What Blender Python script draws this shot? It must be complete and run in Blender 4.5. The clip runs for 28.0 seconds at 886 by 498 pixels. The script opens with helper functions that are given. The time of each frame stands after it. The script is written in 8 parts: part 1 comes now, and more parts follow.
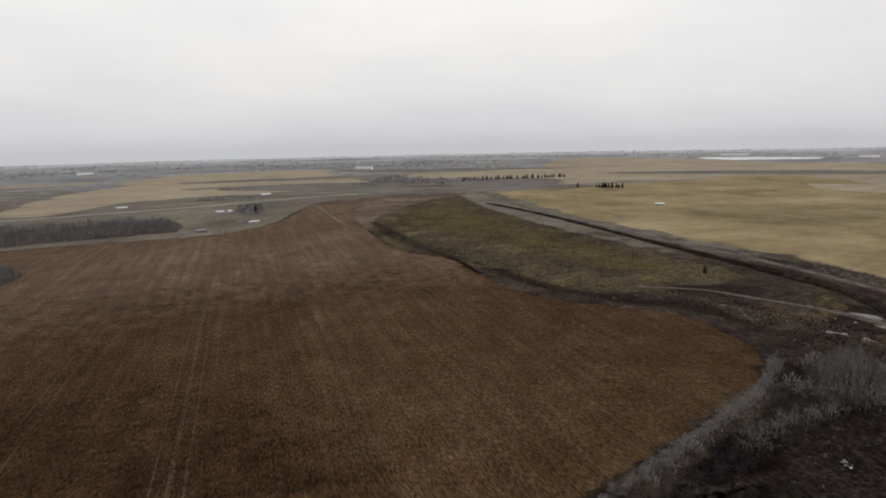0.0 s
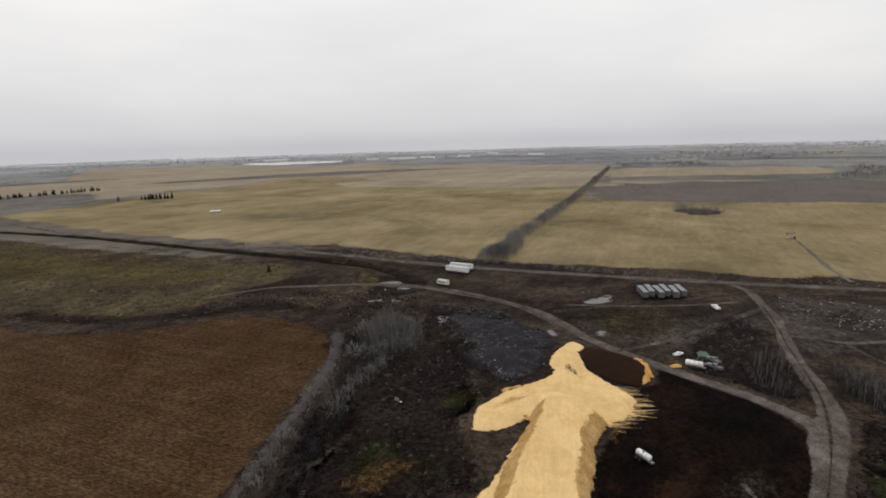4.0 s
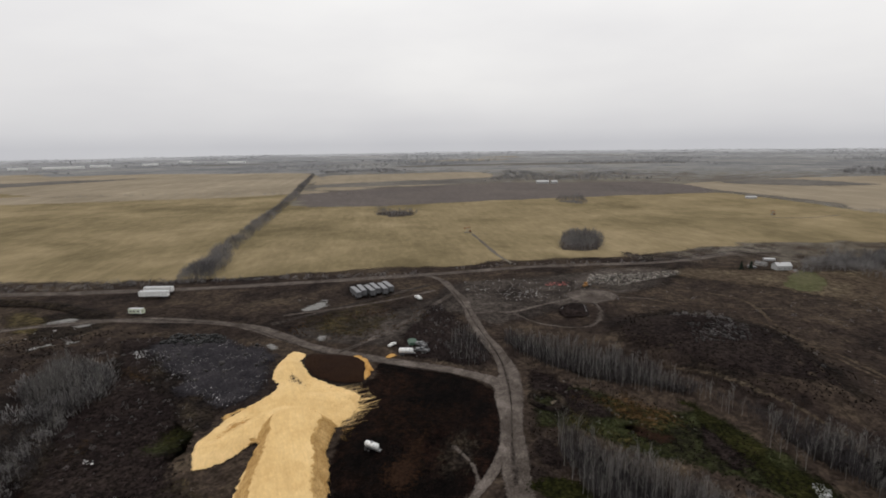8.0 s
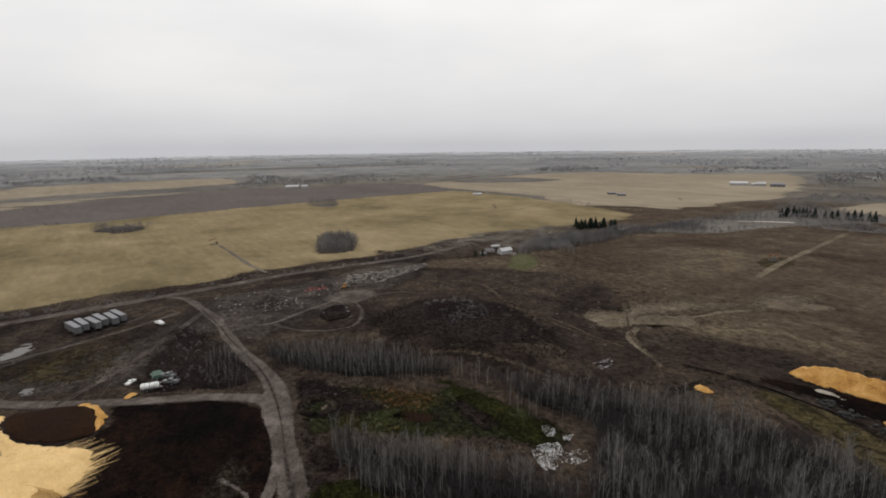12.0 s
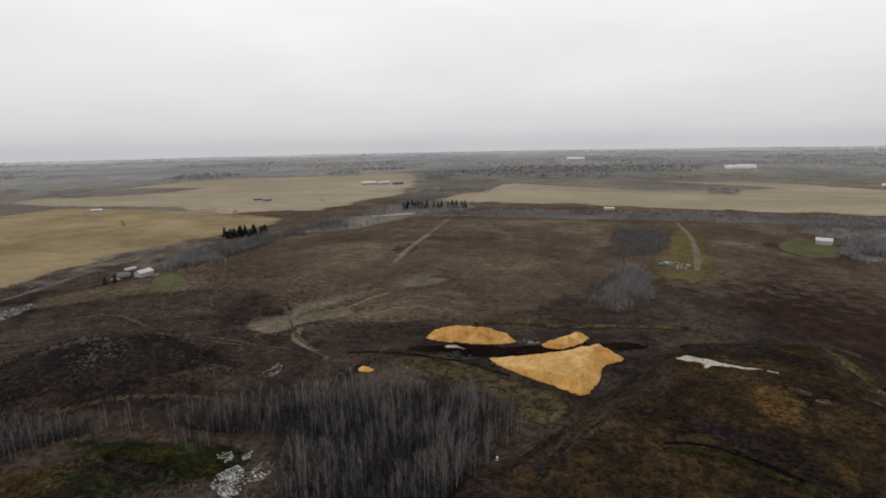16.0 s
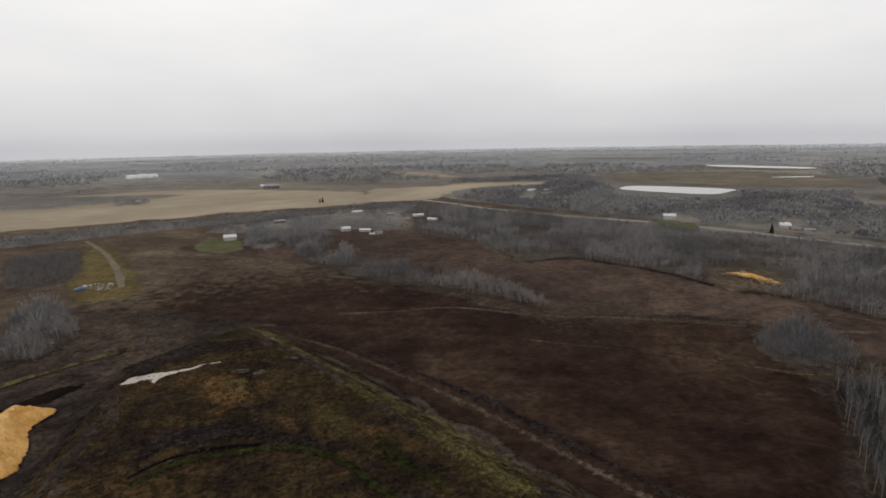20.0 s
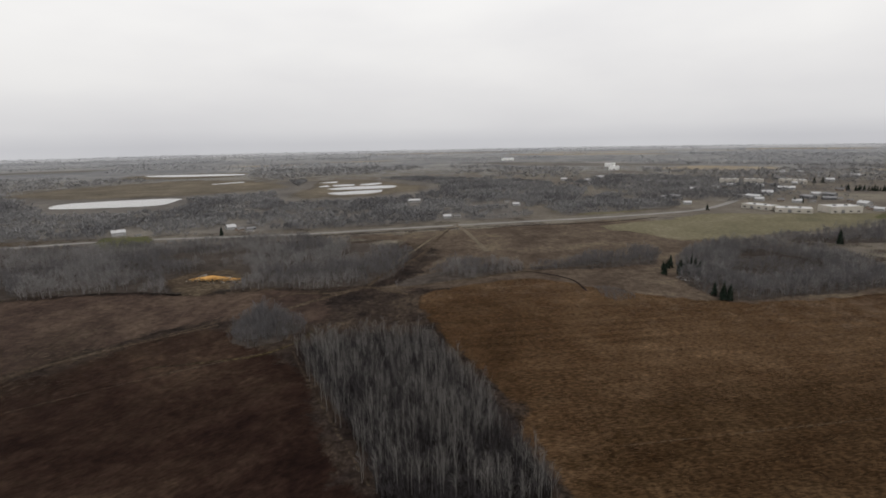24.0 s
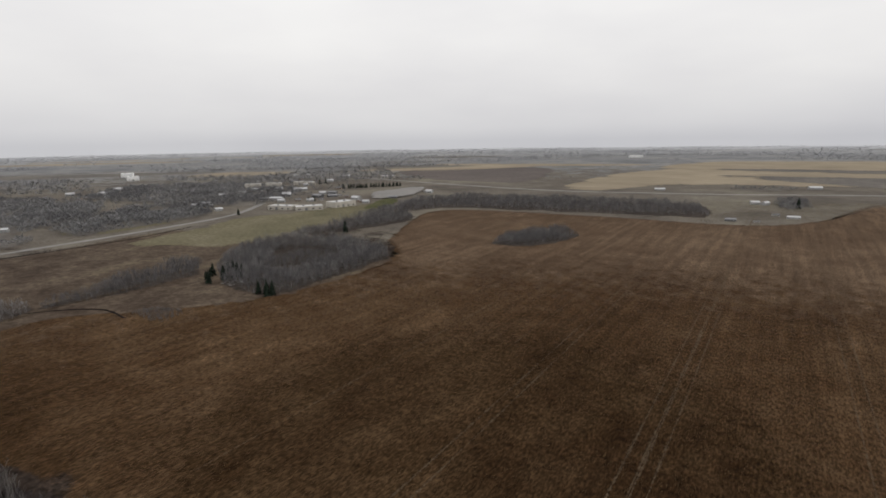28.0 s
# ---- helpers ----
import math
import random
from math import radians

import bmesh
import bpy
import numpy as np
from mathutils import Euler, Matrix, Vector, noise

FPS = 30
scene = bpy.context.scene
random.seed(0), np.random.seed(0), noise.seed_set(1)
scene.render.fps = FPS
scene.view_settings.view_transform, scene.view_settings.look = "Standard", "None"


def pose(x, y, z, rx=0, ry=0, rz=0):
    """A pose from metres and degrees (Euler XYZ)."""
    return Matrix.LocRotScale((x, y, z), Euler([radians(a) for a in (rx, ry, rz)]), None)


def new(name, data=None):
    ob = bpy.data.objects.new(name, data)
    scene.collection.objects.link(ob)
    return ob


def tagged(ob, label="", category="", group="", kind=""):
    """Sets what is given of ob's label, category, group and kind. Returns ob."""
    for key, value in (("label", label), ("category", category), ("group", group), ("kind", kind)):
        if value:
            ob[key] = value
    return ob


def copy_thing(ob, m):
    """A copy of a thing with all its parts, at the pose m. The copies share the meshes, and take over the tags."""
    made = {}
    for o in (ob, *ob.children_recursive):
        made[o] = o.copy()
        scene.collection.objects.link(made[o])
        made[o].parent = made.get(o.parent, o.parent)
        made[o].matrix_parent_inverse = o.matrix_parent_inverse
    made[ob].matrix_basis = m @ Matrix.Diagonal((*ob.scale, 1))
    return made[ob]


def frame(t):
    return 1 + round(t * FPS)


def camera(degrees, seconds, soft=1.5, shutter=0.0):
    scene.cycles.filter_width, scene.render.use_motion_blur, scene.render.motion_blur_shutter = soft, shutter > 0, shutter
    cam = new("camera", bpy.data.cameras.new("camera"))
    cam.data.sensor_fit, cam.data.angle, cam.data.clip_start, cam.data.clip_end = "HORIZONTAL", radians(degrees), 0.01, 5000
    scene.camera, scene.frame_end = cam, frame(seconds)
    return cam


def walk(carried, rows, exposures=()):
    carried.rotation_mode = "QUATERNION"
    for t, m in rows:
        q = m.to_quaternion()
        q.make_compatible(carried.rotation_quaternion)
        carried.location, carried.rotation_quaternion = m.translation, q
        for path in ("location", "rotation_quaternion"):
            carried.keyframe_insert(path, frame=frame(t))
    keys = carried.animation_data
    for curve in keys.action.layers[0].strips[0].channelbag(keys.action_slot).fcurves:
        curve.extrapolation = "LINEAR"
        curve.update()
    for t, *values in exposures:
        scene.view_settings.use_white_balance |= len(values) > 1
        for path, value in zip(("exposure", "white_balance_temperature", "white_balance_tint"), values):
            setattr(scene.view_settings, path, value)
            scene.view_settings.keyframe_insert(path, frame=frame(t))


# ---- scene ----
cam = camera(80.70, 28.0, soft=1.75)
walk(cam, [
    (0.0, pose(0, 0, 80, 78.81, 1.18, -0.00)),
    (0.5, pose(0, 0, 80, 78.72, 1.36, -7.51)),
    (1.0, pose(0, 0, 80, 78.65, 1.49, -13.83)),
    (1.5, pose(0, 0, 80, 78.60, 1.55, -19.43)),
    (2.0, pose(0, 0, 80, 78.55, 1.59, -24.91)),
    (2.5, pose(0, 0, 80, 78.50, 1.62, -30.72)),
    (3.0, pose(0, 0, 80, 78.45, 1.65, -36.17)),
    (3.5, pose(0, 0, 80, 78.41, 1.69, -41.53)),
    (5.5, pose(0, 0, 80, 78.46, 1.12, -59.18)),
    (6.0, pose(0, 0, 80, 78.50, 1.05, -63.36)),
    (6.5, pose(0, 0, 80, 78.54, 0.98, -67.29)),
    (7.0, pose(0, 0, 80, 78.56, 0.92, -71.15)),
    (7.5, pose(0, 0, 80, 78.57, 0.86, -74.37)),
    (8.0, pose(0, 0, 80, 78.57, 0.82, -77.73)),
    (8.5, pose(0, 0, 80, 78.58, 0.79, -81.35)),
    (9.0, pose(0, 0, 80, 78.60, 0.79, -85.64)),
    (9.5, pose(0, 0, 80, 78.63, 0.82, -89.56)),
    (10.0, pose(0, 0, 80, 78.66, 0.85, -92.73)),
    (10.5, pose(0, 0, 80, 78.68, 0.87, -95.55)),
    (11.0, pose(0, 0, 80, 78.69, 0.87, -98.45)),
    (11.5, pose(0, 0, 80, 78.67, 0.83, -101.33)),
    (12.0, pose(0, 0, 80, 78.62, 0.76, -104.55)),
    (12.5, pose(0, 0, 80, 78.54, 0.67, -108.42)),
    (14.5, pose(0, 0, 80, 78.58, 1.08, -126.78)),
    (15.0, pose(0, 0, 80, 78.58, 1.08, -131.92)),
    (15.5, pose(0, 0, 80, 78.58, 1.09, -136.97)),
    (16.0, pose(0, 0, 80, 78.56, 1.11, -142.07)),
    (16.5, pose(0, 0, 80, 78.54, 1.12, -148.51)),
    (17.0, pose(0, 0, 80, 78.53, 1.11, -155.87)),
    (17.5, pose(0, 0, 80, 78.51, 1.10, -162.95)),
    (18.0, pose(0, 0, 80, 78.48, 1.10, -170.11)),
    (18.5, pose(0, 0, 80, 78.44, 1.12, -177.33)),
    (19.0, pose(0, 0, 80, 78.40, 1.13, -185.26)),
    (19.5, pose(0, 0, 80, 78.36, 1.12, -193.23)),
    (20.0, pose(0, 0, 80, 78.33, 1.12, -201.28)),
    (20.5, pose(0, 0, 80, 78.29, 1.12, -209.06)),
    (21.0, pose(0, 0, 80, 78.26, 1.10, -216.59)),
    (21.5, pose(0, 0, 80, 78.24, 1.07, -224.38)),
    (22.0, pose(0, 0, 80, 78.22, 1.06, -231.77)),
    (22.5, pose(0, 0, 80, 78.20, 1.07, -239.16)),
    (24.5, pose(0, 0, 80, 78.30, 1.13, -262.55)),
    (25.0, pose(0, 0, 80, 78.30, 1.15, -267.99)),
    (25.5, pose(0, 0, 80, 78.30, 1.14, -273.55)),
    (26.0, pose(0, 0, 80, 78.29, 1.10, -279.18)),
    (26.5, pose(0, 0, 80, 78.27, 1.04, -285.18)),
    (27.0, pose(0, 0, 80, 78.26, 0.94, -291.89)),
    (27.5, pose(0, 0, 80, 78.25, 0.85, -298.88)),
    (28.0, pose(0, 0, 80, 78.26, 0.78, -305.73)),
])

from mathutils.geometry import delaunay_2d_cdt

# ---- light: an overcast autumn day ----
SUN_UP, SUN_TURN = 62, 150
world = bpy.data.worlds.new("overcast_sky")
scene.world = world
world.use_nodes = True
wt = world.node_tree
wt.nodes.clear()


def node(tree, kind, **values):
    n = tree.nodes.new(kind)
    for key, value in values.items():
        if key in n.inputs:
            n.inputs[key].default_value = value
        elif key == "operation":
            n.operation = value
        elif key == "data_type":
            n.data_type = value
        elif key == "blend_type":
            n.blend_type = value
        elif key == "attribute_name":
            n.attribute_name = value
    return n


def ramp(tree, stops, ease="LINEAR"):
    n = tree.nodes.new("ShaderNodeValToRGB")
    n.color_ramp.interpolation = ease
    while len(n.color_ramp.elements) < len(stops):
        n.color_ramp.elements.new(0.5)
    for e, (at, c) in zip(n.color_ramp.elements, stops):
        e.position, e.color = at, (*c, 1)
    return n


sky = node(wt, "ShaderNodeTexSky")
sky.sky_type, sky.sun_disc, sky.dust_density = "NISHITA", False, 6.0
sky.sun_elevation, sky.sun_rotation = radians(SUN_UP), radians(SUN_TURN)
grey = node(wt, "ShaderNodeHueSaturation", Saturation=0.05, Value=0.07)
coords = node(wt, "ShaderNodeTexCoord")
split = node(wt, "ShaderNodeSeparateXYZ")
cloud = ramp(wt, [(0.0, (0.59, 0.59, 0.615)), (0.025, (0.69, 0.685, 0.70)), (0.10, (0.82, 0.81, 0.812)), (0.26, (0.96, 0.95, 0.945)), (1.0, (0.97, 0.96, 0.95))])
puffs = node(wt, "ShaderNodeTexNoise", Scale=2.2, Detail=4.0, Roughness=0.5)
flat = node(wt, "ShaderNodeMapping")
flat.inputs["Scale"].default_value = (1, 1, 3.5)
shade = ramp(wt, [(0.3, (0.93, 0.93, 0.94)), (0.7, (1.05, 1.05, 1.04))])
mult = node(wt, "ShaderNodeMix", data_type="RGBA", blend_type="MULTIPLY")
mult.inputs[0].default_value = 1.0
both = node(wt, "ShaderNodeMix", data_type="RGBA", blend_type="MIX")
both.inputs[0].default_value = 0.05
out = node(wt, "ShaderNodeOutputWorld")
back = node(wt, "ShaderNodeBackground", Strength=1.0)
for a, b in ((coords.outputs["Generated"], split.inputs[0]), (split.outputs[2], cloud.inputs[0]), (coords.outputs["Generated"], flat.inputs[0]),
             (flat.outputs[0], puffs.inputs[0]), (puffs.outputs[0], shade.inputs[0]), (cloud.outputs[0], mult.inputs[6]), (shade.outputs[0], mult.inputs[7]),
             (sky.outputs[0], grey.inputs["Color"]), (mult.outputs[2], both.inputs[6]), (grey.outputs[0], both.inputs[7]),
             (both.outputs[2], back.inputs[0]), (back.outputs[0], out.inputs[0])):
    wt.links.new(a, b)

sun = new("sun", bpy.data.lights.new("sun", "SUN"))
sun.data.energy, sun.data.angle, sun.data.color = 1.1, radians(20), (1.0, 0.97, 0.93)
sun.matrix_world = pose(0, 0, 300, 90 - SUN_UP, 0, SUN_TURN)
scene.view_settings.exposure = 0.0


# ---- materials ----
def earth(name, colours, large=60.0, fine=1.2, bump=0.5, rough=0.95, speck=0.35, rows=None, row_width=6.0, row_depth=0.35, feather=True, middle=9.0, spec=0.02, blotch=0.0, spot=2.4, crisp=0.16):
    """Soil, crop or grass: colours mixed over large patches, broken up by two finer noises; rows: the bearing of drill rows."""
    m = bpy.data.materials.new(name)
    m.use_nodes = True
    t = m.node_tree
    t.nodes.clear()
    link = t.links.new
    co = node(t, "ShaderNodeTexCoord")
    place = co.outputs["Object"]
    n1 = node(t, "ShaderNodeTexNoise", Scale=1 / large, Detail=5.0, Roughness=0.62, Distortion=0.6)
    n2 = node(t, "ShaderNodeTexNoise", Scale=1 / fine, Detail=4.0, Roughness=0.7)
    n3 = node(t, "ShaderNodeTexNoise", Scale=1 / middle, Detail=4.0, Roughness=0.65)
    link(place, n1.inputs[0]), link(place, n3.inputs[0])
    step = 0.26 / max(1, len(colours) - 1)
    base = ramp(t, [(0.37 + i * step, c) for i, c in enumerate(colours)])
    wide = node(t, "ShaderNodeMath", operation="MULTIPLY_ADD")
    wide.inputs[1].default_value = 0.6
    less = node(t, "ShaderNodeMath", operation="MULTIPLY")
    less.inputs[1].default_value = 0.4
    link(n3.outputs[0], less.inputs[0]), link(n1.outputs[0], wide.inputs[0]), link(less.outputs[0], wide.inputs[2]), link(wide.outputs[0], base.inputs[0])
    lift = ramp(t, [(0.5 - crisp, (1 - speck,) * 3), (0.5, (1, 1, 1)), (0.5 + crisp, (1 + speck * 1.4,) * 3)])
    colour = node(t, "ShaderNodeMix", data_type="RGBA", blend_type="MULTIPLY")
    colour.inputs[0].default_value = 1.0
    link(n2.outputs[0], lift.inputs[0]), link(base.outputs[0], colour.inputs[6]), link(lift.outputs[0], colour.inputs[7])
    end = colour.outputs[2]
    height = n2.outputs[0]
    if blotch:
        n4 = node(t, "ShaderNodeTexNoise", Scale=1 / spot, Detail=3.0, Roughness=0.6, Distortion=0.4)
        link(place, n4.inputs[0])
        clumps = ramp(t, [(0.40, (1 - blotch,) * 3), (0.49, (1, 1, 1)), (0.60, (1 + blotch * 0.9,) * 3)])
        link(n4.outputs[0], clumps.inputs[0])
        dotted = node(t, "ShaderNodeMix", data_type="RGBA", blend_type="MULTIPLY")
        dotted.inputs[0].default_value = 1.0
        link(end, dotted.inputs[6]), link(clumps.outputs[0], dotted.inputs[7])
        end = dotted.outputs[2]
        mixed = node(t, "ShaderNodeMath", operation="ADD")
        link(n2.outputs[0], mixed.inputs[0]), link(n4.outputs[0], mixed.inputs[1])
        height = mixed.outputs[0]
    if rows is not None:
        turn = node(t, "ShaderNodeMapping")
        turn.inputs["Rotation"].default_value = (0, 0, radians(rows))
        link(place, turn.inputs[0])
        thin = node(t, "ShaderNodeMapping")
        thin.inputs["Scale"].default_value = (1 / row_width, 1 / (row_width * 22), 1)
        link(turn.outputs[0], thin.inputs[0])
        drill = node(t, "ShaderNodeTexNoise", Scale=1.0, Detail=5.0, Roughness=0.7)
        link(thin.outputs[0], drill.inputs[0])
        stripes = ramp(t, [(0.35, (1 - row_depth,) * 3), (0.5, (1, 1, 1)), (0.65, (1 + row_depth * 1.2,) * 3)])
        link(drill.outputs[0], stripes.inputs[0])
        lined = node(t, "ShaderNodeMix", data_type="RGBA", blend_type="MULTIPLY")
        lined.inputs[0].default_value = 1.0
        link(end, lined.inputs[6]), link(stripes.outputs[0], lined.inputs[7])
        end = lined.outputs[2]
        short = node(t, "ShaderNodeMapping")
        short.inputs["Scale"].default_value = (1, 0.3, 1)
        link(turn.outputs[0], short.inputs[0]), link(short.outputs[0], n2.inputs[0])
    else:
        link(place, n2.inputs[0])
    b = node(t, "ShaderNodeBsdfPrincipled", Roughness=rough)
    b.inputs["Specular IOR Level"].default_value = spec
    relief = node(t, "ShaderNodeBump", Strength=bump, Distance=0.4 * fine)
    link(height, relief.inputs["Height"]), link(relief.outputs[0], b.inputs["Normal"]), link(end, b.inputs["Base Color"])
    o = node(t, "ShaderNodeOutputMaterial")
    if feather:
        fade = node(t, "ShaderNodeAttribute", attribute_name="fade")
        ragged = node(t, "ShaderNodeTexNoise", Scale=1 / (middle * 0.45), Detail=6.0, Roughness=0.7)
        grains = node(t, "ShaderNodeTexNoise", Scale=1 / (0.25 * fine), Detail=2.0, Roughness=0.6)
        link(place, ragged.inputs[0]), link(place, grains.inputs[0])
        edge = node(t, "ShaderNodeMath", operation="MULTIPLY_ADD")
        edge.inputs[1].default_value, edge.inputs[2].default_value = 1.3, -0.75
        link(ragged.outputs[0], edge.inputs[0])
        test = node(t, "ShaderNodeMath", operation="MULTIPLY_ADD")
        test.inputs[1].default_value = 1.2
        link(grains.outputs[0], test.inputs[0]), link(edge.outputs[0], test.inputs[2])
        sharp = node(t, "ShaderNodeMath", operation="GREATER_THAN")
        link(fade.outputs["Fac"], sharp.inputs[0]), link(test.outputs[0], sharp.inputs[1])
        gone = node(t, "ShaderNodeBsdfTransparent")
        mix = node(t, "ShaderNodeMixShader")
        link(sharp.outputs[0], mix.inputs[0]), link(gone.outputs[0], mix.inputs[1]), link(b.outputs[0], mix.inputs[2]), link(mix.outputs[0], o.inputs[0])
    else:
        link(b.outputs[0], o.inputs[0])
    return m


def paint(name, colour, rough=0.6, metal=0.0, wear=0.15, scale=1.5, spec=0.4, vary=0.0):
    """A hard surface with grime at two scales; vary: how far pieces differ."""
    m = bpy.data.materials.new(name)
    m.use_nodes = True
    t = m.node_tree
    b = t.nodes["Principled BSDF"]
    b.inputs["Roughness"].default_value, b.inputs["Metallic"].default_value, b.inputs["Specular IOR Level"].default_value = rough, metal, spec
    co = node(t, "ShaderNodeTexCoord")
    n1 = node(t, "ShaderNodeTexNoise", Scale=1 / scale, Detail=6.0, Roughness=0.65)
    n2 = node(t, "ShaderNodeTexNoise", Scale=9 / scale, Detail=3.0)
    t.links.new(co.outputs["Object"], n1.inputs[0]), t.links.new(co.outputs["Object"], n2.inputs[0])
    add = node(t, "ShaderNodeMath", operation="ADD")
    t.links.new(n1.outputs[0], add.inputs[0]), t.links.new(n2.outputs[0], add.inputs[1])
    half = node(t, "ShaderNodeMath", operation="MULTIPLY")
    half.inputs[1].default_value = 0.5
    t.links.new(add.outputs[0], half.inputs[0])
    r = ramp(t, [(0.3, tuple(c * (1 - 2 * wear) for c in colour)), (0.55, colour), (0.75, tuple(min(1, c * (1 + wear)) for c in colour))])
    t.links.new(half.outputs[0], r.inputs[0])
    end = r.outputs[0]
    if vary:
        info = node(t, "ShaderNodeNewGeometry")
        v = ramp(t, [(0.0, (1 - vary,) * 3), (1.0, (1 + vary,) * 3)])
        t.links.new(info.outputs["Random Per Island"], v.inputs[0])
        mm = node(t, "ShaderNodeMix", data_type="RGBA", blend_type="MULTIPLY")
        mm.inputs[0].default_value = 1.0
        t.links.new(end, mm.inputs[6]), t.links.new(v.outputs[0], mm.inputs[7])
        end = mm.outputs[2]
    t.links.new(end, b.inputs["Base Color"])
    bump = node(t, "ShaderNodeBump", Strength=0.15, Distance=0.02)
    t.links.new(n2.outputs[0], bump.inputs["Height"]), t.links.new(bump.outputs[0], b.inputs["Normal"])
    return m


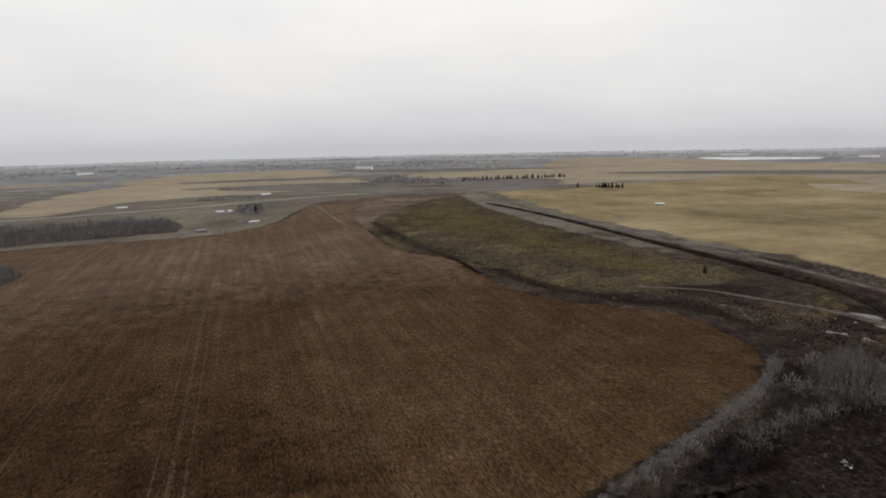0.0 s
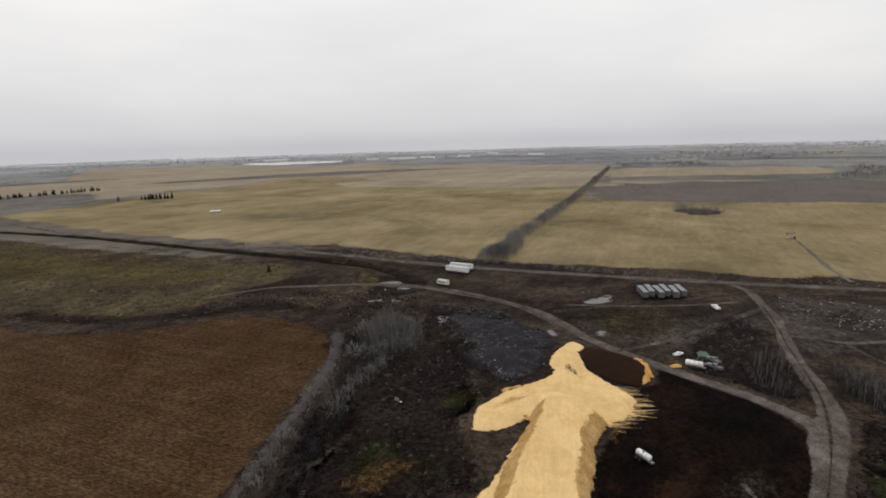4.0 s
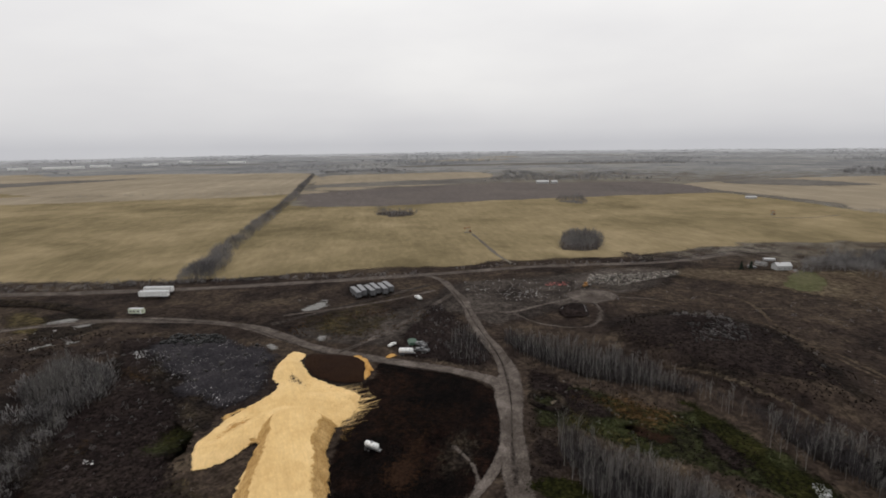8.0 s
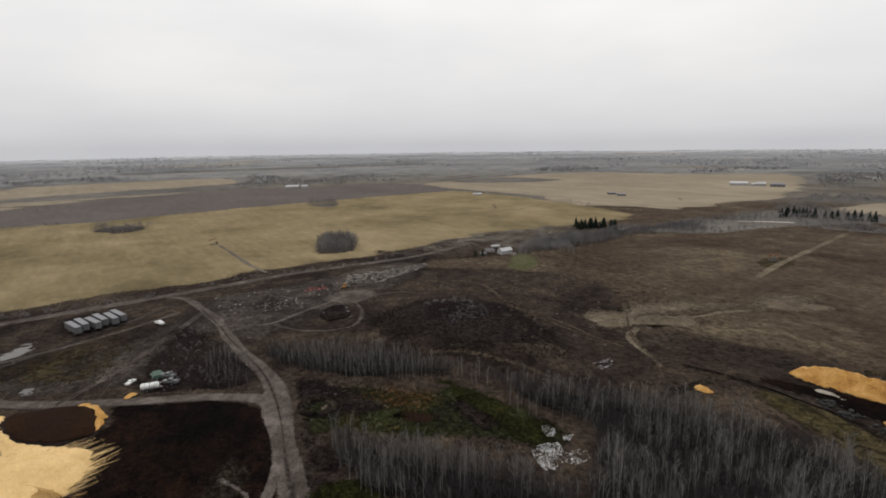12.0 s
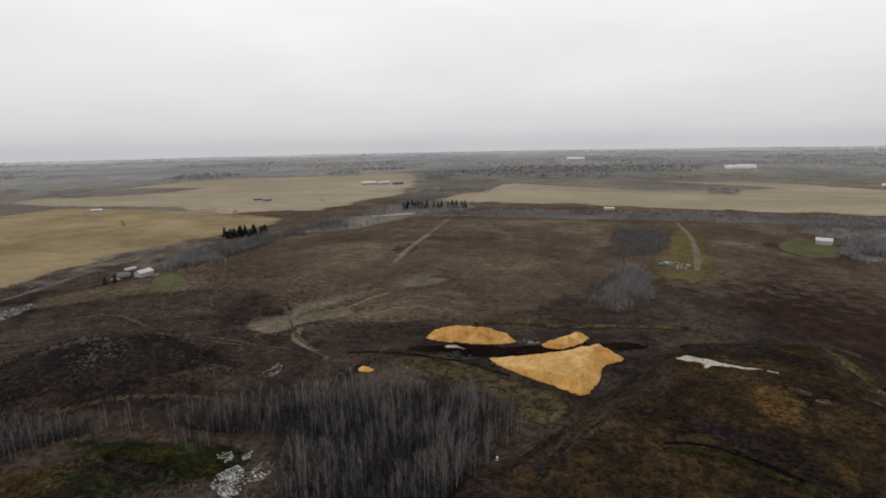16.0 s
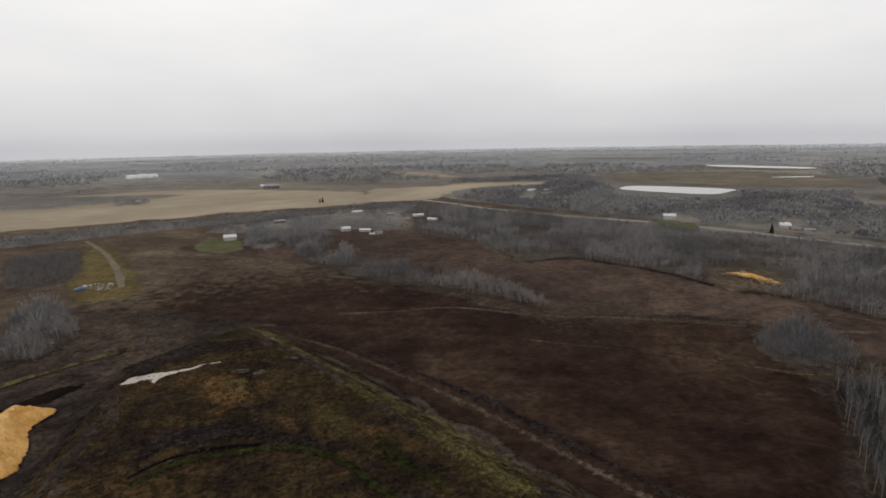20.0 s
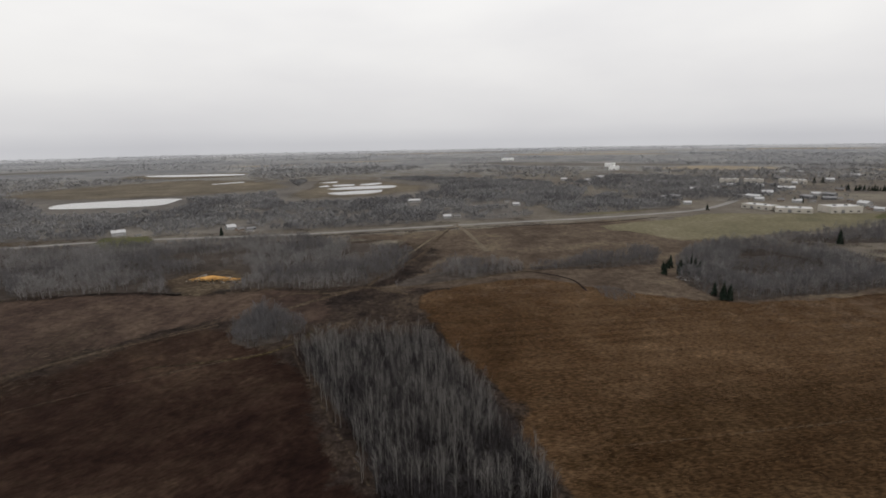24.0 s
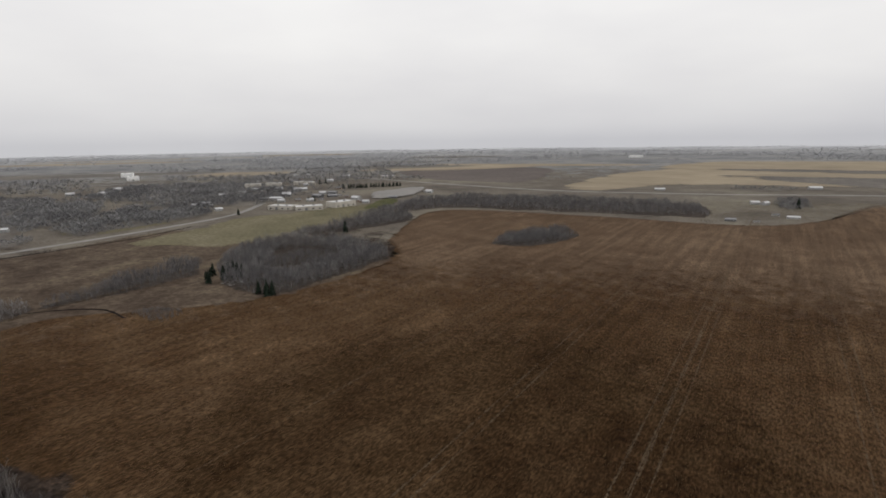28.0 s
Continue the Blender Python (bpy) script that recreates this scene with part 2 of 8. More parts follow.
ROW = 21.2
M = dict(
    land=earth("rough_pasture", [(0.0095, 0.0074, 0.0069), (0.0196, 0.0143, 0.0123), (0.0336, 0.0249, 0.0193), (0.0571, 0.0431, 0.0308)], 50, 1.0, middle=9, feather=False, speck=0.36, blotch=0.32),
    # Woodland ground lightened to a bluish grey: haze put into the colour.
    woodland=earth("hazy_woodland_floor", [(0.105, 0.106, 0.113), (0.140, 0.140, 0.145), (0.178, 0.176, 0.174), (0.215, 0.208, 0.195)], 300, 14, speck=0.15, middle=90),
    stubble=earth("brown_stubble", [(0.0278, 0.0153, 0.0077), (0.0402, 0.0227, 0.0115), (0.0524, 0.0316, 0.0168), (0.0703, 0.0441, 0.0244)], 120, 0.62, bump=1.0, speck=0.42, rows=-ROW, crisp=0.10, row_width=3.5, row_depth=0.24, middle=16, blotch=0.12, spot=2.2),
    sorrel=earth("olive_brown_grazing", [(0.0294, 0.0214, 0.0159), (0.0442, 0.0326, 0.0236), (0.0618, 0.0474, 0.0326), (0.0913, 0.0721, 0.0485)], 70, 1.2, middle=14, speck=0.35, blotch=0.3, spot=3.5),
    russet=earth("faded_russet_grazing", [(0.0437, 0.0312, 0.0236), (0.0656, 0.0472, 0.0360), (0.0936, 0.0701, 0.0518), (0.1327, 0.1044, 0.0741)], 60, 1.6, middle=12, speck=0.2, rows=118, row_width=9, row_depth=0.12, blotch=0.15, spot=4),
    fallow=earth("brown_fallow_pasture", [(0.040, 0.029, 0.022), (0.056, 0.042, 0.032), (0.078, 0.060, 0.045), (0.102, 0.082, 0.058)], 90, 1.8, middle=22, speck=0.2, blotch=0.2, spot=5),
    # Olive weeds lightened for the far field: haze put into the colour.
    hazed_olive=earth("hazy_olive_fallow", [(0.0276, 0.0212, 0.0147), (0.0414, 0.0327, 0.0207), (0.0598, 0.0478, 0.0267), (0.0920, 0.0736, 0.0377)], 70, 1.4, middle=24, speck=0.25, blotch=0.28, spot=5.0),
    marsh=earth("dry_marsh_grass", [(0.0689, 0.0585, 0.0465), (0.0991, 0.0844, 0.0654), (0.1378, 0.1154, 0.0861)], 110, 6, middle=40, speck=0.2),
    # Brown grazing lightened for distance: haze put into the colour.
    hazed_grazing=earth("hazy_uneven_grazing", [(0.0323, 0.0232, 0.0172), (0.0493, 0.0359, 0.0261), (0.0690, 0.0521, 0.0366), (0.1014, 0.0803, 0.0542)], 75, 1.3, middle=17, speck=0.22, blotch=0.22, spot=4.0),
    # Stubble darkened for the near field: vignetting put into the colour.
    dimmed_stubble=earth("darkened_stubble", [(0.0166, 0.0085, 0.0041), (0.0248, 0.0136, 0.0066), (0.0342, 0.0199, 0.0100), (0.0486, 0.0296, 0.0154)], 120, 0.62, bump=1.0, speck=0.42, rows=-ROW, crisp=0.10, row_width=3.5, row_depth=0.16, middle=14, blotch=0.2, spot=2.2),
    # Stubble lightened for the far field: haze put into the colour.
    hazed_stubble=earth("hazy_stubble", [(0.0561, 0.0361, 0.0228), (0.0747, 0.0501, 0.0326), (0.0993, 0.0688, 0.0457)], 120, 0.62, bump=1.0, speck=0.42, rows=-ROW, crisp=0.10, row_width=4.5, row_depth=0.2, middle=16),
    tan=earth("dry_tan_tussocks", [(0.0292, 0.0205, 0.0149), (0.0461, 0.0345, 0.0248), (0.0730, 0.0574, 0.0417)], 30, 0.9, middle=5, speck=0.5, blotch=0.3),
    heath=earth("dark_purple_heath", [(0.0069, 0.0048, 0.0048), (0.0119, 0.0086, 0.0082), (0.0199, 0.0148, 0.0131)], 26, 0.8, middle=5, speck=0.55, blotch=0.5, spot=1.8),
    lush=earth("green_ditch_grass", [(0.0066, 0.0067, 0.0027), (0.0114, 0.0118, 0.0039), (0.0187, 0.0179, 0.0060)], 12, 0.7, middle=3, speck=0.5, blotch=0.4, spot=1.5),
    citron=earth("yellow_green_grass", [(0.0300, 0.0245, 0.0105), (0.0450, 0.0370, 0.0145), (0.0700, 0.0550, 0.0210)], 14, 0.7, middle=3.5, speck=0.5, blotch=0.45, spot=1.6),
    ginger=earth("orange_brown_weeds", [(0.0320, 0.0180, 0.0085), (0.0520, 0.0300, 0.0125), (0.0800, 0.0500, 0.0200)], 14, 0.7, middle=3.5, speck=0.5, blotch=0.45, spot=1.6),
    gold=earth("golden_stubble", [(0.1017, 0.0813, 0.0449), (0.1477, 0.1177, 0.0663), (0.1872, 0.1477, 0.0856), (0.2301, 0.1819, 0.1091)], 150, 5, speck=0.1, rows=70, row_width=26, row_depth=0.08, middle=70, bump=0.2),
    straw=earth("pale_straw_field", [(0.1721, 0.1440, 0.1067), (0.2093, 0.1750, 0.1294), (0.2465, 0.2078, 0.1530)], 300, 12, speck=0.08, rows=70, row_width=30, row_depth=0.08, middle=110, bump=0.1),
    plough=earth("dark_ploughed_land", [(0.0810, 0.0702, 0.0675), (0.1107, 0.0945, 0.0864)], 200, 9, speck=0.12, middle=70),
    # Dry pasture, its tone lightened for distance: haze put into the colour.
    pasture=earth("hazy_pasture", [(0.072, 0.063, 0.055), (0.095, 0.083, 0.071), (0.122, 0.108, 0.090), (0.150, 0.136, 0.110)], 190, 3.0, middle=55, speck=0.14, blotch=0.08, spot=9),
    umber=earth("red_brown_grassland", [(0.0090, 0.0048, 0.0041), (0.0154, 0.0085, 0.0066), (0.0230, 0.0138, 0.0102), (0.0366, 0.0237, 0.0161)], 60, 0.9, middle=8, speck=0.26, rows=118, row_width=9, row_depth=0.16, blotch=0.16),
    # Lightened copy of the red-brown grassland: haze put into the colour.
    hazed_umber=earth("hazy_red_brown_grassland", [(0.0228, 0.0154, 0.0130), (0.0336, 0.0228, 0.0186), (0.0468, 0.0324, 0.0254), (0.0672, 0.0480, 0.0360)], 70, 1.6, middle=12, speck=0.2, blotch=0.2, spot=4),
    olive=earth("olive_weeds", [(0.0175, 0.0137, 0.0100), (0.0300, 0.0238, 0.0144), (0.0475, 0.0375, 0.0187), (0.0800, 0.0638, 0.0287)], 40, 1.0, middle=10, speck=0.45, blotch=0.5, spot=3.0),
    grass=earth("short_green_grass", [(0.0062, 0.0060, 0.0043), (0.0114, 0.0110, 0.0063), (0.0164, 0.0183, 0.0079), (0.0250, 0.0260, 0.0115)], 16, 0.7, middle=4, speck=0.5, blotch=0.5, spot=1.8),
    dry=earth("bleached_dead_grass", [(0.0616, 0.0493, 0.0358), (0.1048, 0.0863, 0.0616), (0.1602, 0.1356, 0.1011)], 20, 1.0, middle=6, speck=0.5),
    straw_grass=earth("yellowed_grass", [(0.0473, 0.0363, 0.0166), (0.0737, 0.0570, 0.0248), (0.1040, 0.0804, 0.0373)], 30, 1.5, middle=8, speck=0.3, blotch=0.2),
    lawn=earth("faded_lawn", [(0.0441, 0.0467, 0.0227), (0.0630, 0.0627, 0.0315), (0.0819, 0.0770, 0.0441)], 40, 2, middle=10, speck=0.2),
    meadow=earth("faded_meadow", [(0.0848, 0.0791, 0.0524), (0.1130, 0.1009, 0.0655), (0.1373, 0.1211, 0.0842)], 120, 4, middle=35, speck=0.2),
    mound=earth("weedy_mound", [(0.0069, 0.0044, 0.0039), (0.0121, 0.0078, 0.0058), (0.0185, 0.0127, 0.0069), (0.0292, 0.0186, 0.0089), (0.0439, 0.0235, 0.0105)], 24, 0.8, middle=6, speck=0.36, blotch=0.4, spot=1.8),
    black=earth("black_peat_soil", [(0.0019, 0.0014, 0.0014), (0.0032, 0.0022, 0.0021), (0.0062, 0.0035, 0.0029), (0.0115, 0.0058, 0.0042)], 22, 0.6, middle=5, speck=0.55, blotch=0.4, spot=1.8),
    dark=earth("dark_soil", [(0.0060, 0.0050, 0.0047), (0.0110, 0.0085, 0.0075), (0.0180, 0.0138, 0.0108), (0.0300, 0.0235, 0.0165)], 22, 0.7, middle=5, speck=0.5, blotch=0.55, spot=1.6),
    rust=earth("bark_mulch", [(0.0144, 0.0079, 0.0058), (0.0216, 0.0115, 0.0072)], 12, 0.5, middle=3, speck=0.4),
    gravel=earth("grey_dirt_road", [(0.0405, 0.0331, 0.0285), (0.0607, 0.0506, 0.0442), (0.0865, 0.0727, 0.0644), (0.1242, 0.1058, 0.0948)], 12, 0.5, middle=3.5, speck=0.4),
    yard=earth("trodden_yard", [(0.0149, 0.0120, 0.0108), (0.0260, 0.0210, 0.0186), (0.0403, 0.0337, 0.0295), (0.0620, 0.0523, 0.0463)], 24, 0.6, middle=6, speck=0.45, blotch=0.35, spot=2.0),
    track=earth("pale_track", [(0.0850, 0.0700, 0.0520), (0.1250, 0.1050, 0.0800)], 20, 0.8, middle=6, speck=0.25),
    asphalt=earth("grey_highway", [(0.165, 0.16, 0.155), (0.21, 0.20, 0.19)], 60, 2, middle=20, speck=0.12),
    slag=earth("grey_slag_heap", [(0.0145, 0.0130, 0.0154), (0.0235, 0.0217, 0.0244), (0.0358, 0.0326, 0.0352)], 14, 0.5, middle=3, speck=0.6, bump=1.0),
    sawdust=earth("sawdust", [(0.5000, 0.3350, 0.1480), (0.5700, 0.3950, 0.1850), (0.6200, 0.4420, 0.2220)], 18, 0.5, middle=5, speck=0.07, bump=0.3, rows=57, row_width=1.6, row_depth=0.045),
    flank=earth("brown_sawdust", [(0.2944, 0.1728, 0.0614), (0.3840, 0.2368, 0.0922), (0.4992, 0.3264, 0.1408)], 10, 0.5, middle=2.5, speck=0.25, bump=1.0),
    amber=earth("weathered_sawdust", [(0.2450, 0.1200, 0.0340), (0.3500, 0.1860, 0.0560), (0.4200, 0.2380, 0.0800), (0.4900, 0.2950, 0.1080)], 9, 0.5, middle=2.6, speck=0.16, bump=0.7),
    silt=earth("pale_silt", [(0.2402, 0.2112, 0.1781), (0.3326, 0.2992, 0.2510)], 10, 0.6, middle=3, speck=0.12, rough=0.5, spec=0.4),
    puddle_silt=earth("grey_puddle_silt", [(0.0670, 0.0625, 0.0567), (0.0982, 0.0929, 0.0848)], 8, 0.6, middle=3, speck=0.15, rough=0.4, spec=0.45),
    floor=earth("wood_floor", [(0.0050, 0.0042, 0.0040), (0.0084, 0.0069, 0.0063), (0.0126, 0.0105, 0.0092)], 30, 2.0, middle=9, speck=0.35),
    # Far wood floor, lighter than the near one: haze put into the colour.
    far_floor=earth("hazy_wood_floor", [(0.0318, 0.0262, 0.0229), (0.0440, 0.0365, 0.0318), (0.0580, 0.0486, 0.0422)], 60, 5.0, middle=20, speck=0.25),
    green=paint("green_tarpaulin", (0.035, 0.075, 0.050), 0.6, wear=0.2),
    red=paint("faded_red_paint", (0.30, 0.055, 0.045), 0.6, wear=0.25),
    ochre=paint("yellow_machine_paint", (0.26, 0.13, 0.04), 0.6, wear=0.25),
    blue=paint("blue_tarpaulin", (0.09, 0.20, 0.36), 0.6, wear=0.2),
    grey=paint("grey_trailer_panel", (0.115, 0.115, 0.12), 0.55, wear=0.2, scale=3),
    mint=paint("pale_green_caravan", (0.50, 0.54, 0.42), 0.5, wear=0.1),
    brick=paint("brown_brick_wall", (0.26, 0.20, 0.16), 0.85, wear=0.15, scale=3),
    concrete=paint("pale_concrete", (0.46, 0.43, 0.38), 0.9, wear=0.15, scale=6),
    pane=paint("dark_window_glass", (0.03, 0.035, 0.04), 0.08, wear=0.1, spec=0.6),
    litter=paint("white_plastic_litter", (0.72, 0.72, 0.72), 0.5, wear=0.15, scale=0.6, vary=0.25),
    rustplate=paint("rusty_plate", (0.20, 0.085, 0.04), 0.8, wear=0.3, vary=0.5),
    darkstone=paint("dark_broken_stone", (0.036, 0.032, 0.031), 0.95, wear=0.25, scale=1, vary=0.5),
    log=paint("weathered_logs", (0.16, 0.125, 0.095), 0.9, wear=0.2, vary=0.3),
    bark=paint("pale_aspen_bark", (0.216, 0.205, 0.192), 0.9, wear=0.25, scale=1.2, spec=0.1, vary=0.3),
    midbark=paint("grey_aspen_bark", (0.185, 0.176, 0.168), 0.9, wear=0.2, scale=2, spec=0.05, vary=0.3),
    twig=paint("grey_twigs", (0.125, 0.116, 0.110), 0.9, wear=0.2, scale=8, spec=0.05, vary=0.25),
    dusk_twig=paint("dark_brown_twigs", (0.052, 0.047, 0.049), 0.9, wear=0.25, scale=8, spec=0.05, vary=0.3),
    # Twigs of far woods, paler the farther they stand: haze put into the colour.
    haze_twig=paint("hazy_grey_twigs", (0.187, 0.184, 0.186), 0.95, wear=0.12, scale=26, spec=0.05, vary=0.15),
    haze_dusk_twig=paint("hazy_slate_twigs", (0.134, 0.132, 0.137), 0.95, wear=0.12, scale=26, spec=0.05, vary=0.15),
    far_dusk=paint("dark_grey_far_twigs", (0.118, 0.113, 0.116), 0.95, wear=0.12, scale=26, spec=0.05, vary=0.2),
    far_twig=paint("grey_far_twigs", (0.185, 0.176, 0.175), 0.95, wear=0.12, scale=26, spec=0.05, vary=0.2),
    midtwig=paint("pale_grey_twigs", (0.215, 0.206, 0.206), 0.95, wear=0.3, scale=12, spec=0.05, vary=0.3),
    # Palest, bluish twigs for the outermost woods: haze put into the colour.
    far_haze_twig=paint("hazy_distant_twigs", (0.295, 0.298, 0.308), 0.95, wear=0.25, scale=90, spec=0.05, vary=0.12),
    # Lightest wood floor, for the farthest woods: haze put into the colour.
    thicket=earth("hazy_thicket_floor", [(0.0816, 0.0749, 0.0707), (0.1089, 0.0993, 0.0912), (0.1415, 0.1279, 0.1130)], 160, 12, speck=0.15, middle=50),
    needle=paint("spruce_needles", (0.018, 0.026, 0.018), 0.85, wear=0.25, scale=2, spec=0.1, vary=0.4),
    white=paint("white_sheet_metal", (0.74, 0.74, 0.73), 0.45, wear=0.06, scale=2.5),
    roofwhite=paint("pale_metal_roof", (0.40, 0.40, 0.41), 0.4, wear=0.08, scale=5),
    clad=paint("pale_wall_cladding", (0.33, 0.33, 0.325), 0.6, wear=0.1, scale=4),
    roofgrey=paint("grey_metal_roof", (0.150, 0.150, 0.158), 0.45, wear=0.1, scale=5),
    siding=paint("weathered_siding", (0.30, 0.285, 0.265), 0.8, wear=0.12, scale=4),
    shingle=paint("grey_shingles", (0.13, 0.125, 0.125), 0.9, wear=0.2, scale=3),
    blackrub=paint("black_rubber", (0.012, 0.012, 0.012), 0.8, wear=0.2),
    steel=paint("dull_steel", (0.20, 0.20, 0.205), 0.5, metal=0.5, wear=0.2),
    rubble=paint("broken_concrete", (0.200, 0.180, 0.160), 0.95, wear=0.3, scale=1, vary=0.7),
    scrap=paint("mixed_litter", (0.26, 0.25, 0.25), 0.7, wear=0.3, scale=0.6, vary=0.8),
)


def water(name, depth):
    """Still water: a mirror at low angles, the bed's colour from above."""
    m = paint(name, depth, 0.06, wear=0.1, scale=12, spec=0.5)
    m.node_tree.nodes["Principled BSDF"].inputs["IOR"].default_value = 1.33
    return m


M["water"] = water("still_pond_water", (0.15, 0.148, 0.142))
M["mudwater"] = water("muddy_puddle_water", (0.15, 0.138, 0.125))


# ---- ground shapes ----
def spline(points, step, closed=True):
    """A smooth line through the points, in steps of about that many metres."""
    p = [Vector(q) for q in points]
    n = len(p)
    line = []
    for i in range(n if closed else n - 1):
        a, b, c, d = (p[(i + k) % n] if closed else p[min(max(i + k, 0), n - 1)] for k in (-1, 0, 1, 2))
        count = max(1, round((c - b).length / step))
        for j in range(count):
            s = j / count
            line.append(0.5 * (2 * b + (c - a) * s + (2 * a - 5 * b + 4 * c - d) * s * s + (3 * b - a - 3 * c + d) * s ** 3))
    if not closed:
        line.append(p[-1])
    return np.array([(v.x, v.y) for v in line])


def edge_distance(q, poly):
    """How far each point of q lies from the outline, positive inside."""
    q, best, inside = np.asarray(q, float), np.full(len(q), 1e9), np.zeros(len(q), bool)
    for a, b in zip(poly, np.roll(poly, -1, 0)):
        ab = b - a
        s = np.clip(((q - a) @ ab) / max(ab @ ab, 1e-9), 0, 1)
        best = np.minimum(best, np.hypot(*(q - a - s[:, None] * ab).T))
        hit = (a[1] > q[:, 1]) != (b[1] > q[:, 1])
        if hit.any():
            x = a[0] + (q[:, 1] - a[1]) * ab[0] / (ab[1] if ab[1] else 1e-9)
            inside ^= hit & (q[:, 0] < x)
    return np.where(inside, best, -best)


def smooth(x):
    x = np.clip(x, 0, 1)
    return x * x * (3 - 2 * x)


HILL = spline([(65.2, -82.5), (62.0, -104.8), (58.4, -133.4), (54.2, -161.0), (52.2, -190.0), (40.6, -215.5), (-1.4, -238.6), (-8.2, -228.1), (-28.4, -183.4), (-43.3, -146.9), (-57.9, -106.7), (-68.6, -80.3)] + [(-45, -55), (10, -50)], 8)
HEAP = spline([(201.3, -23.1), (230.9, -21.4), (247, -40), (253, -65), (241, -85), (216.0, -97.9), (186.9, -99.5), (165.0, -94.9), (158.6, -76.8), (166.5, -59.3), (180.4, -39.8)], 8)


def relief(q):
    """The height of the land: a grassed spoil mound and a dark heap on a flat plain."""
    q = np.atleast_2d(np.asarray(q, float))
    z = np.zeros(len(q))
    near = np.hypot(*q.T) < 420
    if near.any():
        p = q[near]
        d = edge_distance(p, HILL)
        rise = 5.0 * smooth((d + 3) / 17)
        wave = 0.5 * np.sin(p[:, 0] * 0.11 + 1.3 * np.sin(p[:, 1] * 0.07)) * np.sin(p[:, 1] * 0.13 + 0.6)
        h = 4.0 * smooth((edge_distance(p, HEAP) + 3) / 20)
        z[near] = rise + h + wave * smooth((d + 3) / 17)
    return z


def mesh_from(name, verts, faces, mats, slots=None, fade=None, shade=False):
    me = bpy.data.meshes.new(name)
    verts, faces = np.asarray(verts, np.float32), np.asarray(faces, np.int32)
    k = faces.shape[1]
    me.vertices.add(len(verts)), me.loops.add(faces.size), me.polygons.add(len(faces))
    me.vertices.foreach_set("co", verts.ravel())
    me.loops.foreach_set("vertex_index", faces.ravel())
    me.polygons.foreach_set("loop_start", np.arange(0, faces.size, k, dtype=np.int32))
    for m in mats:
        me.materials.append(m)
    if slots is not None:
        me.polygons.foreach_set("material_index", np.asarray(slots, np.int32))
    if shade:
        me.polygons.foreach_set("use_smooth", np.ones(len(faces), bool))
    if fade is not None:
        me.attributes.new("fade", "FLOAT", "POINT").data.foreach_set("value", np.asarray(fade, np.float32))
    me.update(calc_edges=True)
    me.validate()
    return me


def fill(poly, step, inset):
    """Triangles inside the outline: its points, and a loose grid at least inset from it."""
    lo, hi = poly.min(0), poly.max(0)
    step = max(step, math.sqrt((hi - lo).prod() / 12000))
    xs, ys = np.meshgrid(np.arange(lo[0], hi[0], step), np.arange(lo[1], hi[1], step))
    q = np.stack([xs.ravel(), ys.ravel()], -1)
    q += np.random.RandomState(len(poly)).uniform(-0.3, 0.3, q.shape) * step
    q = q[edge_distance(q, poly) > inset]
    n = len(poly)
    verts = [Vector(v) for v in np.concatenate([poly, q]).tolist()]
    v, _, f, *_ = delaunay_2d_cdt(verts, [], [list(range(n))], 1, 1e-4)
    return np.array([(p.x, p.y) for p in v]), np.array([t for t in f if len(t) == 3])


LIFT = [0]
OPEN_LAND, WATERS = [], []


def laid(q, layer):
    """How far a sheet lies over the ground: each one a little higher than those before it."""
    LIFT[0] += 1
    return (0.003 * layer + 0.00025 * LIFT[0]) * (1 + np.hypot(*np.asarray(q).T) / 600)


def patch(name, points, material, layer, label, category="field", soft=6.0, step=12.0, wobble=1.5, rise=None, sharp=False, kind="structure", cover=1.25, jag=0.0, steep=None, core=None):
    """A piece of land laid over the ground. rise: gives its height over the ground from the distance to its edge.
    steep: a darker material for steep faces, as painted shading.
    """
    poly = np.asarray(points, float) if sharp else spline(points, step)
    w = min(17, max(2, np.hypot(*np.ptp(poly, axis=0)) / 9))
    poly = poly + np.array([(noise.noise((x / w, y / w, layer)), noise.noise((x / w, y / w, layer + 40))) for x, y in poly]) * wobble * 1.5
    if jag:
        poly = poly + np.array([(noise.noise((x / 1.7, y / 1.7, 5)), noise.noise((x / 1.7, y / 1.7, 9))) for x, y in poly]) * jag
    if material in ("straw", "gold", "plough", "water", "silt"):
        OPEN_LAND.append(poly)
    if material == "water":
        WATERS.append(poly)
    q, faces = fill(poly, step, soft * 0.45)
    d = np.maximum(edge_distance(q, poly), 0)
    z = relief(q) + laid(q, layer)
    if rise:
        z = z + rise(q, d)
    fade = cover * np.clip(d / soft, 0, 1)
    if core:
        away = np.hypot(q[:, 0] - core[0][0], q[:, 1] - core[0][1])
        fade = fade * np.clip((away - core[1]) / (core[2] - core[1]), 0, 1)
    slots, mats = None, [M[material]]
    # Faces past a set slope take the darker material: shading put into colour.
    if steep:
        tri = np.column_stack([q, z])[faces]
        up = np.cross(tri[:, 1] - tri[:, 0], tri[:, 2] - tri[:, 0])
        lean = np.abs(up[:, 2]) / np.linalg.norm(up, axis=1)
        slots, mats = (lean < 0.83).astype(int), [M[material], M[steep]]
    me = mesh_from(name, np.column_stack([q, z]), faces, mats, slots=slots, fade=fade, shade=True)
    return tagged(new(name, me), label, category, kind=kind)


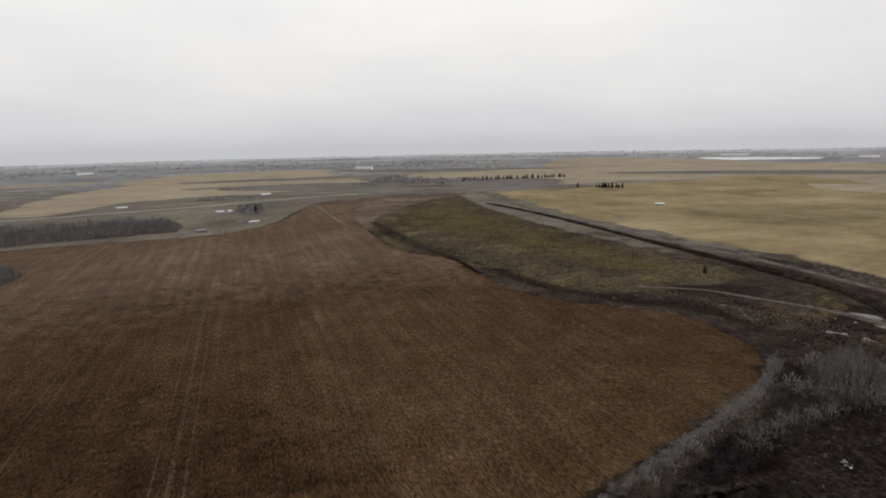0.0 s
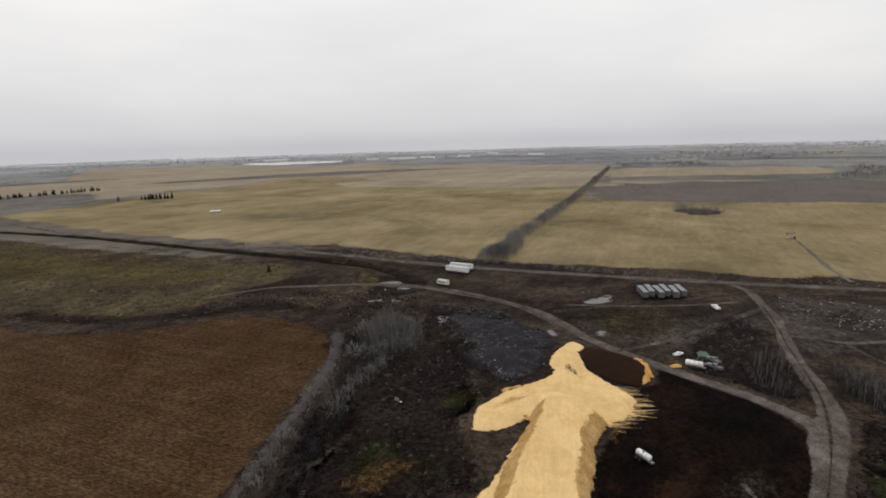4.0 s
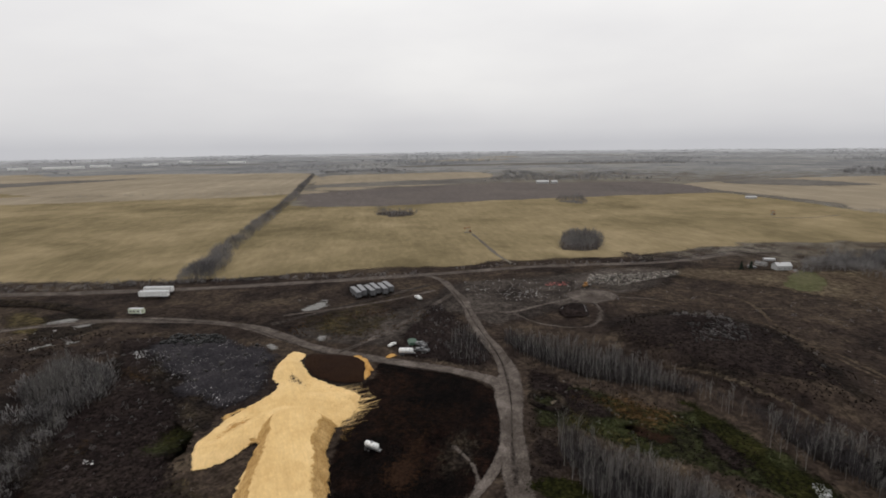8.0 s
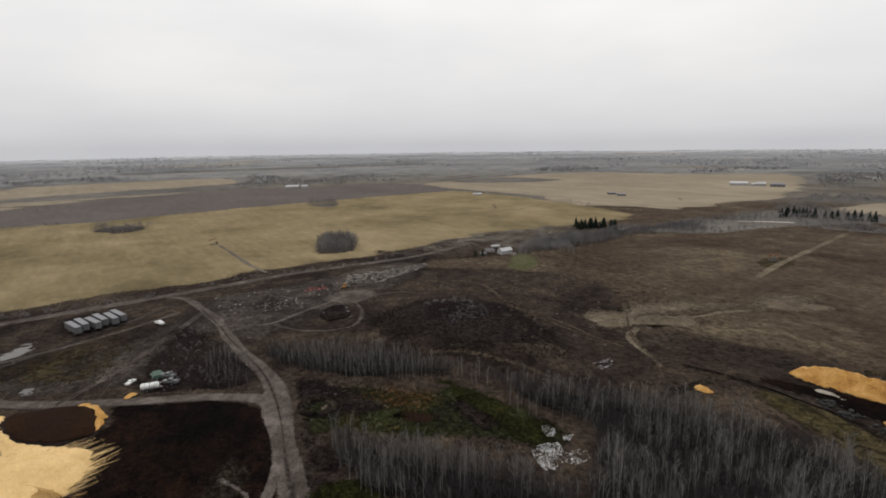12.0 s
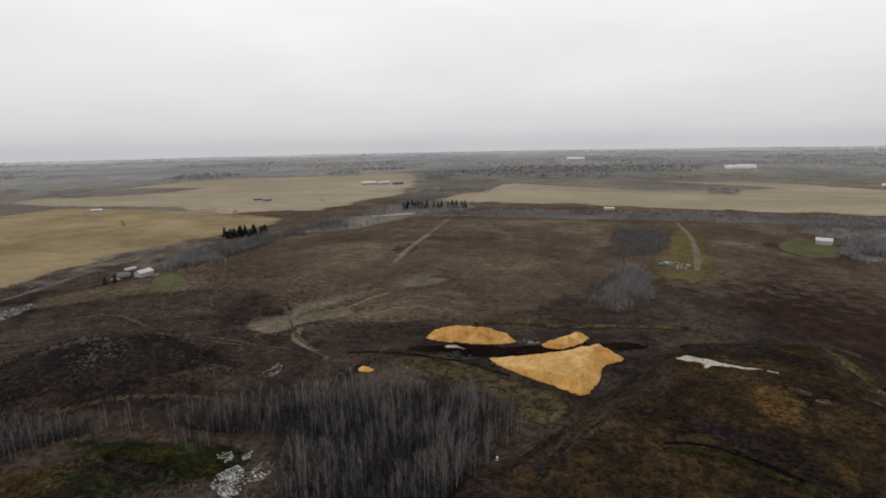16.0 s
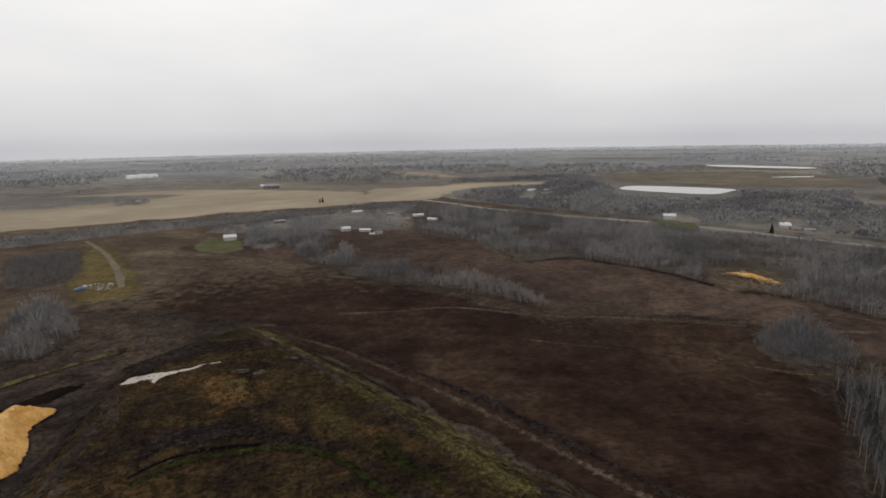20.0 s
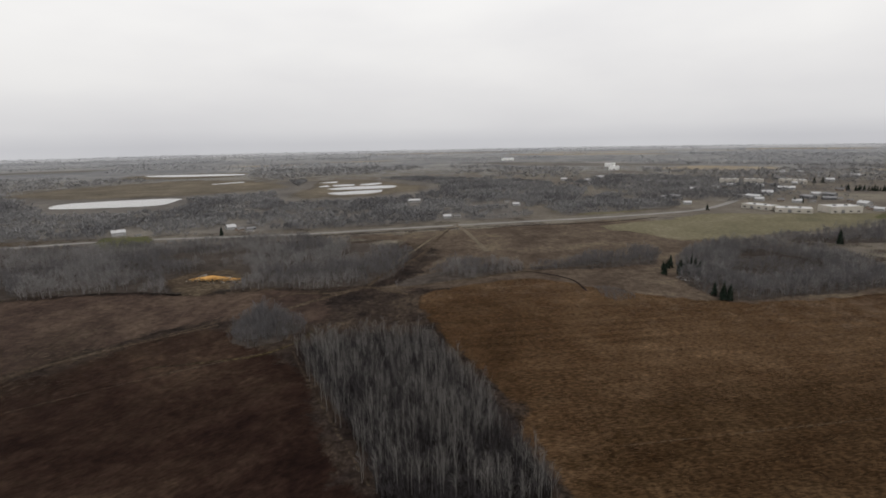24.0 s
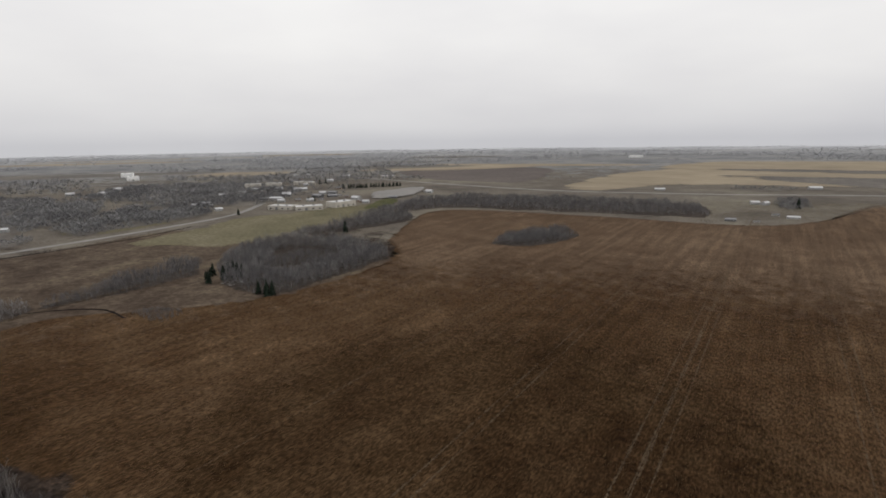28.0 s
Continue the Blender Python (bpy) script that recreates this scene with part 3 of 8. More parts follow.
def ribbon(name, points, width, material, layer, label, category="road", step=6.0, crown=0.0, soft=0.3, wobble=0.4, cover=1.0, ends=(1.0, 1.0), dip=False):
    """A road or bank along a line; crown: the height of its middle; ends: how its width changes; dip: the crown falls off at the ends."""
    line = spline(points, step, False)
    side = np.gradient(line, axis=0)
    side = np.column_stack([-side[:, 1], side[:, 0]]) / np.hypot(*side.T)[:, None]
    inner = max(1 - soft, 0.04)
    across = np.array([-1, -inner, -inner / 2, 0, inner / 2, inner, 1]) * width / 2
    wide = np.array([1 + wobble * noise.noise((x / 21, y / 21, layer)) for x, y in line]) * np.linspace(*ends, len(line))
    q = (line[:, None] + side[:, None] * across[None, :, None] * wide[:, None, None])
    n, k = q.shape[:2]
    flat_q = q.reshape(-1, 2)
    hump = np.tile(crown * np.array([0, 0.5, 0.95, 1, 0.95, 0.5, 0]), n) * np.repeat(np.clip(wide, 0.6, 1.4) * (smooth(np.minimum(np.arange(n), np.arange(n)[::-1]) / 7) if dip else 1), k)
    z = relief(flat_q) + laid(flat_q, layer) + hump
    ids = np.arange(n * k).reshape(n, k)
    faces = np.stack([ids[:-1, :-1], ids[:-1, 1:], ids[1:, 1:], ids[1:, :-1]], -1).reshape(-1, 4)[:, ::-1]
    fade = np.tile([0, 1, 1, 1, 1, 1, 0], n) * (1.25 if cover == 1 else cover)
    if dip:
        fade = fade * np.repeat(smooth(np.minimum(np.arange(n), np.arange(n)[::-1]) / 5), k)
    me = mesh_from(name, np.column_stack([flat_q, z]), faces, [M[material]], fade=fade, shade=True)
    return tagged(new(name, me), label, category, kind="structure")


# the ground, one sheet out to the horizon
rings = np.concatenate([[0.5], np.arange(6, 60, 6), np.arange(60, 290, 2.5), np.geomspace(294, 4960, 40)])
turns = 440
ang = np.arange(turns) * 2 * np.pi / turns
gq = np.stack([rings[:, None] * np.cos(ang), rings[:, None] * np.sin(ang)], -1).reshape(-1, 2)
ids = np.arange(len(gq)).reshape(len(rings), turns)
nxt = np.roll(ids, -1, 1)
gf = np.stack([ids[:-1], ids[1:], nxt[1:], nxt[:-1]], -1).reshape(-1, 4)
tagged(new("ground", mesh_from("ground", np.column_stack([gq, relief(gq)]), gf, [M["land"]], shade=True)), "dark brown rough pasture on a wide flat plain", "ground", kind="structure")

# Pasture ring, denser with radius, so its painted haze grows outward.
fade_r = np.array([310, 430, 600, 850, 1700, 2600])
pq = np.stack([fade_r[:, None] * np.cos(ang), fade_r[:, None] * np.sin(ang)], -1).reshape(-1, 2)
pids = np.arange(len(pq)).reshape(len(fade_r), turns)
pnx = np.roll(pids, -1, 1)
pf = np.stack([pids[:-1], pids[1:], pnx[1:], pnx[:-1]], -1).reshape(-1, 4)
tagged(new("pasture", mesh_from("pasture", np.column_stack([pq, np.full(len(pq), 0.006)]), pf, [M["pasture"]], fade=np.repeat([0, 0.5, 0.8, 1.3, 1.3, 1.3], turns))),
       "grey-brown dry pasture, paled outward with painted haze", "pasture", kind="structure")

# far woodland all round, beyond the near fields; colour paled outward as haze
ring_r = np.array([850, 1150, 1600, 2300, 3000, 4955])
wq = np.stack([ring_r[:, None] * np.cos(ang), ring_r[:, None] * np.sin(ang)], -1).reshape(-1, 2)
wids = np.arange(len(wq)).reshape(len(ring_r), turns)
wnx = np.roll(wids, -1, 1)
wf = np.stack([wids[:-1], wids[1:], wnx[1:], wnx[:-1]], -1).reshape(-1, 4)
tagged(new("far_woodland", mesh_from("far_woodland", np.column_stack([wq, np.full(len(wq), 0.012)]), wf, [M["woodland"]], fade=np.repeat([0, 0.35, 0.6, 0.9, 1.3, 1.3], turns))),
       "grey-brown leafless woodland, painted haze growing toward the horizon", "woodland", kind="structure")

# Far plain paler and bluer with radius: haze put into the colour.
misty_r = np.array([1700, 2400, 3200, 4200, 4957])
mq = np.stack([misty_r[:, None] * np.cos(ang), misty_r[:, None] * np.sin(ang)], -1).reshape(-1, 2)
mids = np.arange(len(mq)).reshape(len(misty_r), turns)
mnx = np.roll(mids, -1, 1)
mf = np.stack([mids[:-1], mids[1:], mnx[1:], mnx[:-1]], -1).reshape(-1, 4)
M["hazed_plain"] = earth("hazy_far_plain", [(0.150, 0.155, 0.168), (0.195, 0.198, 0.208), (0.232, 0.232, 0.235), (0.275, 0.27, 0.262)], 520, 40, speck=0.15, middle=150)
tagged(new("far_plain", mesh_from("far_plain", np.column_stack([mq, np.full(len(mq), 0.03)]), mf, [M["hazed_plain"]], fade=np.repeat([0, 0.35, 0.7, 1.0, 1.3], turns))),
       "far plain paled toward the horizon with painted haze", "plain", kind="structure")
# Outermost ring, palest of all, so painted haze softens the horizon.
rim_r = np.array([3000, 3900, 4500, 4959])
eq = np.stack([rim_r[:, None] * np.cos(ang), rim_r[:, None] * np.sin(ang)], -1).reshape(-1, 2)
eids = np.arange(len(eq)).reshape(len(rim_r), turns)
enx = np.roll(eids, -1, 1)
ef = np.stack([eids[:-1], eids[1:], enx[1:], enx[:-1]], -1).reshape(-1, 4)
M["palest"] = earth("hazy_rim_plain", [(0.27, 0.277, 0.292), (0.32, 0.325, 0.338), (0.38, 0.38, 0.382)], 900, 60, speck=0.08, middle=300)
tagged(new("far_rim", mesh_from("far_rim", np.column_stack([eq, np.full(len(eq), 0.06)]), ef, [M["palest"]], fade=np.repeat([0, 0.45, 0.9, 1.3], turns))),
       "outermost plain, its colour nearly lost in painted haze", "plain", kind="structure")

# fields
STUBBLE = [(-118, 747), (-102, 606), (-40, 418), (5, 372), (36, 289), (65, 260), (105, 239), (121.8, 205.4), (116.7, 178.6), (100.5, 158.2), (64.8, 131.3), (34.2, 107.0), (-103.7, 4.4), (-154.4, -18.7), (-203.9, -52.2), (-246, -72), (-268, -67), (-300, -20), (-290, 15), (-275, 55), (-275, 101), (-307, 171), (-339, 195), (-387, 221), (-498, 354), (-352, 448), (-231, 498), (-192, 573), (-187, 745)]
patch("field_1", STUBBLE,
      "stubble", 5, "wide brown stubble field with faint drill rows", soft=3, step=9, wobble=1.0)
patch("field_2", [(112, 720), (136, 600), (172, 492), (206, 402), (226, 350), (240, 300), (252, 250), (270, 205), (288, 157), (306, 112), (322, 78), (350, 22), (360, -10), (384, -76), (412, -110), (451, -194), (460, -263), (498, -353), (643, -343), (780, -296), (880, -244), (847, -140), (801, -44), (754, 70), (693, 177), (651, 262), (655, 348), (797, 434), (782, 656), (740, 826), (780, 1120), (660, 1200), (483, 1078), (312, 1040), (150, 1000), (62, 965), (78, 890), (102, 770)],
      "gold", 7, "golden harvested grain field beyond the road", soft=10, step=25, wobble=5)
patch("field_3", [(655, 348), (809, 413), (933, 326), (1017, 206), (1090, 99), (1085, -3), (1102, -182), (999, -243), (878, -249), (828, -137), (784, -43), (739, 69), (680, 174), (641, 258)], "plough", 8, "dark strip of ploughed land", soft=14, step=30, wobble=6)
patch("field_4", [(855, 420), (1285, 608), (1390, 482), (1476, 223), (1258, 133), (1030, 209), (933, 326)], "straw", 7, "pale straw field by a hedge", soft=20, step=50)
patch("field_5", [(713, 935), (755, 757), (808, 564), (816, 447), (1400, 678), (1410, 977), (1307, 1281), (1077, 1403)], "straw", 6, "pale straw field beyond the golden one", soft=20, step=50)
patch("field_6", [(315, 1303), (528, 1432), (747, 1448), (878, 1302), (832, 887), (830, 584), (813, 441), (1335, 649), (1415, 1225), (1212, 1603), (1092, 2344), (696, 2840), (336, 1887)], "straw", 6, "pale stubble field toward the town", soft=30, step=60)
patch("field_7", [(1054, -221), (1231, -484), (1283, -737), (1097, -912), (971, -1099), (604, -690), (562, -509), (510, -422), (549, -389), (663, -367), (792, -313), (900, -255)], "straw", 6, "wide pale straw field with a winding creek", soft=20, step=40)
patch("field_8", [(469, -520), (512, -787), (560, -995), (327, -1065), (104, -1099), (-84, -974), (-203, -838), (-167, -681), (-60, -677), (60, -655), (194, -631), (379, -595)], "straw", 7, "pale harvested field behind the farmyards", soft=16, step=40)
patch("field_9", [(1134, -540), (1019, -621), (922, -869), (679, -729), (537, -502), (552, -393), (606, -334), (671, -314)], "straw", 5, "pale field beside a tree belt", soft=14, step=40)
STRIP = [(-151, -733), (-209, -897), (-261, -910), (-337, -899), (-413, -932), (-549, -861), (-503, -815), (-407, -825), (-332, -781), (-258, -687), (-174, -692)]
patch("field_10", STRIP, "straw", 45, "pale field winding between woods", soft=16, step=25)
patch("field_36", [(-368, -1339), (-458, -1373), (-486, -1012), (-442, -933), (-385, -963), (-417, -1111)], "straw", 6, "small pale field between woods", soft=16, step=30)
patch("field_11", [(-598, 649), (-763, 1067), (-763, 1608), (-526, 2019), (-217, 1389), (-177, 1170), (-300, 971), (-431, 913), (-502, 787), (-518, 653)], "straw", 6, "pale field along the highway", soft=20, step=60)
patch("field_12", [(-839, 1284), (-911, 1748), (-601, 1968), (-399, 2016), (-380, 1647), (-610, 1471), (-723, 1328)], "straw", 7, "pale far field among woods", soft=30, step=80)
patch("field_13", [(-163, 1595), (118, 1690), (437, 1896), (314, 1300), (146, 1183), (46, 1215), (-80, 1343)], "straw", 6, "pale field beside a spruce belt", soft=24, step=60)
patch("field_14", [(434, 1797), (916, 1840), (1385, 1653), (838, 995), (596, 1075), (365, 1078), (236, 1020), (218, 1160)], "straw", 5, "pale field at the plain's edge", soft=30, step=60)
patch("field_15", [(-1326, 782), (-1231, 1023), (-1019, 1115), (-714, 735), (-792, 659), (-963, 624)], "plough", 6, "brown fallow beyond the quarry", soft=30, step=60)
patch("field_16", [(-395, -232), (-466, -108), (-515, -8), (-560, 90), (-500, 120), (-440, 160), (-370, 180), (-300, 190), (-262, 110), (-255, 40), (-262, -40), (-255, -80), (-225, -118), (-245, -140), (-275, -100), (-304, -96), (-372, -101), (-393, -144)], "fallow", 1, "brown pasture along the country road", soft=24, step=18, wobble=4)
# The farther grassland, in the copy paled as haze.
patch("field_34", [(-195, -155), (-129, -195), (-101, -249), (-62, -296), (-29, -356), (57, -463), (-60, -490), (-143, -455), (-175, -385), (-172, -300), (-206, -300), (-236, -240), (-240, -198), (-258, -162), (-258, -125), (-230, -105), (-200, -95)], "hazed_umber", 4, "red-brown grassland between the woods", soft=14, step=14)
patch("field_17", [(-492, 22), (-561, 110), (-602, 150), (-600, 200), (-612, 320), (-560, 310), (-500, 240), (-468, 180), (-436, 136), (-426, 90), (-464, 56)], "meadow", 7, "faded green meadow below the town", soft=14, step=20)
patch("field_35", [(-562, 15), (-612, 98), (-735, 124), (-690, 30), (-606, -20)], "meadow", 7, "faded meadow across the country road", soft=14, step=20)
patch("field_18", [(-9.3, -229.6), (-32.5, -183.3), (-49.6, -143.6), (-62.9, -109.6), (-74, -80), (-70, -52), (-84, -36), (-100, -38), (-118.8, -58), (-146.7, -71.8), (-169.6, -99.0), (-195.3, -155.7), (-129.3, -195.6), (-101, -249), (-62, -296), (-29, -356), (57, -463), (92, -480), (60, -324), (37, -272)], "umber", 1, "red-brown grassland with faint tracks", soft=10, step=14)
patch("field_31", [(-194, 620), (-199, 793), (-136, 860), (-25, 919), (52, 879), (-21, 758), (-63, 600), (-70, 467)], "russet", 5, "brown rough ground at the stubble's far corner", soft=22, step=16, wobble=3, cover=0.9)
patch("field_32", [(-404, 491), (-363, 684), (-257, 773), (-136, 860), (-120, 662), (-185, 551), (-291, 493)], "straw_grass", 3, "dull yellowed verge beyond the stubble", soft=30, step=20, wobble=3, cover=0.35)
patch("field_19", [(-121, 594), (-118, 747), (14, 888), (60, 673), (116, 496), (166, 364), (185, 306), (143, 276), (94, 268), (65, 275), (38, 309), (16, 337), (-36, 364), (-81, 454)], "hazed_olive", 3, "yellow-olive weedy ground beside the berm", soft=14, step=14, wobble=3)
patch("field_20", [(133, -488), (97, -499), (51, -341), (53, -311), (71, -302), (99, -323)], "straw_grass", 8, "yellowed yard grass round a junk pile", soft=24, step=8, wobble=5)
patch("field_21", [(347, -18), (357, -100), (368, -192), (404, -315), (413, -476), (172, -446), (103, -312), (108.4, -223.9), (135.6, -175.2), (192.3, -140.3), (277, -144)], "sorrel", 1, "brown uneven grazing land", soft=20, step=16)


# Grows paler with radius, as painted haze.
patch("stubble_1", STUBBLE, "hazed_stubble", 6, "stubble paled by painted haze in the far half of the field", soft=4, step=9, wobble=1.0, cover=0.9, core=((0, 0), 170, 430))
# Darkest round one near spot, as painted vignetting.
patch("stubble_2", STUBBLE, "dimmed_stubble", 6, "near stubble darkened like lens vignetting", soft=6, step=9, wobble=1.0, cover=1.1, core=((-100.8, 79.1), 118, 30))

# grazing land behind the mound, paled outward: haze put into the colour
first, last = (math.atan2(p[1], p[0]) for p in ((240.5, -35.9), (-205.2, -137.5)))
first += 2 * math.pi * (first < last)
spread = np.linspace(first, last, 160)
reach = np.array([190, 280, 360, 460, 700, 900])
near_edge = np.interp(np.linspace(0, 1, 160), [0, 0.2, 0.3, 0.45, 0.55, 1], [1, 1, 0.8, 0.8, 1, 1])
reach = reach[:, None] * (1 - (1 - near_edge) * np.array([1, 1, 0.8, 0.5, 0, 0])[:, None])
rq = np.stack([reach * np.cos(spread), reach * np.sin(spread)], -1).reshape(-1, 2)
rid = np.arange(len(rq)).reshape(len(reach), len(spread))
rf = np.stack([rid[:-1, :-1], rid[:-1, 1:], rid[1:, 1:], rid[1:, :-1]], -1).reshape(-1, 4)
ends_off = np.minimum(1, np.minimum(np.arange(160), np.arange(160)[::-1]) / 40)
strength = np.array([0, 0.3, 0.62, 0.92, 0.95, 0])[:, None] * ends_off
tagged(new("grazing", mesh_from("grazing", np.column_stack([rq, laid(rq, 2)]), rf, [M["hazed_grazing"]], fade=strength.ravel())), "uneven brown grazing land paled toward the farms by painted haze", "pasture", kind="structure")

# the worked ground of the yard
patch("yard_1", [(188.5, 116.6), (211.8, 107.2), (238, 77), (290, 62), (309, 28), (335, -27), (346, -76), (312, -69), (261, -27), (239.6, -5.2), (219.7, 19.3), (204.5, 27.3), (230.5, 46.9), (186.0, 60.9), (182.0, 83.1)], "yard", 4, "trodden grey-brown storage yard", "yard", soft=16, step=6, wobble=4)
patch("soil_1", [(151, 66), (163, 64), (175, 66), (172, 46), (168, 25), (157, 14), (137, 10.5), (116, 10), (104, 16), (96, 22), (84, 31), (80, 44), (97, 50), (116, 58), (132, 60), (146, 62)], "black", 5, "black peaty working ground", "soil", soft=4, step=4, wobble=2)
patch("soil_2", [(191, 250), (211, 218), (192, 199), (173, 204), (167, 220)], "dark", 5, "muddy dark ground by the road", "soil", soft=5, step=6)
patch("soil_3", [(224.9, -20.8), (256, -42), (261, -67), (240, -97), (191.7, -102.1), (164.4, -95.8), (168.5, -60.0), (182.4, -40.2)], "dark", 6, "dark earth heap", "soil", soft=18, step=6)
patch("soil_4", [(109.7, 159.2), (159.3, 170.1), (174.9, 156.5), (128.3, 95.5), (114.5, 97.4), (108.9, 116.4), (93.2, 114.8), (58.6, 94.1), (47.2, 95.5), (43.8, 100.1), (67.4, 119.1)], "dark", 4, "dark weedy bank beside the hedge", "soil", soft=8, step=7)
patch("soil_5", [(136.9, -142.1), (127.0, -156.7), (100.4, -173.4), (71.1, -199.9), (52.3, -203.6), (59.3, -194.0), (70.6, -185.0), (96.7, -158.1), (119.1, -146.4)], "black", 6, "black soil between the sawdust piles", "soil", soft=4, step=5)
patch("slag", [(170.3, 167), (181, 163), (185.6, 145), (184.7, 119), (174, 100), (160, 95.5), (145.7, 93), (126, 95.1), (130.5, 112), (144, 132), (156, 153)], "slag", 6, "grey slag and litter heap", "heap", soft=12, step=3, wobble=4, rise=lambda q, d: 1.3 * smooth(d / 12) + 0.5 * smooth(d / 3) * np.sin(q[:, 0] * 1.7) * np.sin(q[:, 1] * 1.9))
patch("grass_1", [(45.1, 97.1), (63.9, 107.6), (80.9, 110.1), (92.4, 98.9), (94.0, 83.5), (84.2, 66.2)], "grass", 5, "patchy green grass on a bank", "grass", soft=16, step=5, cover=0.9)
patch("grass_2", [(161.1, 8.9), (171.0, -7.4), (158.4, -29.2), (159.7, -45.0), (143.3, -58.7), (117.8, -69.2), (110.2, -54.6), (122.1, -44.0), (129.0, -20.5), (138.1, -2.2), (127.8, 4.2)], "grass", 5, "green and brown patchy grass", "grass", soft=8, step=6)
patch("grass_3", [(107.4, 4.6), (116.3, 1.4), (118.8, -7.2), (110.5, -13.3), (104.1, -15.0)], "lush", 6, "green grass bank by the road", "grass", soft=4, step=4)
patch("grass_4", [(350, -142), (352, -155), (319, -150), (299, -133), (314, -123)], "lawn", 6, "mown farmhouse lawn", "lawn", soft=4, step=6)
for p in ([(-355, -378), (-396, -414), (-432, -413), (-406, -374), (-370, -362)], [(40, -449), (34, -492), (6, -481), (0, -434), (18, -420)], [(-339, -368), (-378, -402), (-406, -387), (-379, -343), (-349, -340)], [(23, -459), (7, -493), (-7, -480), (6, -453)], [(-577, 291), (-654, 363), (-628, 375), (-564, 320)]):
    patch("lawn", p, "lawn", 10, "faded green lawn round a farmhouse", "lawn", soft=6, step=6, wobble=2)
patch("mound", [(59.8, -85.5), (59.6, -106.6), (55.6, -135.6), (51.1, -161.0), (47.7, -190.0), (38.0, -214.2), (-1.4, -237.0), (-7.0, -227.1), (-28.2, -182.5), (-42.9, -145.6), (-56.4, -106.8), (-65.6, -82.2)] + [(-42, -60), (10, -55)], "mound", 5, "weedy spoil mound with rusty and green growth", "mound", soft=5, step=4)
patch("grass_5", [(-4.7, -226.7), (-15.3, -214.5), (-34.0, -170.0), (-49.5, -124.3), (-59.9, -93.8), (-62.0, -83.3), (-48.4, -89.0), (-40.3, -117.5), (-26.9, -154.6), (-12.9, -190.1)], "grass", 7, "green grass strip along the mound's edge", "grass", soft=12, step=4)

# roads and tracks
ribbon("road_1", [(-205, -880), (-237, -699), (-255, -640), (-277, -557), (-326, -455), (-375, -369), (-417, -243), (-457, -161), (-484, -106), (-515, -40), (-548, 30), (-602, 125), (-644, 167), (-720, 215)], 9, "asphalt", 7, "grey two-lane country road", soft=0.4)
ribbon("road_2", [(-410, -222), (-450, -140), (-478, -80), (-497, -20), (-520, 40), (-560, 95)], 5, "heath", 7, "dark line beside the country road", "ditch", soft=0.7, cover=0.8)
ribbon("road_3", [(-1100, 545), (-874, 570), (-660, 604), (-548, 637), (-470, 685), (-356, 762), (-277, 834), (-183, 905), (-88, 945), (15, 982), (124, 1012), (312, 1060), (483, 1100), (700, 1290)], 14, "asphalt", 6, "pale grey highway across the plain", soft=0.4)
ribbon("road_4", [(-209, 1340), (-84, 1197), (5, 1010), (60, 905), (92, 745), (120, 600), (149, 516), (172, 445), (192, 393), (208, 356), (220, 316), (230, 275), (239, 246), (251, 208), (271, 157), (290, 115), (307, 76)], 9, "gravel", 6, "grey gravel road beside the berm", soft=0.5)
ribbon("road_5", [(296, 102), (307, 76), (334, 22), (345, -8), (365, -72), (388, -106), (405, -128)], 8, "gravel", 7, "grey gravel road along the golden field", soft=0.5)
ribbon("road_6", [(103.6, 5.2), (116, 8), (124, 9), (142, 11.5), (166, 13.5), (185, 18.5), (206, 28), (232, 38), (252, 44.5), (272, 54), (296, 67), (305, 82)], 8.4, "gravel", 8, "rutted grey dirt road through the yard", ends=(1.05, 0.6), wobble=0.5, soft=0.5)
ribbon("road_7", [(176, 245), (188, 226), (197, 203), (201, 180), (202.5, 157), (200, 134), (192.5, 115), (185, 99), (178.5, 79), (175.5, 60), (173, 41), (169.5, 27), (165, 18), (158, 12.5)], 7.5, "gravel", 7, "rutted grey dirt road past the sawdust pile", soft=0.55, wobble=0.6)
ribbon("road_8", [(173.3, 15.5), (170.7, 16.8), (159.9, 16.4), (142.0, 13.5), (127.3, 11.9), (114.5, 13.8), (103.3, 17.6)], 5.5, "gravel", 9, "dirt road branch round the black yard", soft=0.75, wobble=0.8, ends=(1.0, 0.5))
ribbon("road_9", [(179.3, 82.0), (190.4, 76.8), (211.0, 68.7), (241.3, 60.6), (268, 54)], 4, "gravel", 8, "pale wheel tracks across weeds", soft=0.7, wobble=0.7, cover=0.8)
ribbon("road_10", [(131, -536), (102, -463), (80, -389), (70, -343)], 5, "track", 8, "pale farm driveway", soft=0.6)
ribbon("road_11", [(-491, -100), (-445, -80), (-372, -53)], 5, "track", 8, "pale track to the field", soft=0.6)
ribbon("road_12", [(-176, -103), (-158, -89), (-143, -76.5), (-119, -56.5), (-103, -43)], 3.6, "tan", 8, "grassy lane beside the aspen grove", soft=0.95, cover=0.5)
ribbon("road_13", [(-234, 703), (-221, 750), (-189, 752), (-146, 649), (-104, 545)], 5, "track", 8, "pale track loop at the field's edge", soft=0.8, cover=1.0, wobble=0.8)
ribbon("road_14", [(-38.8, -240.8), (-63.6, -233.0), (-93.4, -226.2), (-125.2, -198.3), (-160.6, -177.6), (-196.3, -150.8)], 3, "tan", 7, "faint pale track over grassland", cover=0.9, soft=0.8, wobble=0.8)
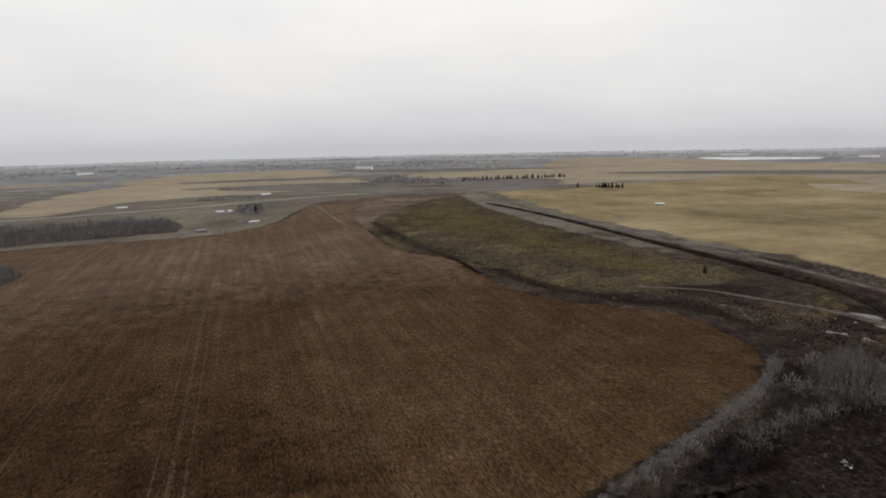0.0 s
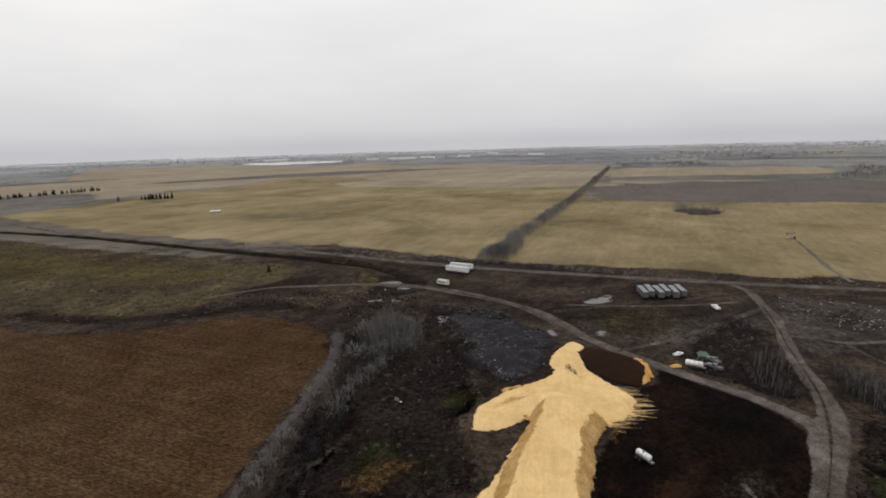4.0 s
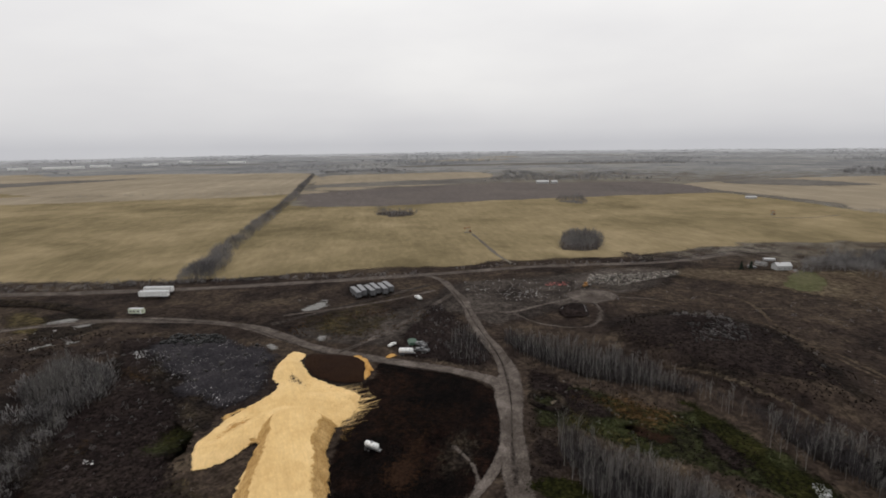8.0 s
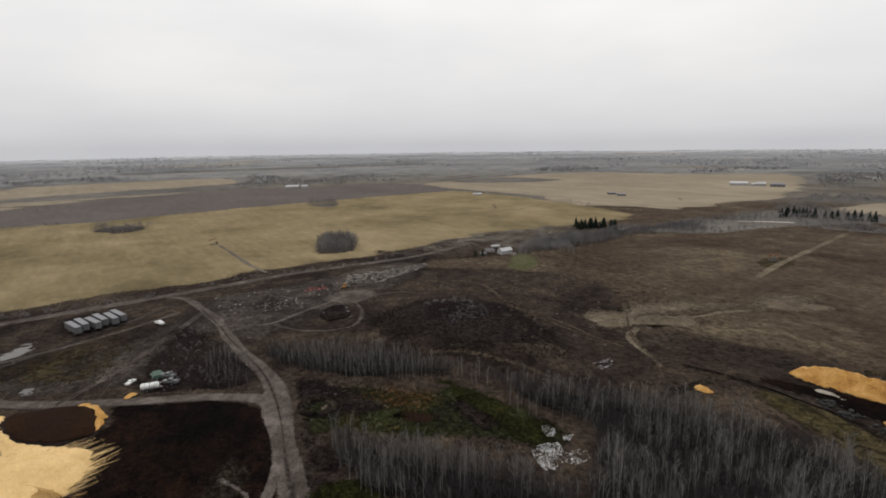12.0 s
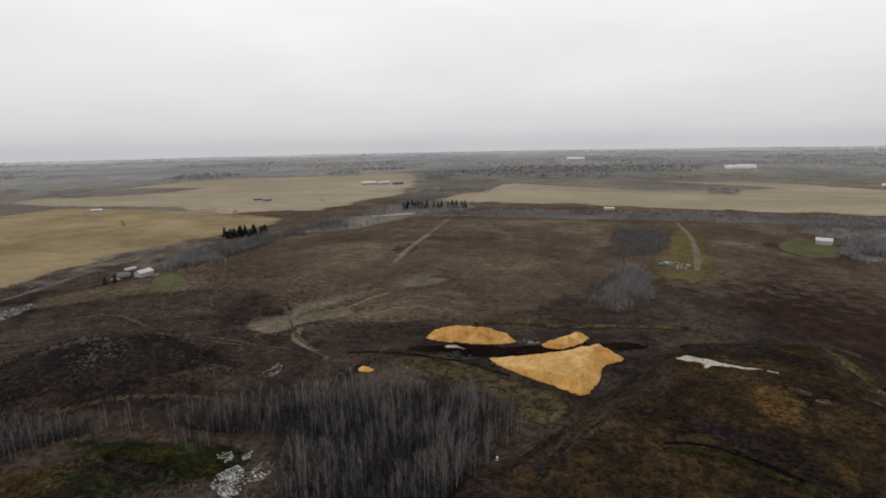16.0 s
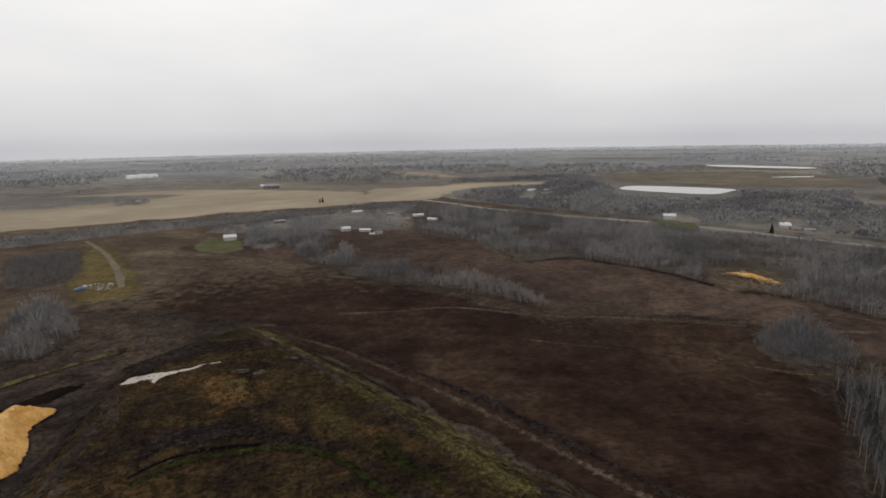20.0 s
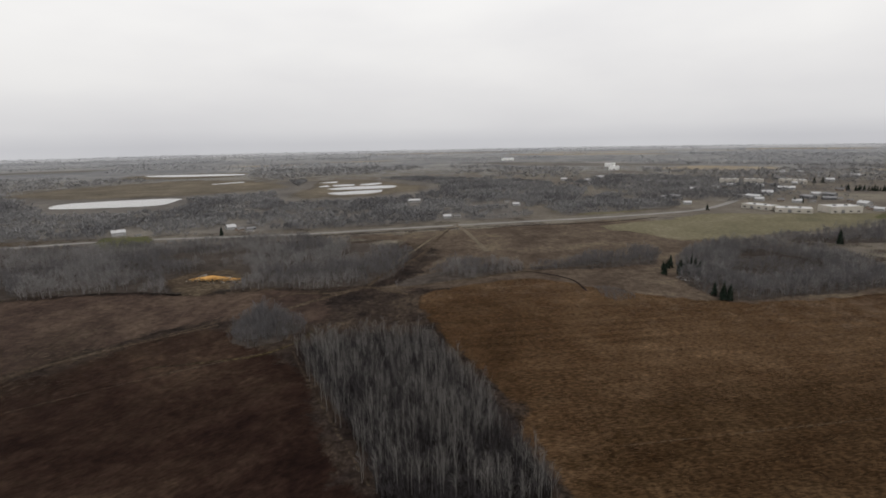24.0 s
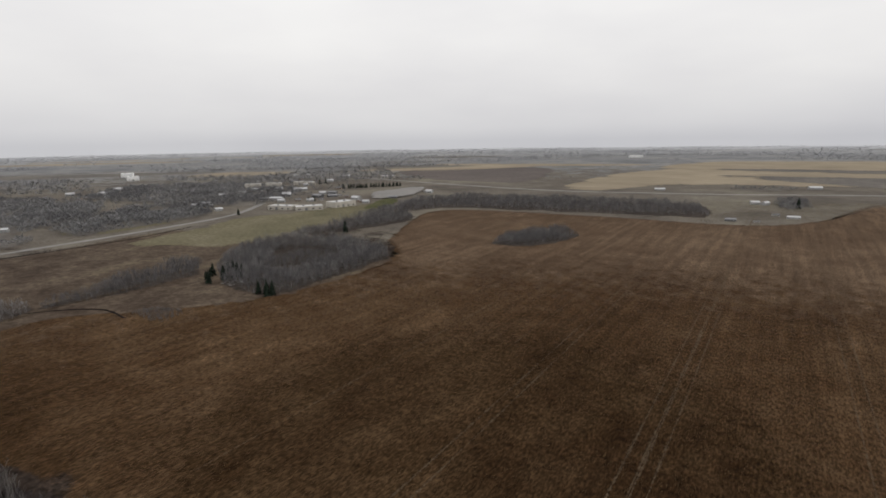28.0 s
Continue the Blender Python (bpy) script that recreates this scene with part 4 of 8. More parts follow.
ribbon("berm", [(56, 735), (108, 608), (143, 500), (168, 412), (186, 354), (200, 312), (209, 280), (210, 252), (203, 222), (193, 206)], 9, "dark", 8, "long black earth berm beside the road", "berm", crown=1.8, dip=True, ends=(0.8, 1.3), soft=0.45)


def rise_to(top, slope, rough=0.35, size=4.0, ribs=None):
    """A heap from the distance to its edge; ribs: the line along which its flanks are furrowed."""
    def rise(q, d):
        lumps = np.array([noise.fractal((x / size, y / size, 3.3), 1.0, 2.0, 3) for x, y in q])
        z = top * (1 - (1 - np.clip(d * slope / top, 0, 1)) ** (1.08 if ribs else 1.25)) * (1 + 0.08 * lumps) + rough * lumps * np.clip(d / 3, 0, 1)
        if ribs:
            ax = np.array(ribs[1]) - np.array(ribs[0])
            ax = ax / np.linalg.norm(ax)
            furrow = np.array([noise.noise((v / 1.1, 0, 5)) + 0.6 * noise.noise((v / 0.45, 2, 5)) for v in q @ ax])
            z = z + 0.35 * furrow * np.clip(d / 3, 0, 1) * np.clip(1.3 - z / top, 0, 1)
        return z
    return rise


# sawdust piles
TABLE = spline([(123.7, 77.3), (127.6, 72.3), (125.0, 63.9), (113.6, 58.8), (105.5, 56.0), (97.0, 51.9), (87.6, 45.2), (75.4, 38.0), (72.0, 55.3), (85.1, 61.8), (94.2, 66.3), (102.9, 69.2), (112.7, 73.1)], 2.0)
FOOT = [(167.7, 100.5), (176.5, 100.8), (177.6, 98.0), (175.2, 93.4), (168.6, 91.8), (161.0, 85.6), (157.0, 80.6), (153.2, 72.0), (150.3, 65.4), (147.4, 61.0), (142.0, 58.8), (136.0, 57.8), (131.0, 58.4), (127.4, 59.4), (121.0, 58.8), (113.3, 56.0), (107.3, 53.0), (95.4, 47.4), (79.5, 38.3), (74.2, 64.6), (90.8, 71.0), (102.6, 74.7), (113.9, 78.2), (111.4, 80.1), (106.7, 80.8), (102.1, 84.3), (100.9, 87.8), (105.9, 92.3), (111.7, 95.4), (118.7, 95.3), (125.8, 95.1), (133.1, 93.0), (145.6, 90.3), (155.2, 97.7)]


def heap(q, d):
    """The height of the great heap: a driven table with steep flanks, two low arms and a neck."""
    z = 5.2 - 1.05 * np.maximum(-edge_distance(q, TABLE), 0)
    for pts, half, top, slope in (([(129.0, 78.3), (117.9, 82.6), (106.9, 87.1)], 3.0, 1.9, 0.3), ([(139.6, 78.3), (141.4, 68.5), (141.7, 59.1)], 2.0, 1.6, 0.3), ([(139.3, 80.1), (150.8, 87.7), (166.0, 95.2)], 1.8, 1.7, 0.4)):
        for a, b in zip(np.array(pts), np.array(pts)[1:]):
            s = np.clip(((q - a) @ (b - a)) / ((b - a) @ (b - a)), 0, 1)
            z = np.maximum(z, top - slope * np.maximum(np.hypot(*(q - a - s[:, None] * (b - a)).T) - half, 0))
    lumps = np.array([noise.fractal((x / 3.2, y / 3.2, 3.3), 1.0, 2.0, 4) for x, y in q])
    grooves = np.array([noise.noise((x / 0.9, y / 0.9, 9.1)) for x, y in q])
    on_top = smooth(edge_distance(q, TABLE) / 1.5 + 0.5)
    return np.minimum(np.maximum(z, 0.3) + (0.15 * lumps + 0.06 * grooves) * (1 - 0.75 * on_top), (0.4 + 0.9 * smooth(1.2 + edge_distance(q, TABLE) / 7)) * d + 0.02)


# Flanks browner and darker by slope: partly own colour, partly painted shading.
patch("sawdust_mound", FOOT, "sawdust", 9, "large yellow sawdust pile with a flat driven top", "pile", soft=1.5, step=0.6, wobble=0.4, jag=0.9, rise=heap, steep="flank", kind="thing")
patch("bark_mound", [(174.6, 93.3), (177.2, 87.3), (177.7, 77.2), (176.5, 70.3), (166.5, 64.3), (157.0, 63.2), (154.0, 70.0), (156.6, 80.6), (164.2, 88.7)], "rust", 9, "dark brown bark mulch pile", "pile", soft=1, step=2.0, wobble=0.5, rise=rise_to(1.5, 0.3, 0.2), kind="thing")
# Lighter top, darker steep sides: lit and shaded faces put into the colour.
patch("sawdust_mound", [(134.9, -158.6), (133.0, -164.6), (121.6, -172.4), (107.9, -177.1), (100.5, -175.3), (107.1, -166.9), (127.3, -157.1)], "flank", 9, "orange sawdust pile with a rounded ridge", "pile", soft=1, step=0.9, wobble=0.4, jag=0.7, rise=rise_to(7.0, 1.0, 0.12, ribs=((134.9, -158.6), (100.5, -175.3))), steep="amber", kind="thing")
RAMP = (np.array((99.0, -156.0)), np.array((64.0, -172.0)))


def ramp_heap(q, d):
    """A driven ramp that climbs to a steep end, and falls off at its edges."""
    ax = RAMP[1] - RAMP[0]
    s = np.clip((q - RAMP[0]) @ ax / (ax @ ax), 0, 1.05)
    lane = (q - RAMP[0]) @ np.array((-ax[1], ax[0])) / np.linalg.norm(ax)
    ruts = np.array([noise.noise((v / 1.3, u * 3, 2.2)) for u, v in zip(s, lane)])
    lumps = np.array([noise.fractal((x / 3.0, y / 3.0, 6.1), 1.0, 2.0, 3) for x, y in q])
    return np.minimum(0.5 + 5.6 * s ** 1.15 + 0.22 * ruts, 0.95 * d * (1 + 0.18 * lumps)) + 0.10 * lumps * np.clip(d, 0, 1)


# Ramp top lighter than its steep face: shading put into the colour.
patch("sawdust_mound", [(101, -155), (92, -163), (80, -174), (71, -186), (66, -185), (58.5, -183), (63, -173), (60, -161), (60, -147.5), (72, -148), (86, -149.5)], "flank", 9, "orange sawdust pile with a ramped top and a steep face", "pile", soft=1, step=0.8, wobble=0.4, jag=0.6, rise=ramp_heap, steep="amber", kind="thing")
# The same painted shading by slope on the small ridge.
patch("sawdust_mound", [(91, -178), (87.5, -190), (86, -196), (79, -197), (78.5, -188), (83, -178)], "flank", 9, "small orange sawdust ridge", "pile", soft=1, step=0.8, wobble=0.3, jag=0.8, rise=rise_to(3.0, 0.8, 0.2, ribs=((91, -178), (80, -196))), steep="amber", kind="thing")
patch("sawdust_mound", [(134.2, -118.3), (134.1, -122.4), (128.6, -123.6), (129.6, -119.2)], "amber", 9, "small orange sawdust heap", "pile", soft=1, step=1.5, wobble=0.3, rise=rise_to(1.6, 0.8, 0.2), kind="thing")

# standing water
patch("puddle_1", [(43.4, -185.1), (40.4, -189.2), (33.3, -188.9), (23.8, -188.1), (17.6, -189.9), (11.4, -190.3), (11.6, -188.8), (17.2, -187.7), (22.3, -185.5), (29.3, -183.9), (32.1, -179.3), (34.0, -184.1), (38.3, -183.8)], "silt", 9, "pale silty pond on the mound", "pond", soft=1.2, step=1.2, wobble=0.5, jag=0.5)
for p in ([(228, 126), (243, 119), (237, 110), (230, 114), (223, 119)], [(244, 123), (247, 115), (240, 116)], [(241, 135), (247, 128), (240, 129)], [(193, 100), (197, 97), (193, 92), (189, 95)], [(184, 119), (188, 116), (181, 109), (177, 111)], [(180, 95), (184, 93), (180, 91)]):
    patch("puddle", p, "puddle_silt", 9, "grey drying puddle in the yard", "puddle", soft=2.6, step=1.0, wobble=2.0, jag=2.4, cover=0.8)
for p in ([(160, 211), (168, 206), (165, 202), (157, 207)], [(168, 202), (174, 198), (172, 193), (166, 198)], [(147, 216), (152, 213), (149, 211)], [(136, 250), (143, 244), (140, 241), (135, 245)], [(182, 233), (197, 230), (194, 219), (183, 222)], [(185, 217), (192, 212), (188, 206), (184, 211)]):
    patch("puddle", p, "puddle_silt", 9, "pale silty mud by the road", "puddle", soft=2.4, step=1.2, wobble=1.6, jag=1.8, cover=0.75)



# ponds
for n, o in ((1, [(-560, -667), (-602, -703), (-638, -683), (-694, -585), (-654, -552), (-607, -544), (-577, -602)]), (2, [(-893, -442), (-930, -441), (-902, -424)]), (3, [(-1242, -1110), (-1301, -889), (-1237, -845), (-1183, -1032)]),
             (4, [(-782, -371), (-809, -353), (-843, -302), (-797, -291), (-769, -315), (-760, -341)]), (5, [(-863, -405), (-907, -370), (-929, -307), (-884, -295), (-853, -339), (-844, -388)]), (6, [(-937, -431), (-955, -399), (-925, -386), (-907, -412)]), (7, [(-955, -382), (-994, -356), (-954, -345), (-931, -367)]),
             (8, [(1236, 2514), (1564, 2263), (1411, 2041), (1135, 2194)]), (9, [(1205, 2324), (1494, 2391), (1381, 2171), (1152, 2092)]), (10, [(-960, -712), (-1024, -684), (-1000, -672), (-950, -700)]), (11, [(-990, -484), (-1026, -464), (-988, -450)])):
    patch("pond_%d" % n, o, "water", 60, "grey pond mirroring the overcast sky", "pond", soft=1, step=9, wobble=2.0)


# the yards of the far works, bare of trees
WORKS = (((1638, 4512), 45), ((1707, 3914), 45), ((1489, 2699), 130), ((2079, 3500), 90), ((2583, 3569), 70), ((1666, 2071), 60), ((1753, 1948), 140), ((1899, 1919), 70), ((2056, 1806), 60), ((2476, 1949), 60), ((2289, 1522), 80), ((985, -2227), 75), ((238, -1582), 70), ((-2067, -212), 45), ((-1549, 128), 26), ((-295, 1967), 60), ((-1327, 1947), 50), ((-1388, 124), 24))
for p, ln in WORKS:
    u = -Vector(p).normalized()
    v = Vector((-u.y, u.x)) * (0.5 * ln + 40)
    OPEN_LAND.append(np.array([tuple(Vector(p) + v - u * 40), tuple(Vector(p) - v - u * 40), tuple(Vector(p) - v + u * 420), tuple(Vector(p) + v + u * 420)]))

MARSHES = (("marsh_1", [(-560, -735), (-630, -770), (-722, -975), (-1057, -902), (-1080, -700), (-1000, -560), (-880, -480), (-730, -560), (-690, -620), (-640, -720)]),
           ("marsh_2", [(-672, -380), (-712, -300), (-760, -240), (-900, -205), (-1016, -302), (-1110, -430), (-1060, -540), (-900, -480), (-760, -450)]),
           ("marsh_3", [(-1100, -1120), (-1080, -960), (-1160, -800), (-1300, -820), (-1380, -900), (-1260, -1160)]))
for name, o in MARSHES:
    patch(name, o, "marsh", 40, "dry tan marsh grass round ponds", "marsh", soft=50, step=25, wobble=12, cover=0.9)


# ---- bare trees ----
def strut(a, b, ra, rb, sides):
    """A tapered stick as vertices and triangles."""
    a, b = np.asarray(a, float), np.asarray(b, float)
    w = (b - a) / max(np.linalg.norm(b - a), 1e-6)
    u = np.cross(w, (0.3, 0.9, 0.2) if abs(w[2]) > 0.7 else (0, 0, 1))
    u /= np.linalg.norm(u)
    v = np.cross(w, u)
    th = np.arange(sides) * 2 * np.pi / sides
    ring = np.cos(th)[:, None] * u + np.sin(th)[:, None] * v
    verts = np.concatenate([a + ring * ra, b + ring * rb])
    i = np.arange(sides)
    j = (i + 1) % sides
    return verts, np.concatenate([np.stack([i, j, j + sides], -1), np.stack([i, j + sides, i + sides], -1)])


def bare_tree(seed, height, limbs, twigs, sides, twig_w, spread=0.2, low=0.3):
    """A leafless aspen: vertices and triangles of its trunk, its twigs and its limbs."""
    rng = np.random.RandomState(seed)
    lean = rng.uniform(-0.05, 0.05, 2) * height
    path = [np.array([lean[0] * s * s, lean[1] * s * s, height * s]) for s in np.linspace(0, 1, 4 if sides > 3 else 3)]
    r0 = height * 0.0062
    groups = ([], [], [])

    def put(k, vf):
        groups[k].append(vf)

    for i, (a, b) in enumerate(zip(path, path[1:])):
        put(0, strut(a, b, r0 * (1 - i / len(path)) + 0.01, r0 * (1 - (i + 1) / len(path)) + 0.01, sides))
    ends = []
    for i in range(limbs):
        s = low + (0.97 - low) * (i + rng.rand()) / limbs
        base = np.array([lean[0] * s * s, lean[1] * s * s, height * s])
        th, up = rng.uniform(0, 2 * np.pi), rng.uniform(0.75, 1.25)
        ln = height * spread * (1.2 - 0.7 * s) * rng.uniform(0.6, 1.5)
        tip = base + ln * np.array([np.cos(th) * np.cos(up), np.sin(th) * np.cos(up), np.sin(up)])
        put(2, strut(base, tip, r0 * 0.40, 0.012, 3) if sides > 2 and twig_w < 0.05 else blade(base, tip, 0.10, rng))
        ends.append((base, tip))
    for _ in range(twigs):
        base, tip = ends[rng.randint(len(ends))]
        p = base + (tip - base) * rng.uniform(0.25, 1)
        th, up = rng.uniform(0, 2 * np.pi), rng.uniform(0.5, 1.45)
        q = p + height * rng.uniform(0.05, 0.14) * np.array([np.cos(th) * np.cos(up), np.sin(th) * np.cos(up), np.sin(up)])
        put(1, blade(p, q, twig_w, rng))
    made = []
    for g in groups:
        if not g:
            made.append((np.zeros((0, 3)), np.zeros((0, 3), int)))
            continue
        vs, fs, n = [], [], 0
        for v, f in g:
            vs.append(v), fs.append(f + n)
            n += len(v)
        made.append((np.concatenate(vs), np.concatenate(fs)))
    return made


def blade(a, b, w, rng):
    side = rng.uniform(-1, 1, 3)
    side = np.cross(b - a, side)
    side = side / max(np.linalg.norm(side), 1e-6) * w / 2
    return np.array([a - side, a + side, b]), np.array([[0, 1, 2]])


def bush(seed, height=8.0, n=58, wide=0.26, reach=0.30):
    """Leafless scrub: a rounded spray of fine twigs."""
    rng = np.random.RandomState(seed)
    vs, fs = [], []
    for i in range(n):
        th, s, k = rng.uniform(0, 2 * np.pi), math.sqrt(rng.rand()) * 0.98, rng.rand()
        top = height * math.sqrt(1 - s * s) * (0.35 + 0.65 * k ** 0.6)
        b = np.array([math.cos(th) * s * reach * height, math.sin(th) * s * reach * height, max(top, 0.2 * height)])
        a = b - height * rng.uniform(0.14, 0.30) * np.array([math.cos(th) * s * 0.6 + rng.uniform(-0.5, 0.5), math.sin(th) * s * 0.6 + rng.uniform(-0.5, 0.5), 1.0])
        a[2] = max(a[2], 0)
        v, f = blade(b, a, wide, rng) if rng.rand() < 0.5 else blade(a, b, wide, rng)
        fs.append(f + 3 * i), vs.append(v)
    return np.concatenate(vs), np.concatenate(fs), np.zeros(n, int)


def broom(seed, height=8.0, n=40, wide=0.17, reach=0.24):
    """A far leafless aspen: a thin trunk and a brush of fine rising twigs."""
    rng = np.random.RandomState(seed)
    v, f = blade(np.zeros(3), np.array([0, 0, 0.8 * height]), 0.22, rng)
    vs, fs = [v], [f]
    for i in range(1, n):
        th, s, k = rng.uniform(0, 2 * np.pi), math.sqrt(rng.rand()), rng.rand()
        out = np.array([math.cos(th), math.sin(th), 0]) * s * reach * height
        a = out * 0.45 + np.array([0, 0, height * (0.28 + 0.42 * k)])
        b = out + np.array([rng.normal(0, 0.03) * height, rng.normal(0, 0.03) * height, height * min(1.0, 0.52 + 0.5 * k - 0.16 * s * s)])
        v, f = blade(a, b, wide, rng) if rng.rand() < 0.6 else blade(b, a, wide, rng)
        fs.append(f + 3 * i), vs.append(v)
    return np.concatenate(vs), np.concatenate(fs), np.zeros(n, int)


def joined(tree):
    (v0, f0), (v1, f1), (v2, f2) = tree
    return np.concatenate([v0, v1, v2]), np.concatenate([f0, f1 + len(v0), f2 + len(v0) + len(v1)]), np.concatenate([np.zeros(len(f0), int), np.ones(len(f1), int), np.zeros(len(f2), int)])


NEAR = [bare_tree(s, 9.0, 13, 150, 3, 0.034, 0.32, 0.28) for s in range(8)]
MID = [joined(bare_tree(20 + s, 8.5, 12, 80, 3, 0.055, 0.34, 0.24)) for s in range(5)]

FILL = [broom(160 + s, 8.0, 34, 0.12, 0.26) for s in range(6)]
FAR = [broom(40 + s, 8.0, 42, 0.14, 0.30) for s in range(7)]
THICK = [broom(240 + s, 8.0, 36, 0.36, 0.58) for s in range(6)]
MASS = [broom(260 + s, 8.0, 21, 0.85, 0.55) for s in range(6)]
THICKET = [bush(140 + s, 2.6, 40, 0.10, 0.6) for s in range(5)]
FARTHER = [broom(80 + s, 9.0, 13, 1.5, 0.8) for s in range(5)]
NEARJ = [joined(t) for t in NEAR]


def inside_points(poly, spacing, seed):
    rng = np.random.RandomState(seed)
    poly = np.asarray(poly, float)
    lo, hi = poly.min(0), poly.max(0)
    xs, ys = np.meshgrid(np.arange(lo[0], hi[0], spacing), np.arange(lo[1], hi[1], spacing))
    q = np.stack([xs.ravel(), ys.ravel()], -1)
    q = q + rng.uniform(-0.48, 0.48, q.shape) * spacing
    return q[edge_distance(q, poly) > 0]


def stamp(name, kinds, q, sizes, mats, label, category, seed=0, sink=0.1, turned=True):
    """Many copies of the kinds at the places q, joined into one object."""
    rng = np.random.RandomState(seed + len(q))
    pick, turn = rng.randint(len(kinds), size=len(q)), rng.uniform(0, 2 * np.pi, len(q)) * turned
    z = relief(q) - sink if len(q) else np.zeros(0)
    vs, fs, ss, n = [], [], [], 0
    for k, (v, f, slot) in enumerate(kinds):
        m = pick == k
        if not m.any():
            continue
        c, s, size = np.cos(turn[m])[:, None], np.sin(turn[m])[:, None], sizes[m][:, None]
        x = (v[:, 0] * c - v[:, 1] * s) * size + q[m][:, :1]
        y = (v[:, 0] * s + v[:, 1] * c) * size + q[m][:, 1:]
        w = v[:, 2] * size + z[m][:, None]
        vs.append(np.stack([x, y, w], -1).reshape(-1, 3))
        fs.append((f[None] + (np.arange(m.sum()) * len(v))[:, None, None]).reshape(-1, 3) + n)
        ss.append(np.tile(slot, m.sum()))
        n += m.sum() * len(v)
    if not vs:
        return None
    me = mesh_from(name, np.concatenate(vs), np.concatenate(fs), mats, slots=np.concatenate(ss))
    return tagged(new(name, me), label, category, kind="stuff")


def clear_of_water(q):
    """Leave out trees in ponds and on the open shore towards the mound."""
    for outline in WATERS:
        for part_way in (0, 0.035, 0.07, 0.105, 0.14):
            q = q[edge_distance(q * (1 + part_way), outline) < -10]
    return q


# farmyards in the woods, open towards the grassland
YARDS = ((12, -480), (-35, -565), (-111, -450), (-106, -450), (-126, -604), (-155, -563), (-179, -539), (-162, -525), (-183, -504), (-124, -602), (-103, -598), (-88, -480), (-104, -469), (-395, -398), (-394, -376), (-445, -316),
         (-440, -301), (-433, -288), (-675, -195), (-533, -118), (-539, -109), (-677, -71), (-644, -55), (-426, -718), (-448, -709))


def clear_of_yards(q):
    """Leave out trees in the farmyards and on the open ground before them."""
    for p in YARDS:
        for part_way in (0, 0.025, 0.05, 0.075, 0.1):
            q = q[np.hypot(*(q * (1 + part_way) - np.array(p)).T) > 12]
    return q


WOOD_SEED = [100]
CLEARING = np.array([(-266, -241), (-304, -212), (-272, -178), (-236, -180), (-233, -209)])


def wood(points, spacing, height, label, lod="mid", name="aspen_wood", low=0.6, floor=True, dome=0.0, rim=0.0, avoid=()):
    """A leafless wood over the outline."""
    WOOD_SEED[0] += 1
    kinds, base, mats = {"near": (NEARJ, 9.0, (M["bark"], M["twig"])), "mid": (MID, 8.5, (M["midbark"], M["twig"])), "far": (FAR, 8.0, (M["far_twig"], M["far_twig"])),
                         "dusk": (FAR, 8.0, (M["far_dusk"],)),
                         "farther": (FARTHER, 8.0, (M["far_haze_twig"],))}[lod]
    # Woods farther off take the twigs paled as haze.
    if lod == "far" and spacing >= 5:
        kinds, mats = THICK, (M["haze_twig"],)
    if lod == "far" and spacing > 4.9 and height > 8:
        kinds = MASS
    q = inside_points(points, spacing, WOOD_SEED[0])
    if len(q):
        q = q[edge_distance(q, CLEARING) < 0]
    if lod == "near" and len(q):
        q = q[np.array([noise.fractal((x / 9, y / 9, 4.5), 1.0, 2.0, 2) for x, y in q]) > -0.2]
    if lod == "far" and name != "hedgerow" and len(q):
        q = q[np.array([noise.fractal((x / 45, y / 45, 2.5), 1.0, 2.0, 3) for x, y in q]) > (-0.34 if spacing > 4.9 else -0.3)]
    if lod == "far" and len(q):
        q = clear_of_yards(clear_of_water(q))
        if spacing >= 5:
            for outline in (o for _, o in MARSHES):
                q = q[edge_distance(q, np.asarray(outline, float)) < -4]
                q = q[edge_distance(q * 1.07, np.asarray(outline, float)) < -4]
    for outline in avoid:
        for part_way in (0, 0.03, 0.06):
            q = q[edge_distance(q * (1 + part_way), np.asarray(outline, float)) < -6]
    if rim and len(q):
        q = q[edge_distance(q, np.asarray(points, float)) < rim]
    rng = np.random.RandomState(WOOD_SEED[0] + 7)
    inner = smooth((edge_distance(q, np.asarray(points, float)) + 1) / (0.8 * height)) if len(q) else np.zeros(0)
    sizes = height / base * rng.uniform(low, 1.15, len(q)) * (0.62 + 0.42 * inner)
    if lod in ("near", "mid") and len(q):
        sizes = sizes * (1 + 0.55 * np.array([noise.noise((x / 7, y / 7, 8.5)) for x, y in q]))
    if dome and len(q):
        sizes = sizes * (1 - dome + dome * smooth(edge_distance(q, np.asarray(points, float)) / (1.3 * height)) * 1.25)
    if lod in ("far", "dusk") and len(q):
        sizes = sizes * (1 + (0.45 if spacing < 4.9 else 0.22) * np.array([noise.noise((x / 19, y / 19, 6.5)) for x, y in q]))
    # Far woods get the lighter floors that hold painted haze.
    if floor and lod != "farther":
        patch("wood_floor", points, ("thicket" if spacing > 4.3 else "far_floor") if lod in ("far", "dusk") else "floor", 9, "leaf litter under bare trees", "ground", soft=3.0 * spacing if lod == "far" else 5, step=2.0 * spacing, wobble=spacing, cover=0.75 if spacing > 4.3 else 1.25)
    if lod in ("near", "mid"):
        filler = inside_points(points, spacing * 0.62, WOOD_SEED[0] + 3)
        stamp("undergrowth", FILL, filler, height / 8.0 * rng.uniform(0.45, 0.85, len(filler)), (M["dusk_twig"],), "dark tangle of thin saplings between bare trees", "trees", WOOD_SEED[0])
    if lod == "dusk" and len(q) > 400:
        pale = rng.rand(len(q)) < 0.3
        stamp(name, kinds, q[pale], sizes[pale], (M["far_twig"],), "paler trees in a " + label, "trees", WOOD_SEED[0])
